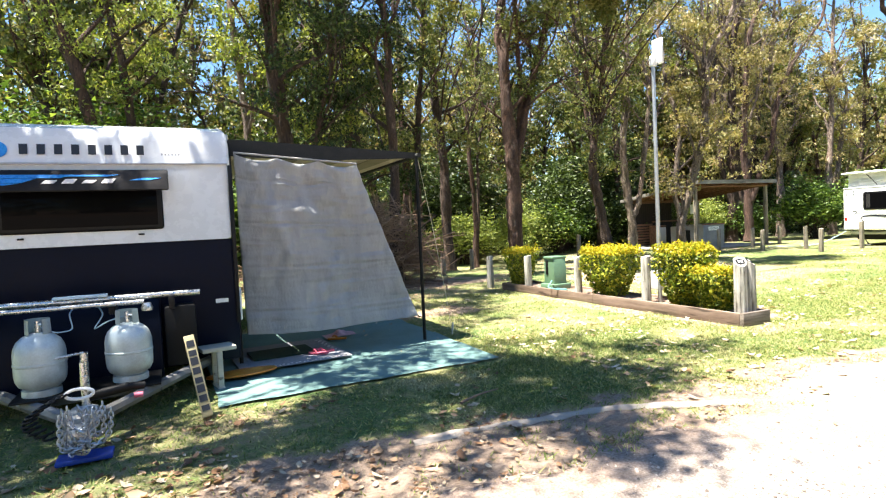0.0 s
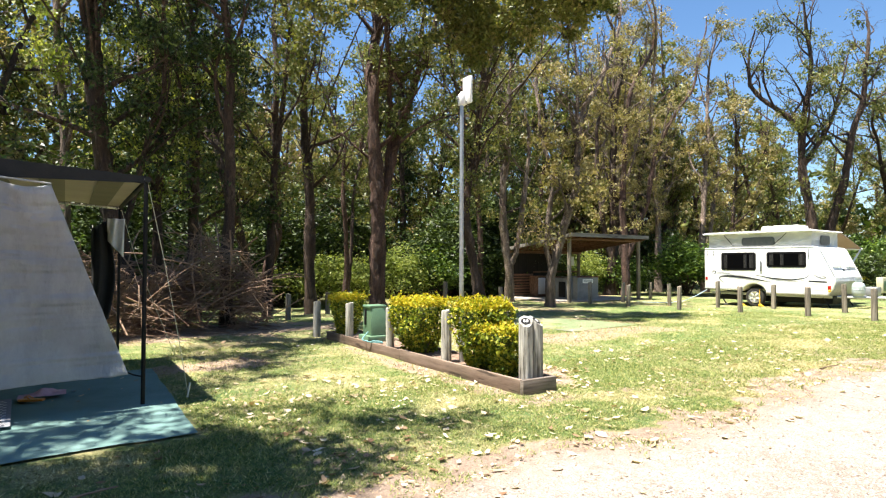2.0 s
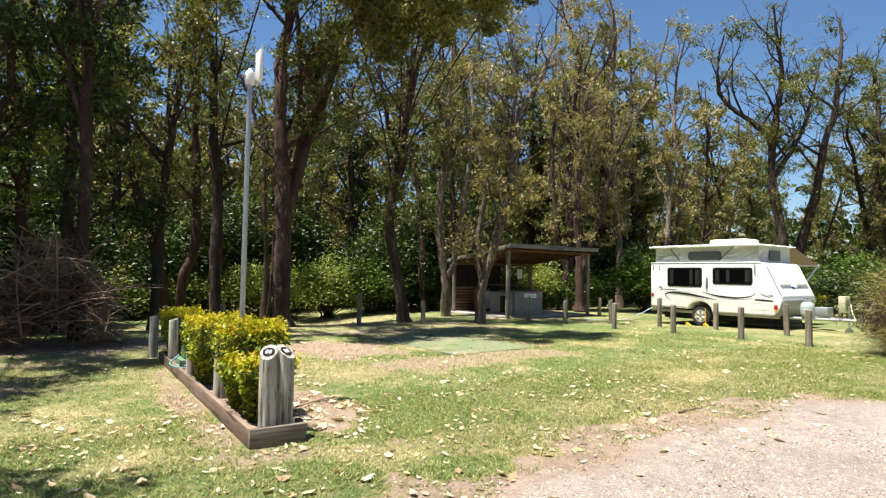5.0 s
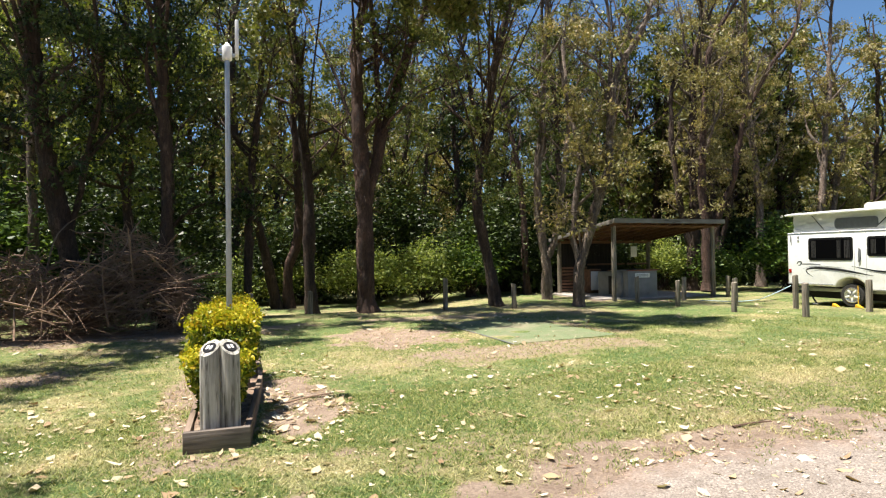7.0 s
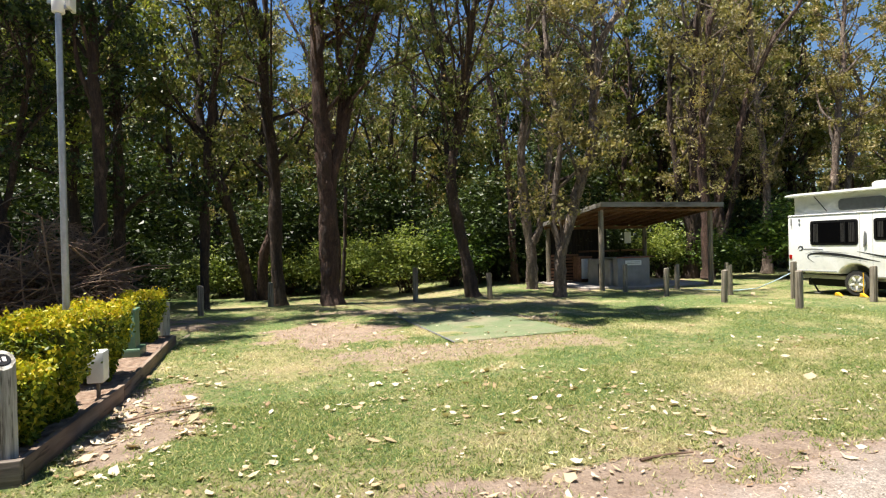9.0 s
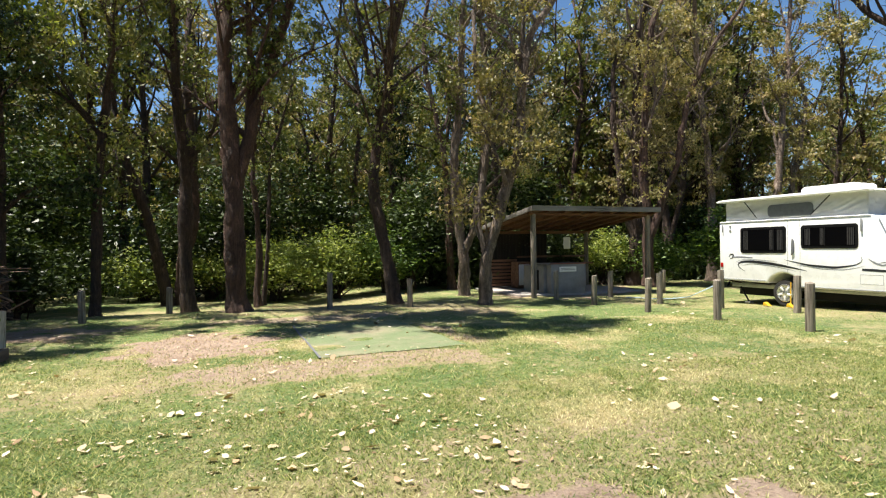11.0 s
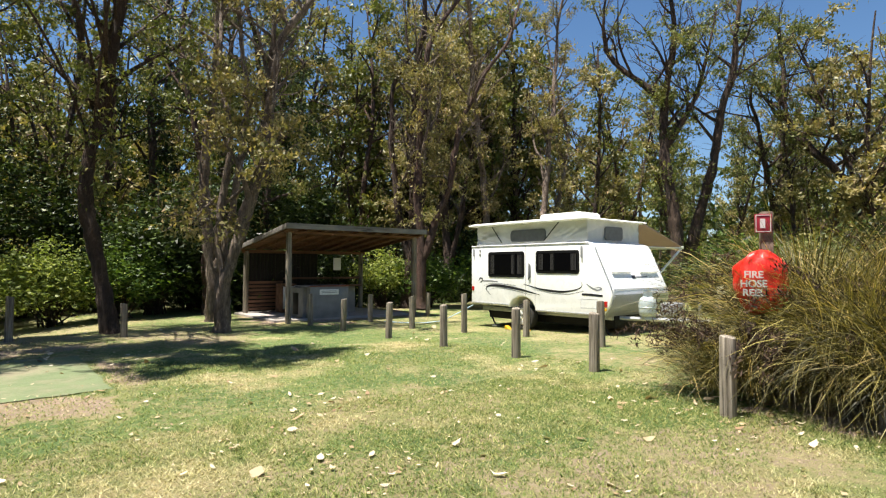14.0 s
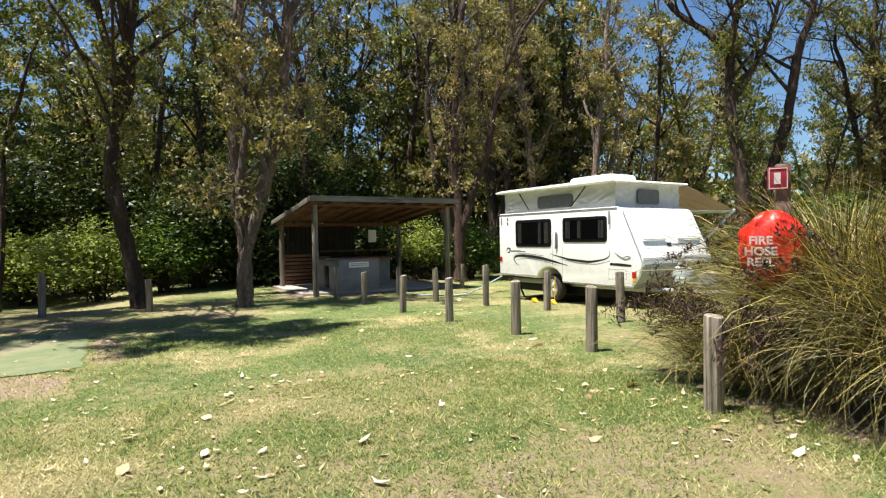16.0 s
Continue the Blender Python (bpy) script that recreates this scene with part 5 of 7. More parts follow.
plank("sleeper", bed, L1 + SKEW - 0.055, L1 + SKEW, B0 + 2.25, B1, -0.03, 0.14)
plank("sleeper", bed, L0 + 0.057, L1 + SKEW - 0.057, B1 - 0.055, B1, -0.03, 0.14)
X, Y = np.meshgrid(np.linspace(0, 1, 14), np.linspace(B0 + 0.05, B1 - 0.04, 110), indexing="ij")
X = L0 + 0.05 + X * (L1 - L0 - 0.09 + SKEW * np.minimum(1, (Y - B0) / 2.24))
Z = 0.085 + 0.035 * soft_noise(X * 3, Y * 3, 72, 0.3)
me = grid_mesh("mulch", X, Y, Z)
me.flip_normals()
part("mulch", me, "mulch", bed, "bark mulch with dry leaves")


def hedge(x, y, boxes, n, seed, label):
    """Clipped shrub of one or two blocks of (x0, x1, y0, y1, z0, z1) over a shaded core."""
    q = np.random.default_rng(seed)
    t = thing("hedge_shrub", (x, y, 0.1), label, "hedge shrub", "clipped hedge shrubs in the garden bed")
    core, side, top, stems = shape(), Cloud(), Cloud(), Cloud()
    for x0, x1, y0, y1, z0, z1 in boxes:
        box(core, x0 + 0.12, x1 - 0.12, y0 + 0.12, y1 - 0.12, z0 + 0.3, z1 - 0.09, 0.05)
        box(core, x0 + 0.2, x1 - 0.2, y0 + 0.2, y1 - 0.2, z0 + 0.06, z0 + 0.32, 0.04)
        k = int(n * ((x1 - x0) * (y1 - y0) + 2 * (x1 - x0 + y1 - y0) * (z1 - z0)))
        f = q.integers(0, 6, k)
        p = q.random((k, 3))
        sel = f // 2
        p[np.arange(k), sel] = (f % 2) * 1.0
        c = np.stack([x0 + p[:, 0] * (x1 - x0), y0 + p[:, 1] * (y1 - y0), z0 + p[:, 2] * (z1 - z0)], -1)
        lump = 0.15 * (soft_noise(c[:, 0] * 5 + c[:, 2] * 4, c[:, 1] * 5 + c[:, 2] * 3, seed, 0.55) - 0.55)
        mid = np.array([(x0 + x1) / 2, (y0 + y1) / 2, (z0 + z1) / 2])
        out = (c - mid) / (np.linalg.norm(c - mid, axis=1)[:, None] + 1e-6)
        c = c + out * lump[:, None] + q.normal(0, 0.026, c.shape)
        taper = 0.56 + 0.44 * step((c[:, 2] - z0) / 0.5)
        c[:, :2] = mid[:2] + (c[:, :2] - mid[:2]) * taper[:, None]
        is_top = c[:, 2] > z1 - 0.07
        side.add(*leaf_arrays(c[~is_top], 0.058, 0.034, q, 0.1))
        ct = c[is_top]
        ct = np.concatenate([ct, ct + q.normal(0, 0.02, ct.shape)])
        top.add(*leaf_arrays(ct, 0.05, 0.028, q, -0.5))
        for _ in range(6):
            a, b = q.uniform(x0 + 0.12, x1 - 0.12), q.uniform(y0 + 0.12, y1 - 0.12)
            stems.tube(np.array([[mid[0] * 0.5 + a * 0.5, mid[1] * 0.5 + b * 0.5, -0.02], [a, b, z0 + 0.12]]), [0.012, 0.009], 5)
    tagged(part("stem_work", stems.mesh("stem_work"), "bark", t), kind="stuff")
    part("branchwork", core, "core", t)
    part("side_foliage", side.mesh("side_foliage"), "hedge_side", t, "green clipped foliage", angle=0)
    part("top_foliage", top.mesh("top_foliage"), "hedge_top", t, "yellow leaves on the clipped top", angle=0)
    return t


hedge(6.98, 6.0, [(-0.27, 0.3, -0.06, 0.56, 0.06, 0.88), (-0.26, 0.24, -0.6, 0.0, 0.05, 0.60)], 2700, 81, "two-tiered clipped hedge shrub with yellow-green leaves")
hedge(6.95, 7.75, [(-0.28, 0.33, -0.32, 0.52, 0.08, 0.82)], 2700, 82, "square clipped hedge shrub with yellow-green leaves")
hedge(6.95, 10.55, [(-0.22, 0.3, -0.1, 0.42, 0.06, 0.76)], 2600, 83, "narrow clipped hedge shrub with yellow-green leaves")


def post_mesh(radius, height, seed, worn_top=0.012, seg=14):
    q = np.random.default_rng(seed)
    bm = shape()
    prof = [(radius * 1.02, 0.0), (radius, height * 0.3), (radius * 0.99, height * 0.7), (radius * 0.98, height - 0.02), (radius * 0.93, height), (radius * 0.5, height + worn_top * 0.3)]
    lathe(bm, prof, seg=seg)
    for v in bm.verts:
        a = math.atan2(v.co.y, v.co.x)
        k = 1 + 0.025 * math.sin(3 * a + seed) + 0.02 * math.sin(7 * a + seed * 2)
        v.co.x, v.co.y = v.co.x * k, v.co.y * k
        if v.co.z > height * 0.9:
            v.co.z += worn_top * math.sin(a + seed) + q.normal(0, worn_top * 0.25)
    return bm


def bollard(x, y, h, radius, seed, label, material="post", group="timber bollards along the lawn", z=None):
    ob = part("bollard", post_mesh(radius, h + 0.1, seed), material)
    zz = float(rise(x, y)) if z is None else z
    ob.matrix_basis = pose(x, y, zz - 0.1, r.normal(0, 1.0), r.normal(0, 1.0), seed * 37 % 360)
    return tagged(ob, label, "bollard", group)


ROUND = "round weathered grey-brown timber bollard on the lawn"
for i, (x, y, h, rad) in enumerate([(19.44, 6.18, 0.80, 0.074), (19.43, 7.74, 0.78, 0.074), (19.38, 9.62, 0.76, 0.074), (19.52, 11.8, 0.76, 0.074), (19.48, 13.85, 0.76, 0.074), (19.4, 15.6, 0.82, 0.074),
                                    (21.2, 15.5, 0.77, 0.074), (21.2, 13.35, 0.8, 0.074), (21.55, 11.65, 0.9, 0.074), (21.84, 9.88, 0.77, 0.074), (21.6, 7.7, 0.82, 0.074), (14.93, 15.6, 0.72, 0.074),
                                    (12.86, 16.0, 0.92, 0.074), (9.0, 16.7, 0.63, 0.074), (7.37, 15.5, 0.68, 0.074), (23.6, 16.0, 0.74, 0.074), (23.2, 6.3, 0.9, 0.074), (18.47, 3.8, 0.77, 0.078), (19.25, 2.72, 0.74, 0.074)]):
    bollard(x, y, h, rad, i + 1, ROUND if i < 17 else "thick split timber bollard beside the tussock grass")
PLANTER = "short pale timber post standing in the garden bed"
for i, (x, y, h, rad) in enumerate([(6.83, 6.86, 0.74, 0.075), (6.8, 8.5, 0.68, 0.07), (6.8, 10.15, 0.66, 0.075), (6.66, 11.5, 0.72, 0.08), (7.2, 11.3, 0.66, 0.075)]):
    bollard(x, y, h, rad, 40 + i, PLANTER if i < 3 else "short timber post beyond the garden bed", "post_pale", "posts of the garden bed", z=0.1 if i < 3 else 0.0)

# site marker: two round posts with slanted faces and round plates
for k, (x, y, turn) in enumerate([(6.905, 5.24, -34), (7.068, 5.235, 34)]):
    t = thing("site_marker_post", (x, y, 0.05), "pale cracked timber post with a slanted top and number plate", "marker post", "pair of site marker posts", turn)
    bm = shape()
    lathe(bm, [(0.086, 0), (0.085, 0.1), (0.085, 0.25), (0.084, 0.4), (0.085, 0.55), (0.083, 0.66), (0.082, 0.765)], seg=48)
    for v in bm.verts:
        a = math.atan2(v.co.y, v.co.x)
        f = 1 + 0.02 * math.sin(3 * a + k) + 0.012 * math.sin(8 * a + 3 * v.co.z + k)
        for c in (0.4, 1.9, 3.3, 4.4, 5.6):
            f -= 0.09 * math.exp(-(math.sin((a - c - 0.25 * v.co.z - k) / 2) / 0.035) ** 2)
        v.co.x, v.co.y = v.co.x * f, v.co.y * f
        if v.co.z > 0.7:
            v.co.z += 0.75 * v.co.y
    part("post", bm, "post_pale", t)
    disc = shape()
    bmesh.ops.create_cone(disc, cap_ends=True, segments=28, radius1=0.058, radius2=0.056, depth=0.006)
    plate = part("plate", disc, "plate_black", t, "round black number plate")
    plate.matrix_basis = pose(0, -0.004, 0.767, 36.9, 0, 0)
    for q in (-0.017, 0.017):
        b = part("bar", box(shape(), q - 0.011, q + 0.011, -0.022, 0.022, 0.003, 0.0055), "sign_white", plate, "plain white bar")

# lamp pole with a flat panel
t = thing("lamp_pole", (7.035, 6.775, 0.08), "slim grey steel pole with a small lamp and flat panel", "lamp pole")
part("pole", rod(shape(), (0, 0, 0), (0, 0, 3.76), 0.033, 0.028, 14), "steel", t)
part("lamp_head", rod(rod(shape(), (0, 0, 3.74), (0, 0, 3.9), 0.055, 0.055, 16, 0.012), (0, 0, 3.9), (0, 0, 3.94), 0.04, 0.015, 16), "white_plain", t, "white weatherproof lamp head")
part("bracket", box(box(shape(), 0.02, 0.12, -0.02, 0.02, 3.78, 3.82, 0.005), -0.09, -0.02, -0.015, 0.015, 3.82, 3.86, 0.004), "steel", t)
part("panel", box(shape(), 0.085, 0.125, -0.1, 0.1, 3.78, 4.18, 0.01), "white_plain", t, "flat white aerial panel")

# green power box, meter box, hoses
t = thing("power_box", (6.98, 9.45, 0.1), "green metal power box with a stepped base", "power box")
part("base", box(shape(), -0.22, 0.22, -0.22, 0.22, 0.0, 0.12, 0.02), "box_green", t)
part("cabinet", prism(shape(), [(-0.17, 0.12), (0.17, 0.12), (0.155, 0.61), (0.13, 0.65), (-0.13, 0.65), (-0.155, 0.61)], -0.15, 0.15, 0.01), "box_green", t)
part("hood", box(shape(), -0.17, 0.17, -0.16, 0.16, 0.61, 0.66, 0.015), "box_green", t)
part("socket", box(shape(), -0.166, -0.15, 0.02, 0.09, 0.3, 0.58, 0.006), "black", t, "dark socket cover")
t = thing("meter_box", (7.25, 6.98, 0.1), "small white meter box on a short stake", "meter box")
part("stake", box(shape(), -0.03, 0.0, -0.02, 0.02, 0, 0.22, 0.003), "post", t)
part("housing", box(shape(), -0.09, 0.06, -0.11, 0.11, 0.17, 0.47, 0.012), "white_plain", t)


def hose(name, pts, radius, material, label, n=40):
    cl = Cloud()
    cl.tube(smooth_path(pts, n), np.full(n, radius), 8)
    return tagged(part(name, cl.mesh(name), material), label, "hose")


hose("hose", [(6.75, 9.25, 0.3), (6.6, 9.2, 0.18), (6.68, 9.0, 0.15), (6.9, 8.95, 0.13), (6.95, 9.15, 0.13), (6.72, 9.3, 0.14)], 0.012, "hose_green", "aqua garden hose looped over the garden bed's edge")
hose("hose", [(22.9, 12.9, 0.55), (22.6, 13.1, 0.35), (22.3, 13.5, 0.1), (22.0, 13.9, 0.03), (21.6, 14.2, 0.03), (21.3, 14.9, 0.03)], 0.013, "hose", "pale blue hose running from the caravan over the ground")
hose("hose", [(30.3, 9.6, 0.7), (29.9, 9.4, 0.4), (29.2, 9.0, 0.14), (28.2, 8.6, 0.1), (27.3, 8.4, 0.25)], 0.02, "cream", "cream hose hanging from the power pedestal")

# sticks by the bed
for a, b in (((7.55, 6.3, 0.02), (8.15, 6.55, 0.03)), ((2.1, 4.2, 0.02), (2.55, 4.35, 0.03)), ((11.3, 3.9, 0.02), (11.7, 3.85, 0.04))):
    cl = Cloud()
    m = [(a[0] + b[0]) / 2, (a[1] + b[1]) / 2 + 0.03, 0.03]
    cl.tube(smooth_path([a, m, b], 9), np.linspace(0.012, 0.006, 9), 6, 0.1, r)
    tagged(part("stick", cl.mesh("stick"), "twig"), "thin dry fallen stick lying on the ground", "stick", "fallen sticks")

# ---- matting on the empty site ----
X, Y = np.meshgrid(np.linspace(11.65, 13.85, 34), np.linspace(9.05, 12.95, 60), indexing="ij")
Z = rise(X, Y) - 0.017 + 0.006 * soft_noise(X, Y, 91, 0.5)
me = grid_mesh("annex_mat", X + 0.05 * (soft_noise(X, Y, 92, 0.6) - 0.5) + 0.05 * (soft_noise(X, Y, 94, 0.2) - 0.5), Y + 0.08 * (soft_noise(X, Y, 93, 0.6) - 0.5) + 0.08 * (soft_noise(X, Y, 95, 0.18) - 0.5), Z)
me.flip_normals()
t = thing("annex_mat", (0, 0, 0), "faded green woven mat lying on the lawn", "ground mat")
part("matting", me, "green_mat", t, angle=0)
X, Y = np.meshgrid(np.linspace(11.62, 11.655, 4), np.linspace(9.0, 12.9, 60), indexing="ij")
me = grid_mesh("hem", X + 0.02 * (soft_noise(X * 0, Y, 92, 0.6) - 0.5), Y, rise(X, Y) + 0.001)
me.flip_normals()
part("hem", me, "hem_grey", t, "blue-grey woven hem", angle=0)

# ---- barbecue shelter ----
shed = thing("barbecue_shelter", (0, 0, 0), "open timber barbecue shelter with a sloping flat roof", "shelter")
for x, y, z in ((19.1, 16.42, 2.53), (23.35, 16.42, 2.53), (19.08, 19.95, 2.07), (23.35, 19.95, 2.07)):
    bm = shape()
    lathe(bm, [(0.085, -0.05), (0.085, z * 0.5), (0.08, z)], (x, y, 0), 12)
    part("post", bm, "post", shed)


def slope_z(y):
    return 2.6 - (y - 16.2) * 0.123


def slope_box(name, x0, x1, y0, y1, lo, hi, material, label=""):
    return part(name, prism(shape(), [(y0, slope_z(y0) + lo), (y1, slope_z(y1) + lo), (y1, slope_z(y1) + hi), (y0, slope_z(y0) + hi)], x0, x1, 0.004), material, shed, label)


slope_box("roof_sheet", 18.9, 23.6, 16.1, 20.4, 0.1, 0.14, "fascia", "grey weathered roof sheet")
for k in range(9):
    x = 18.97 + k * 0.57
    slope_box("rafter", x - 0.025, x + 0.025, 16.2, 20.3, -0.02, 0.075, "roof_timber")
for k in range(29):
    y0 = 16.22 + k * 0.142
    slope_box("ceiling_board", 18.94, 23.56, y0, y0 + 0.136, 0.077, 0.097, "roof_timber")
slope_box("fascia", 18.9, 23.6, 16.06, 16.098, 0.0, 0.15, "fascia", "grey timber fascia board")
slope_box("fascia", 18.86, 18.897, 16.06, 20.4, 0.0, 0.14, "fascia", "grey timber fascia board")
slope_box("beam", 18.95, 23.5, 16.36, 16.46, -0.08, -0.022, "roof_timber")
slope_box("beam", 18.95, 23.5, 19.9, 20.0, -0.12, -0.022, "roof_timber")
for k in range(8):
    z = 0.12 + k * 0.125
    part("wall_slat", box(shape(), 19.12, 20.35, 19.925, 19.955, z, z + 0.085, 0.006), "slat", shed)
# added wall of near-black boards in place of deep shade behind the shelter
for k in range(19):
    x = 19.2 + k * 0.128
    part("back_board", box(shape(), x, x + 0.12, 19.97, 19.99, 0.08, 2.02, 0.004), "board_dark", shed, "near-black board standing in for the shade at the back")
part("rail", box(shape(), 20.36, 23.25, 19.9, 19.955, 1.13, 1.2, 0.006), "slat", shed)
part("slab", box(shape(), 18.85, 23.4, 16.75, 20.4, -0.06, 0.045, 0.015), "paver", shed, "pale concrete slab")

bbq = thing("barbecue_bench", (19.9, 16.75, 0.03), "grey rendered barbecue bench with a red-brown top edge", "barbecue")
part("plinth", box(shape(), 0.0, 1.25, 0.0, 0.75, 0.0, 0.94, 0.02), "concrete", bbq)
part("side_wall", box(shape(), -0.12, -0.003, 0.25, 1.6, 0.0, 0.9, 0.015), "concrete", bbq)
part("back_wall", box(shape(), 0.0, 2.3, 1.5, 1.6, 0.0, 0.9, 0.015), "concrete", bbq)
part("edge_trim", box(shape(), -0.02, 1.27, -0.02, 0.03, 0.943, 0.975, 0.006), "red_timber", bbq, "red-brown top edge")
part("worktop", box(shape(), -0.15, 1.27, 0.032, 0.8, 0.943, 0.97, 0.006), "concrete", bbq)
part("hotplate", box(shape(), 0.35, 1.05, 0.2, 0.68, 0.972, 1.0, 0.008), "painted_iron", bbq, "dark steel hotplate")
part("bench_top", box(shape(), 0.3, 2.4, 1.2, 1.62, 0.903, 0.95, 0.008), "slat", bbq)
# black plate; the shade inside the cupboard opening is put into its colour
part("door", box(shape(), -0.135, -0.122, 0.55, 0.95, 0.1, 0.75, 0.005), "black", bbq, "black plate standing in for the shaded cupboard opening")
sg = part("sign", box(shape(), 0.3, 0.92, -0.012, -0.002, 0.7, 0.86, 0.003), "white_plain", bbq, "white sign with illegible lines")
for k in range(2):
    part("line", box(shape(), 0.36, 0.86, -0.016, -0.0125, 0.755 + k * 0.045, 0.772 + k * 0.045), "grey_print", sg, "plain grey bar")
t = thing("sink_cabinet", (20.05, 19.3, 0.045), "white-fronted sink cabinet under the shelter", "cabinet")
part("body", box(shape(), 0, 0.5, 0, 0.55, 0, 0.95, 0.01), "slat", t)
part("front", box(shape(), 0.04, 0.46, -0.012, -0.002, 0.12, 0.86, 0.008), "white_plain", t, "pale front panel")
t = thing("notice", (21.9, 19.0, 1.45), "small white paper notice hung under the roof", "notice")
part("sheet", box(shape(), -0.14, 0.14, -0.006, 0.006, 0, 0.42, 0.002), "white_plain", t)
part("cord", rod(shape(), (0, 0, 0.42), (0, 0, 0.93), 0.006, seg=6), "black", t)

# ---- white pop-top caravan ----
van = thing("pop_top_caravan", (22.9, 13.0, 0.0), "white pop-top caravan with black swoosh stripes and raised roof", "caravan", rz=2.6)
arch = [(-1.85 + 0.42 * math.cos(a), 0.5 + 0.33 * math.sin(a)) for a in np.linspace(0, math.pi, 11)]
profile = [(0.0, 0.6)] + [(p[0], max(p[1], 0.56 if p[0] > -1.85 else 0.5)) for p in arch] + [(-4.2, 0.5), (-4.38, 0.72), (-4.46, 0.97), (-4.44, 1.08), (-4.0, 2.02), (-3.92, 2.1), (-3.8, 2.14), (0.0, 2.14)]
part("body", prism(shape(), profile, 0.0, 2.3, 0.045), "white", van, angle=30)
# pop-up canvas: four creased walls
for name, n_, at, flip in (("side", 110, lambda u, d: (0.09 + d, -0.14 - 3.6 * u), False), ("side", 110, lambda u, d: (2.21 - d, -0.14 - 3.6 * u), True), ("end", 60, lambda u, d: (0.09 + 2.12 * u, -3.74 + d), True), ("end", 60, lambda u, d: (0.09 + 2.12 * u, -0.14 - d), False)):
    U, V = np.meshgrid(np.linspace(0, 1, n_), np.linspace(0, 1, 26), indexing="ij")
    crease = 0.05 * np.abs(soft_noise(U * 9 + V * 1.5, V * 2 - U * 3, 201, 0.8) - 0.5) + 0.05 * np.abs(soft_noise(U * 14 - V * 4, V * 3 + U * 6, 202, 0.9) - 0.5) + 0.012 * np.abs(soft_noise(U * 40, V * 9, 203, 0.8) - 0.5)
    X_, Y_ = at(U, crease * np.sin(V * np.pi) ** 0.4)
    me = grid_mesh("canvas_wall", X_ + 0 * U, Y_ + 0 * U, 2.145 + 0.5 * V)
    if flip:
        me.flip_normals()
    part("canvas_wall", me, "vinyl", van, "creased white pop-up canvas wall", angle=80)
part("roof", prism(shape(), [(0.0, 2.642), (-3.78, 2.642), (-3.86, 2.66), (-3.82, 2.69), (-3.6, 2.72), (-0.2, 2.715), (0.02, 2.69), (0.03, 2.66)], -0.08, 2.38, 0.02), "white", van)
part("roof_hatch", box(shape(), 0.75, 1.65, -3.05, -1.75, 2.713, 2.93, 0.1, 5), "white_plain", van, "rounded white air conditioner cover")
for y0, y1, z0, z1, seam in ((-1.93, -0.68, 1.32, 1.95, -1.62), (-3.58, -2.32, 1.43, 1.95, -2.88)):
    w = part("window", round_panel(shape(), y0, y1, z0, z1, -0.014, 0.01, 0.07), "black", van, "black-framed tinted window")
    part("pane", round_panel(shape(), y0 + 0.05, y1 - 0.05, z0 + 0.05, z1 - 0.05, -0.02, -0.0145, 0.04), "glass", w)
    part("gasket", round_panel(shape(), y0 - 0.012, y1 + 0.012, z0 - 0.012, z1 + 0.012, -0.006, 0.009, 0.075), "rubber", w)
    for yc, wd in ((y0 + 0.07, 0.16), (y1 - 0.22, 0.14), (seam, 0.12)):
        for m in range(4):
            part("curtain", box(shape(), -0.0215, -0.0203, yc + wd * m / 4, yc + wd * (m + 0.6) / 4, z0 + 0.07, z1 - 0.07), "curtain", w, "dark gathered curtain")
    part("mullion", box(shape(), -0.027, -0.0222, seam - 0.01, seam + 0.012, z0 + 0.05, z1 - 0.05), "black", w)
part("canvas_window", round_panel(shape(), -2.55, -1.4, 2.2, 2.5, 0.07, 0.1, 0.1), "mesh_grey", van, "grey mesh window in the canvas")
part("canvas_window", round_panel(shape(), 0.75, 1.45, 2.2, 2.52, -3.77, -3.735, 0.08, "y"), "mesh_grey", van, "grey mesh window in the canvas")
for y0, y1 in ((-0.75, -1.1), (-2.95, -2.5)):
    part("lift_strut", rod(shape(), (0.06, y0, 2.62), (0.06, y1, 2.2), 0.012), "black", van, "black gas strut")


def ribbon(name, pts, widths, x, material, parent, label=""):
    """A flat tapering stripe on the side, from (y, z) points."""
    pts = smooth_path([(x, p[0], p[1]) for p in pts], 24)
    w = np.interp(np.linspace(0, 1, 24), np.linspace(0, 1, len(widths)), widths)
    d = np.gradient(pts, axis=0)
    nrm = np.stack([0 * d[:, 0], -d[:, 2], d[:, 1]], -1)
    nrm /= np.linalg.norm(nrm, axis=1)[:, None] + 1e-9
    bm = shape()
    top = [bm.verts.new(p + q * k) for p, q, k in zip(pts, nrm, w)]
    low = [bm.verts.new(p - q * k) for p, q, k in zip(pts, nrm, w)]
    for i in range(23):
        bm.faces.new((top[i], top[i + 1], low[i + 1], low[i]))
    made = bmesh.ops.extrude_face_region(bm, geom=list(bm.faces))
    bmesh.ops.translate(bm, vec=(-0.002, 0, 0), verts=[v for v in made["geom"] if isinstance(v, bmesh.types.BMVert)])
    return part(name, bm, material, parent, label, angle=0)


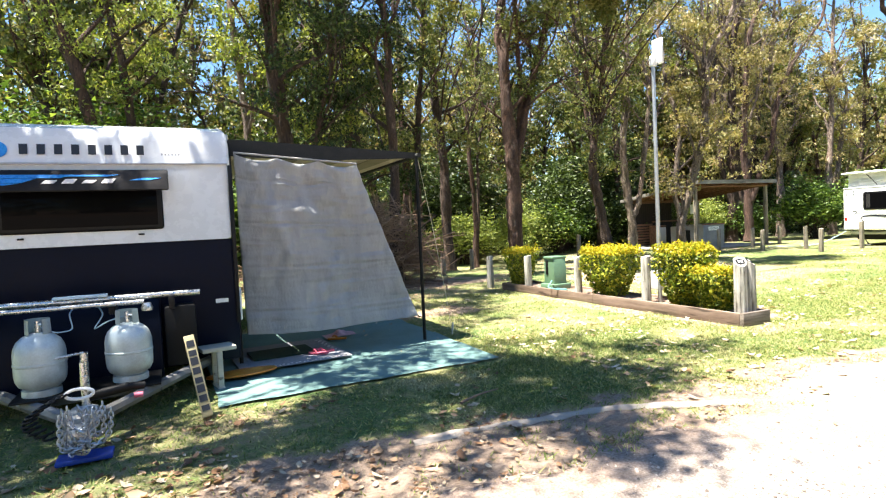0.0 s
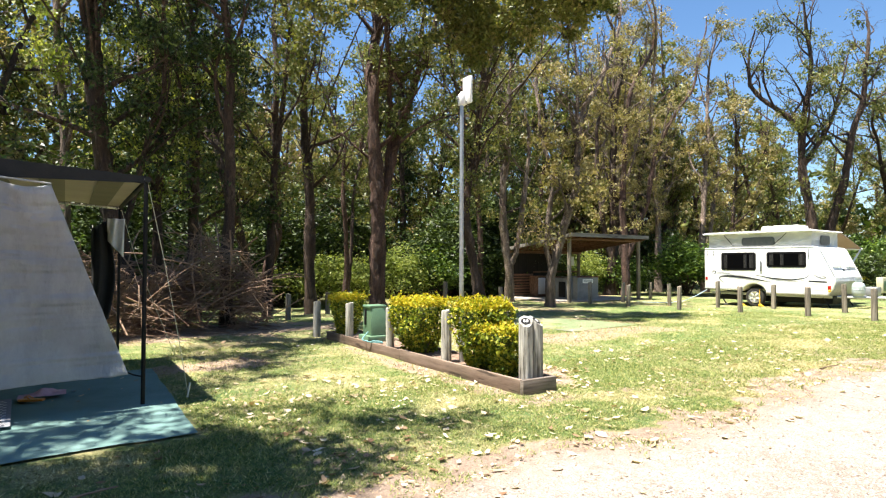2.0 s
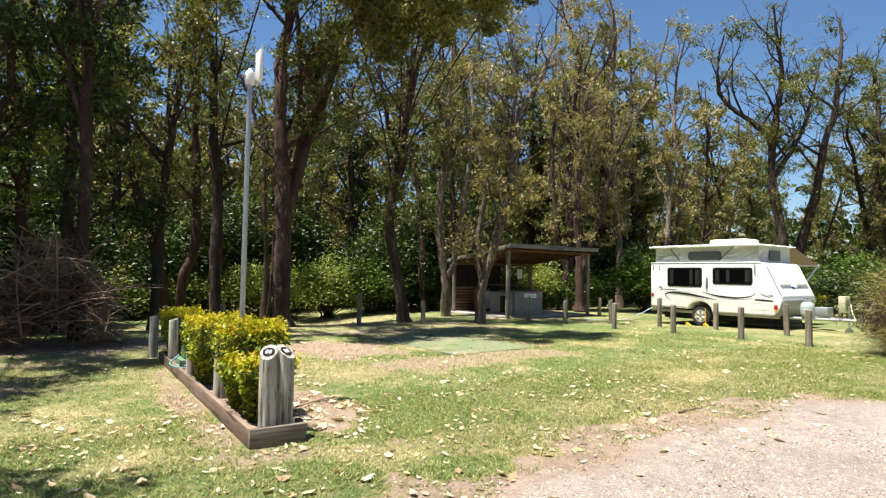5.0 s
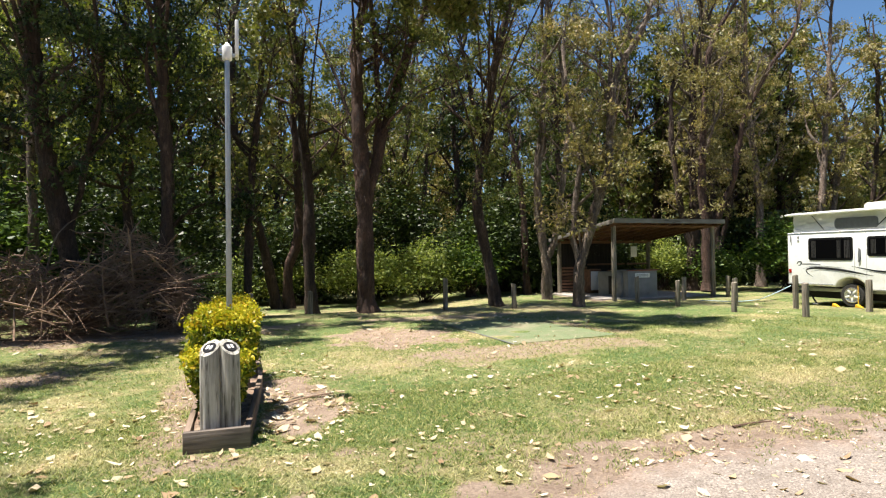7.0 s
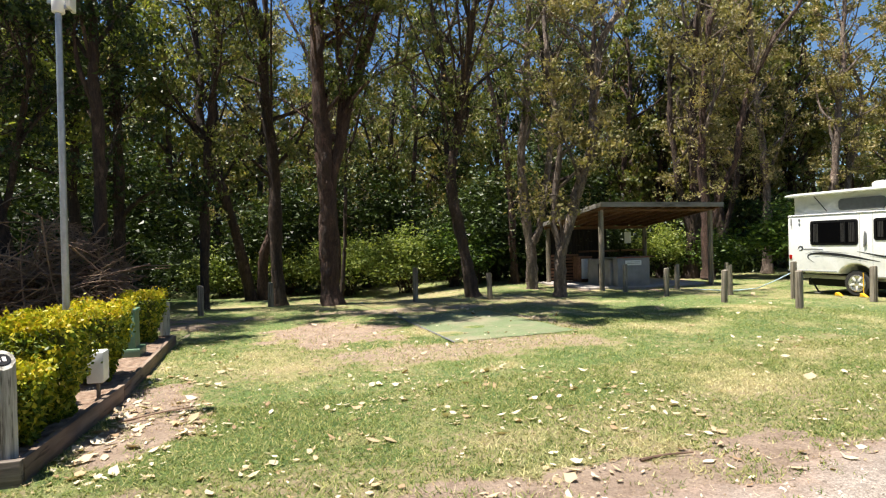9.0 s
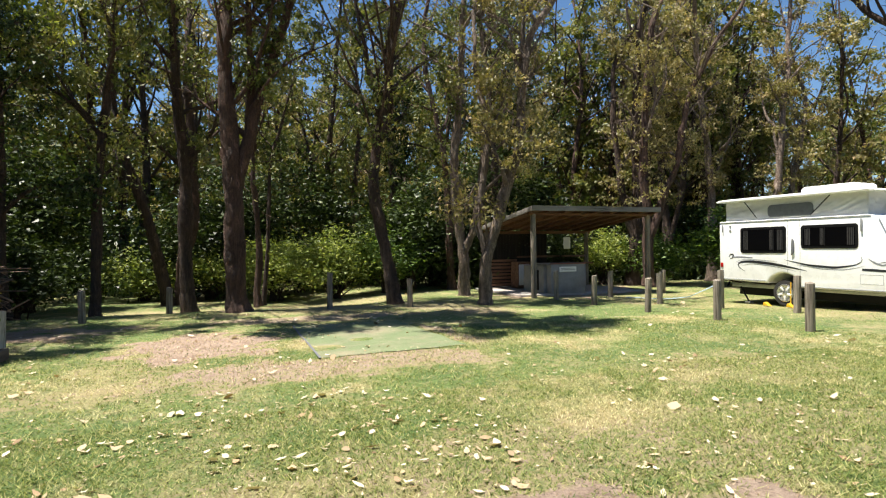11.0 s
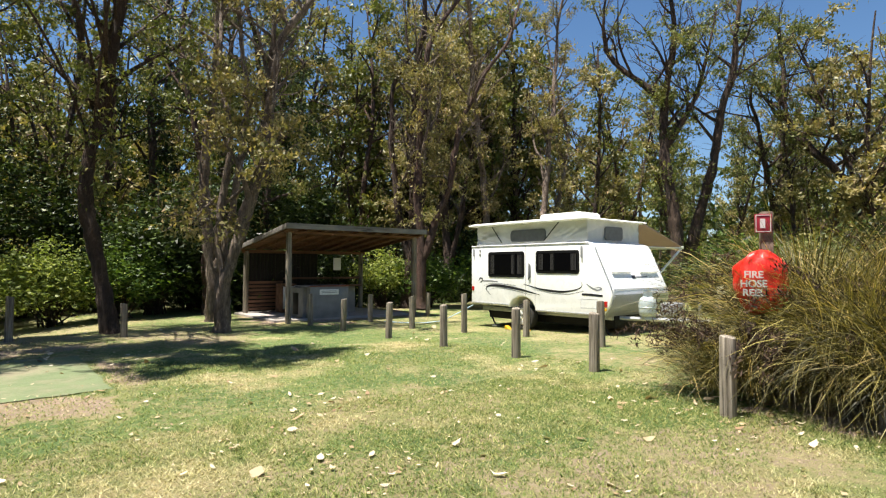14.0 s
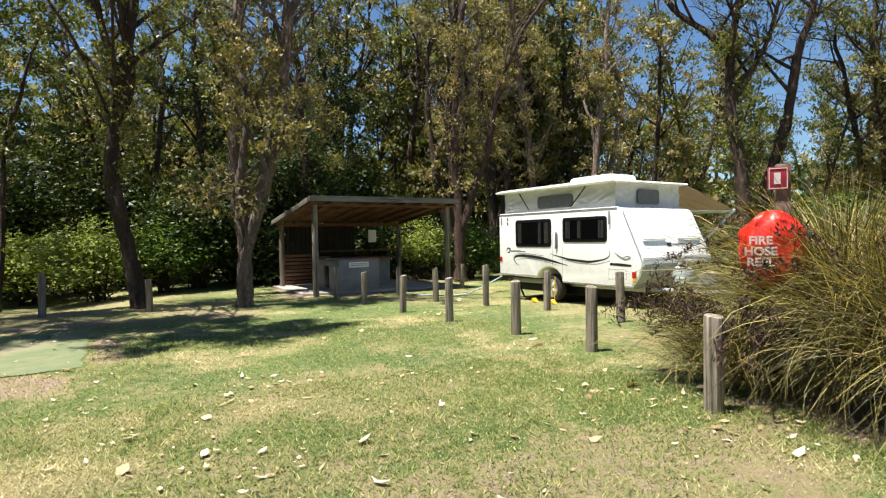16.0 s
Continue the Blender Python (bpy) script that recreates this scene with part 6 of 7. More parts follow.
ribbon("stripe", [(-0.78, 0.84), (-0.62, 0.93), (-0.52, 1.02), (-0.66, 1.085), (-1.0, 1.095), (-1.55, 1.05), (-2.0, 0.98), (-2.45, 0.9)], [0.002, 0.018, 0.03, 0.034, 0.034, 0.03, 0.018, 0.003], -0.0015, "ink", van, "curved black stripe")
ribbon("stripe", [(-0.72, 0.99), (-1.0, 1.04), (-1.5, 1.0), (-1.95, 0.93), (-2.2, 0.885)], [0.001, 0.007, 0.008, 0.006, 0.001], -0.0015, "grey_print", van, "curved grey stripe")
ribbon("stripe", [(-0.5, 1.07), (-0.7, 1.14), (-1.1, 1.145), (-1.7, 1.1)], [0.001, 0.006, 0.006, 0.001], -0.0015, "grey_print", van, "curved grey stripe")
ribbon("stripe", [(-1.9, 1.15), (-2.5, 1.03), (-3.1, 0.99), (-3.55, 1.06), (-3.72, 1.16), (-3.64, 1.24)], [0.003, 0.016, 0.026, 0.024, 0.014, 0.003], -0.0015, "ink", van, "curved black stripe")
ribbon("stripe", [(-2.2, 1.04), (-2.8, 0.955), (-3.3, 0.95), (-3.7, 1.04)], [0.001, 0.007, 0.007, 0.001], -0.0015, "grey_print", van, "curved grey stripe")
ribbon("emblem", [(-0.3, 1.2), (-0.36, 1.28), (-0.45, 1.26), (-0.42, 1.17), (-0.34, 1.16)], [0.006, 0.016, 0.02, 0.016, 0.005], -0.0015, "ink", van, "plain dark curl")
ribbon("emblem", [(-0.46, 1.2), (-0.7, 1.205), (-1.02, 1.19)], [0.016, 0.02, 0.012], -0.0015, "grey_print", van, "plain grey printed bar")
ribbon("emblem", [(-3.66, 0.965), (-3.9, 0.96), (-4.2, 0.945)], [0.022, 0.028, 0.02], -0.0015, "ink", van, "plain dark printed bar")
ribbon("emblem", [(-3.78, 1.2), (-3.92, 1.11), (-4.06, 1.06), (-4.2, 1.1), (-4.1, 1.14), (-3.98, 1.1)], [0.003, 0.018, 0.016, 0.014, 0.01, 0.002], -0.0015, "grey_print", van, "curved grey emblem shape")
part("tail_lamp", box(shape(), -0.016, -0.001, -0.13, -0.05, 0.93, 1.05, 0.006), "lamp_red", van, "red marker lamp")
part("tail_lamp", box(shape(), -0.016, -0.001, -4.32, -4.22, 0.7, 0.83, 0.006), "lamp_red", van, "red marker lamp")
part("tail_lamp", box(shape(), -0.016, -0.001, -4.31, -4.23, 0.62, 0.68, 0.006), "yellow", van, "amber marker lamp")
for z in (1.9, 2.01):
    ob = part("vent", lathe(shape(), [(0.03, 0), (0.032, 0.012), (0.012, 0.016)], seg=14), "silver_panel", van, "small round grey vent")
    ob.matrix_basis = pose(0, -0.36, z, 0, -90, 0)
part("grab_rail", box(shape(), -0.035, -0.001, -0.14, -0.11, 1.86, 2.06, 0.01), "silver_panel", van)
part("grab_rail", box(shape(), -0.035, -0.001, -3.68, -3.64, 1.78, 2.06, 0.01), "silver_panel", van)
part("handle", prism(shape(), [(-2.08, 1.26), (-2.14, 1.32), (-2.145, 1.6), (-2.1, 1.66), (-2.085, 1.5)], -0.035, -0.001, 0.004), "mesh_grey", van, "grey door handle")
part("trim", box(shape(), -0.012, -0.001, -3.86, 0.0, 2.105, 2.125, 0.004), "alu", van)
part("trim", box(shape(), -0.012, -0.001, -1.38, 0.0, 0.605, 0.63, 0.004), "silver_panel", van)
part("trim", box(shape(), -0.012, -0.001, -4.25, -2.3, 0.515, 0.54, 0.004), "silver_panel", van)
for y0, y1, z0, z1 in ((-1.98, -1.97, 0.85, 2.1), (-2.29, -2.28, 0.56, 2.1), (-4.08, -3.62, 0.858, 0.866), (-4.08, -3.62, 0.66, 0.668), (-3.628, -3.62, 0.668, 0.858), (-4.08, -4.072, 0.668, 0.858)):
    part("seam", box(shape(), -0.003, -0.0005, y0, y1, z0, z1), "seam_grey", van)
part("corner_trim", rod(shape(), (-0.004, -4.0, 2.05), (-0.004, -4.43, 1.12), 0.012), "silver_panel", van, "silver corner moulding")
# sloped front: shelf mouldings, emblem, grey lower panel
tilt = math.atan2(0.44, 0.94)


def front_piece(name, x0, x1, u0, u1, thick, material, label=""):
    m = Matrix.Translation((0, -4.445, 1.08)) @ Matrix.Rotation(-tilt, 4, "X")
    ob = part(name, box(shape(), x0, x1, -thick, -0.001, u0, u1, min(0.012, thick * 0.4)), material, van, label)
    ob.matrix_basis = m
    return ob


front_piece("front_moulding", 0.22, 0.95, 0.4, 0.425, 0.05, "white_plain")
front_piece("front_moulding", 1.35, 2.08, 0.4, 0.425, 0.05, "white_plain")
front_piece("front_seam", 0.05, 2.25, 0.0, 0.02, 0.012, "silver_panel")
front_piece("emblem", 0.95, 1.1, 0.26, 0.34, 0.004, "ink", "plain dark printed shape")
front_piece("emblem", 1.12, 1.6, 0.285, 0.32, 0.004, "grey_print", "plain grey printed bar")
part("front_panel", prism(shape(), [(-4.2, 0.52), (-4.385, 0.74), (-4.465, 0.98), (-4.49, 0.98), (-4.41, 0.73), (-4.22, 0.49)], 0.04, 2.26, 0.004), "silver_panel", van, "silver grey lower front panel")
wl = part("wheel", lathe(shape(), [(0.19, -0.1), (0.3, -0.1), (0.325, -0.07), (0.33, 0.0), (0.325, 0.07), (0.3, 0.1), (0.19, 0.1)], seg=28), "rubber", van, "black tyre")
wl.matrix_basis = pose(0.16, -1.85, 0.345, 0, 90, 0)
part("rim", lathe(shape(), [(0.215, -0.1), (0.21, -0.112), (0.19, -0.116), (0.17, -0.104), (0.08, -0.104), (0.06, -0.114), (0.02, -0.116)], seg=24), "alu", wl, "white five-spoke rim")
for k in range(5):
    a = k * 2 * math.pi / 5
    part("spoke", box(shape(), 0.06, 0.18, -0.025, 0.025, -0.116, -0.105, 0.004, turn=Matrix.Rotation(a, 4, "Z")), "white_plain", wl)
wl2 = part("wheel", lathe(shape(), [(0.05, -0.1), (0.3, -0.1), (0.33, 0.0), (0.3, 0.1), (0.05, 0.1)], seg=24), "rubber", van, "black tyre")
wl2.matrix_basis = pose(2.14, -1.85, 0.345, 0, 90, 0)
part("chassis", box(box(shape(), 0.35, 0.42, -4.2, -0.1, 0.4, 0.497, 0.004), 1.88, 1.95, -4.25, -0.1, 0.4, 0.497, 0.004), "steel", van)
# black box added to give the deep shade under the van
part("underfloor", box(shape(), 0.45, 1.9, -4.2, -0.25, 0.2, 0.499, 0.02), "black", van, "black box standing in for the shade under the floor")
part("axle", rod(shape(), (0.2, -1.85, 0.345), (2.1, -1.85, 0.345), 0.04), "black", van)
for x, y in ((0.2, -0.5), (2.1, -0.5), (0.2, -4.0), (2.1, -4.0)):
    part("corner_leg", rod(shape(), (x, y, 0.42), (x, y - 0.25, 0.04), 0.022), "black", van)
    part("foot_pad", box(shape(), x - 0.07, x + 0.07, y - 0.33, y - 0.17, 0.015, 0.045, 0.005), "steel", van)
part("drawbar", rod(rod(shape(), (0.5, -4.3, 0.45), (1.15, -6.0, 0.45), 0.045, seg=8), (1.8, -4.3, 0.45), (1.15, -6.0, 0.45), 0.045, seg=8), "steel", van)
part("jockey_wheel", rod(rod(shape(), (1.2, -5.75, 0.85), (1.2, -5.75, 0.16), 0.03), (1.16, -5.75, 0.12), (1.24, -5.75, 0.12), 0.1, seg=16), "steel", van)
part("tool_box", box(shape(), 1.3, 1.75, -5.15, -4.8, 0.5, 0.78, 0.02), "silver_panel", van, "checker plate tool box")


def gas_bottle(parent, x, y, z, s=1.0):
    g = part("gas_bottle", lathe(shape(), [(0.115 * s, 0), (0.12 * s, 0.005 * s), (0.118 * s, 0.045 * s), (0.1 * s, 0.05 * s), (0.135 * s, 0.075 * s), (0.152 * s, 0.11 * s), (0.157 * s, 0.15 * s), (0.157 * s, 0.212 * s), (0.161 * s, 0.216 * s), (0.161 * s, 0.228 * s), (0.157 * s, 0.232 * s), (0.157 * s, 0.29 * s), (0.15 * s, 0.335 * s), (0.132 * s, 0.375 * s), (0.1 * s, 0.405 * s), (0.06 * s, 0.425 * s), (0.03 * s, 0.43 * s)], seg=28), "gas", parent, "scuffed silver gas bottle")
    g.matrix_basis = pose(x, y, z)
    bm = shape()
    ring = []
    for zz, rr in ((0.425, 0.078), (0.525, 0.074)):
        ring.append([(rr * s * math.cos(a), rr * s * math.sin(a), zz * s) for a in np.linspace(-1.05, 4.15, 17)])
    va = [[bm.verts.new(p) for p in row] for row in ring]
    for i in range(16):
        bm.faces.new((va[0][i], va[0][i + 1], va[1][i + 1], va[1][i]))
    bmesh.ops.solidify(bm, geom=list(bm.faces), thickness=0.006)
    part("collar", bm, "gas", g)
    part("valve", rod(rod(shape(), (0, 0, 0.43 * s), (0, 0, 0.51 * s), 0.02), (0, 0, 0.48 * s), (0.05, -0.03, 0.48 * s), 0.014), "alu", g)
    return g


gas_bottle(van, 0.72, -4.84, 0.44, 1.2)
# awning on the far side
part("awning", prism(shape(), [(2.36, 2.62), (4.22, 2.12), (4.23, 2.135), (2.37, 2.66)], -3.8, -0.4, 0.0, "y"), "awning_brown", van, "faded brown awning sheet rolled out")
part("awning_rail", box(shape(), 4.18, 4.28, -3.82, -0.38, 2.07, 2.15, 0.015), "white_plain", van)
for y in (-3.77, -0.45):
    part("awning_arm", rod(shape(), (4.22, y, 2.08), (2.32, y, 0.95), 0.032, seg=8), "white_plain", van)
    part("awning_arm", rod(shape(), (4.22, y, 2.1), (2.34, y, 2.08), 0.018, seg=8), "white_plain", van)
for x, y in ((22.78, 11.42), (22.78, 10.78)):
    t = thing("wheel_chock", (x, y, float(rise(x, y))), "yellow plastic wheel chock by the caravan's wheel", "wheel chock", "wheel chocks")
    part("wedge", prism(shape(), [(-0.09, 0), (0.09, 0), (0.07, 0.085), (0.04, 0.09)], -0.05, 0.05, 0.006), "yellow", t)
part("safety_chain", rod(shape(), (0.0, -2.05, 0.62), (-0.08, -2.1, 0.05), 0.012), "yellow", van, "yellow strap")

# power pedestal behind the caravan's drawbar
t = thing("power_pedestal", (30.5, 9.9, 0.0), "cream power pedestal on two dark legs", "power pedestal")
part("cabinet", box(shape(), -0.22, 0.22, -0.12, 0.12, 0.35, 1.0, 0.02), "cream", t)
part("door", box(shape(), -0.12, 0.12, -0.132, -0.121, 0.45, 0.85, 0.006), "box_green", t)
for x in (-0.2, 0.2):
    part("leg", rod(shape(), (x, 0, 0), (x, 0, 0.36), 0.03), "black", t)
hedge(31.5, 11.2, [(-0.5, 0.5, -0.4, 0.4, 0.1, 0.85)], 500, 87, "yellow-topped clipped shrub beside the far site")

# ---- tussock grass, fire hose reel ----
q = np.random.default_rng(95)


def tussock(x, y, n, ln, wid, seed, label, plumes=14, lean=(0.0, 0.0), drop=2.6, tall=1.0):
    """Saw sedge: long arching blades, and stalks that end in drooping dark plumes."""
    q = np.random.default_rng(seed)
    t = thing("tussock", (x, y, float(rise(x, y)) - 0.02), label, "tussock grass", "tussock grasses at the lawn's end")
    cl = Cloud()
    for k in range(n):
        a = q.uniform(0, 2 * np.pi)
        d0 = np.array([np.cos(a), np.sin(a)]) + np.array(lean)
        d0 /= np.linalg.norm(d0)
        foot = np.array([np.cos(a), np.sin(a)]) * abs(q.normal(0, 0.22))
        L = ln * q.uniform(0.45, 1.2)
        s = np.linspace(0, 1, 7)
        el = q.uniform(0.8, 1.5) - s ** q.uniform(1.2, 2.4) * q.uniform(0.4, drop)
        dx, dz = np.cumsum(np.cos(el)) * L / 7, np.cumsum(np.sin(el)) * L / 7
        sw = q.normal(0, 0.34) * s ** 2 + 0.04 * np.sin(s * q.uniform(2, 7) + k)
        p = np.stack([foot[0] + d0[0] * dx - d0[1] * sw, foot[1] + d0[1] * dx + d0[0] * sw, np.maximum(dz, 0.02 + 0.03 * s)], -1)
        side = np.array([-d0[1], d0[0], q.normal(0, 0.5)])
        w = wid * q.uniform(0.5, 1.3) * np.array([0.9, 1, 1, 0.9, 0.75, 0.5, 0.1])[:, None] * side[None] / 2
        v = np.stack([p - w, p + w], 1).reshape(-1, 3)
        i = np.arange(6)
        cl.add(v, np.stack([2 * i, 2 * i + 1, 2 * i + 3, 2 * i + 2], -1))
    tagged(part("blade_mass", cl.mesh("blade_mass"), "tussock", t, "long arching green and straw blades", angle=0), kind="stuff")
    st, heads = Cloud(), []
    for k in range(plumes):
        a = q.uniform(0, 2 * np.pi)
        d0 = np.array([np.cos(a), np.sin(a)]) + 1.6 * np.array(lean)
        d0 /= np.linalg.norm(d0)
        L, s = ln * tall * q.uniform(0.8, 1.25), np.linspace(0, 1, 14)
        el = q.uniform(1.0, 1.45) - s ** 1.7 * q.uniform(1.2, 2.2)
        p = np.stack([d0[0] * np.cumsum(np.cos(el)) * L / 14, d0[1] * np.cumsum(np.cos(el)) * L / 14, np.maximum(np.cumsum(np.sin(el)) * L / 14, 0.05)], -1)
        st.tube(p, np.linspace(0.007, 0.003, 14), 4)
        for j in range(7, 14):
            heads.append(p[j] + q.normal(0, 0.03, (20, 3)))
    tagged(part("stalk_mass", st.mesh("stalk_mass"), "bark_red", t, "thin dark brown flowering stems", angle=0), kind="stuff")
    pl = Cloud()
    pl.add(*leaf_arrays(np.concatenate(heads), 0.07, 0.014, q, 1.3))
    tagged(part("seed_head_mass", pl.mesh("seed_head_mass"), "plume", t, "drooping dark brown seed plumes", angle=0), kind="stuff")


tussock(19.95, 3.15, 5200, 1.75, 0.0075, 96, "large arching saw sedge with brown seed plumes", 16, (-0.1, 0.0))
tussock(20.85, 3.95, 4600, 2.15, 0.008, 97, "tall overgrown saw sedge behind the hose reel", 22, (-0.1, 0.05), 2.0)
tussock(19.5, 4.2, 2600, 1.1, 0.006, 98, "drooping dry saw sedge with dark plumes", 34, (-0.42, -0.04), tall=1.25)
tussock(19.6, 2.35, 4000, 1.6, 0.0075, 99, "straw-tipped saw sedge at the lawn's edge", 8, (-0.15, 0.0))
tussock(21.4, 2.9, 3400, 2.2, 0.009, 100, "tall straw-tipped saw sedge", 14, (0.0, 0.0), 2.0)

t = thing("fire_hose_reel", (19.66, 4.02, 0.05), "fire hose reel under a round red vinyl cover", "fire hose reel", rz=-56)
part("post", box(shape(), 0.05, 0.18, 0.14, 0.27, 0.0, 2.17, 0.01), "sleeper", t, "square timber post")
bm = shape()
bmesh.ops.create_uvsphere(bm, u_segments=44, v_segments=30, radius=1)
for v in bm.verts:
    x, y, z = v.co
    a = math.atan2(z, x)
    hexa = 1.0 / max(math.cos((a + 0.5) % (math.pi / 3) - math.pi / 6), 0.5)
    edge = math.hypot(x, z)
    k = (0.9 * (hexa * 0.3 + 0.74)) * (1 + 0.14 * noise.noise(Vector((x * 1.7 + 3, y * 2, z * 1.7)))) / max(edge, 0.35) ** 0.55
    crease = 0.07 * abs(noise.noise(Vector((x * 2.6 + 4, y, z * 2.0)))) + 0.02 * abs(math.sin(a * 4 + 1.0)) * edge ** 2
    v.co = Vector((x * 0.315 * k, (y * 0.15 if y < 0 else y * 0.12) - 0.08 + crease, 1.36 + z * (0.36 if z > -0.6 else 0.39) * k))
part("cover", bm, "red", t, "crumpled red vinyl cover")
for i, w in enumerate(("FIRE", "HOSE", "REEL")):
    fc = bpy.data.curves.new("lettering", "FONT")
    fc.body, fc.size, fc.extrude, fc.align_x, fc.offset = w, 0.108, 0.002, "CENTER", 0.003
    dg = new("lettering", fc)
    bpy.context.view_layer.update()
    lm = bpy.data.meshes.new_from_object(dg)
    bpy.data.objects.remove(dg)
    lt = part("lettering", lm, "sign_white", t, "white capital letters", angle=0)
    lt.matrix_basis = pose(-0.1, -0.242, 1.4 - 0.1 * i, 90, 0, 0)
sgn = part("sign", box(shape(), -0.02, 0.16, 0.12, 0.132, 1.92, 2.14, 0.003), "red_sign", t, "red sign with a white border")
for x0, x1, z0, z1 in ((-0.01, -0.002, 1.93, 2.13), (0.142, 0.15, 1.93, 2.13), (-0.002, 0.142, 1.93, 1.938), (-0.002, 0.142, 2.122, 2.13), (0.035, 0.09, 1.975, 2.085)):
    part("marking", box(shape(), x0, x1, 0.115, 0.1185, z0, z1), "sign_white", sgn, "white sign marking")

# ---- navy and white caravan with awning ----
nv = thing("touring_caravan", (-0.62, 6.2, 0.0), "white and navy touring caravan parked on the grass", "caravan")
W = 1.24
part("upper_panel", prism(shape(), [(0.0, 1.462), (0.02, 2.15), (0.07, 2.42), (0.17, 2.56), (0.4, 2.63), (6.2, 2.65), (6.2, 1.462)], -W, W, 0.075), "shell_white", nv, angle=30)
part("lower_panel", prism(shape(), [(0.02, 1.458), (0.0, 0.5), (0.08, 0.22), (2.9, 0.3), (3.05, 0.75), (3.9, 0.75), (4.05, 0.4), (6.2, 0.45), (6.2, 1.458)], -W + 0.004, W - 0.004, 0.02), "navy", nv, "navy blue lower panel")
part("corner_trim", box(shape(), W - 0.03, W + 0.008, -0.012, 0.025, 0.6, 2.2, 0.006), "black", nv)
part("corner_trim", box(shape(), -W - 0.008, -W + 0.03, -0.012, 0.025, 0.6, 2.2, 0.006), "black", nv)
part("seam", box(shape(), -W + 0.02, W - 0.03, -0.002, 0.06, 2.205, 2.222, 0.003), "silver_panel", nv)
w = part("window", box(shape(), -0.72, 0.6, -0.022, 0.02, 1.585, 2.03, 0.03, 3), "black", nv, "black-framed dark front window")
part("pane", box(shape(), -0.67, 0.55, -0.03, -0.0225, 1.63, 1.99, 0.004), "glass", w)
hood = part("window_hood", prism(shape(), [(0.03, 2.15), (-0.06, 2.15), (-0.14, 2.1), (-0.2, 2.0), (-0.215, 1.955), (-0.2, 1.945), (-0.185, 1.985), (-0.12, 2.075), (0.02, 2.1)], -0.76, 0.66, 0.012), "plate_black", nv, "black stone guard hood with blue print")
m_h = Matrix.Translation((0, -0.171, 2.05)) @ Matrix.Rotation(math.radians(-31), 4, "X")


def flash(x0, x1, z0, z1, slant, material, label):
    """A slanted printed shape lying on the hood."""
    b = part("print", prism(shape(), [(x0, z0), (x1 - slant, z0), (x1, z1), (x0 + slant, z1)], -0.004, 0.001, 0.0, "y"), material, hood, label)
    b.matrix_basis = m_h


for x0, x1, z0, z1 in ((-0.74, -0.1, 0.02, 0.055), (-0.74, -0.38, -0.03, 0.015), (-0.3, 0.26, 0.034, 0.052), (-0.74, -0.5, -0.055, -0.036), (0.34, 0.6, -0.01, 0.012)):
    flash(x0, x1, z0, z1, 0.1, "sky_blue", "bright blue printed flash")
for k in range(4):
    flash(-0.34 + k * 0.15, -0.22 + k * 0.15, -0.04, -0.005 + 0.012 * (k % 2), 0.03, "sign_white", "plain white bar")


def name_bars(parent, x0, dx, n, y, z, h, material, tiltx=0.0):
    for k in range(n):
        b = part("emblem", box(shape(), -dx * 0.24, dx * 0.24, -0.004, 0.0, 0, h, 0.0), material, parent, "plain dark printed bar")
        b.matrix_basis = pose(x0 + k * dx, y, z, tiltx, 0, 0)


name_bars(nv, -0.49, 0.132, 8, 0.036, 2.3, 0.095, "ink", -11)
name_bars(nv, 0.62, 0.03, 6, 0.05, 2.3, 0.02, "grey_print", -16)
disc = lathe(shape(), [(0.075, 0), (0.075, 0.004)], seg=20)
b = part("emblem", disc, "sky_blue", nv, "plain blue disc")
b.matrix_basis = pose(-0.68, 0.05, 2.34, 74, 0, 0)
for x in (-0.55, 0.4):
    part("clip", box(shape(), x - 0.025, x + 0.025, -0.02, 0.0, 1.535, 1.552, 0.004), "black", nv)
part("label_plate", box(shape(), 1.02, 1.14, -0.008, 0.0, 0.82, 0.86), "white_plain", nv, "small white plate")
part("side_lamp", box(shape(), W + 0.001, W + 0.03, 0.02, 0.07, 0.62, 0.95, 0.006), "white_plain", nv, "white marker strip")
part("roof_edge", box(shape(), W - 0.01, W + 0.02, 0.3, 6.1, 2.5, 2.56, 0.008), "silver_panel", nv)
# front boot with checker plate, rail and bars
part("front_boot", prism(shape(), [(-0.003, 0.95), (-0.003, 0.2), (-0.25, 0.2), (-0.3, 0.7), (-0.2, 0.93)], -W + 0.12, 0.52, 0.02), "navy", nv, "dark checker plate front boot")
part("bar", rod(shape(), (-1.1, -0.42, 1.0), (0.86, -0.42, 0.985), 0.026), "alu", nv, "bright aluminium bar")
part("bar", rod(shape(), (-1.1, -0.52, 0.96), (0.4, -0.52, 0.95), 0.02), "alu", nv, "bright aluminium bar")
part("bar", box(shape(), -0.28, 0.12, -0.47, -0.40, 1.015, 1.04, 0.004), "hose", nv, "pale blue panel")
for x in (-0.75, 0.15, 0.62):
    part("bracket", box(shape(), x - 0.025, x + 0.025, -0.5, -0.2, 0.86, 0.98, 0.008), "black", nv)
for x in (-0.95, 0.42):
    part("lamp", lathe(shape(), [(0.045, 0), (0.05, 0.03), (0.03, 0.07)], (x, -0.44, 0.86), 14), "alu", nv, "small bright lamp")
part("battery_case", box(shape(), 0.55, 0.82, -0.3, -0.05, 0.3, 0.86, 0.02), "black", nv, "black plastic case")
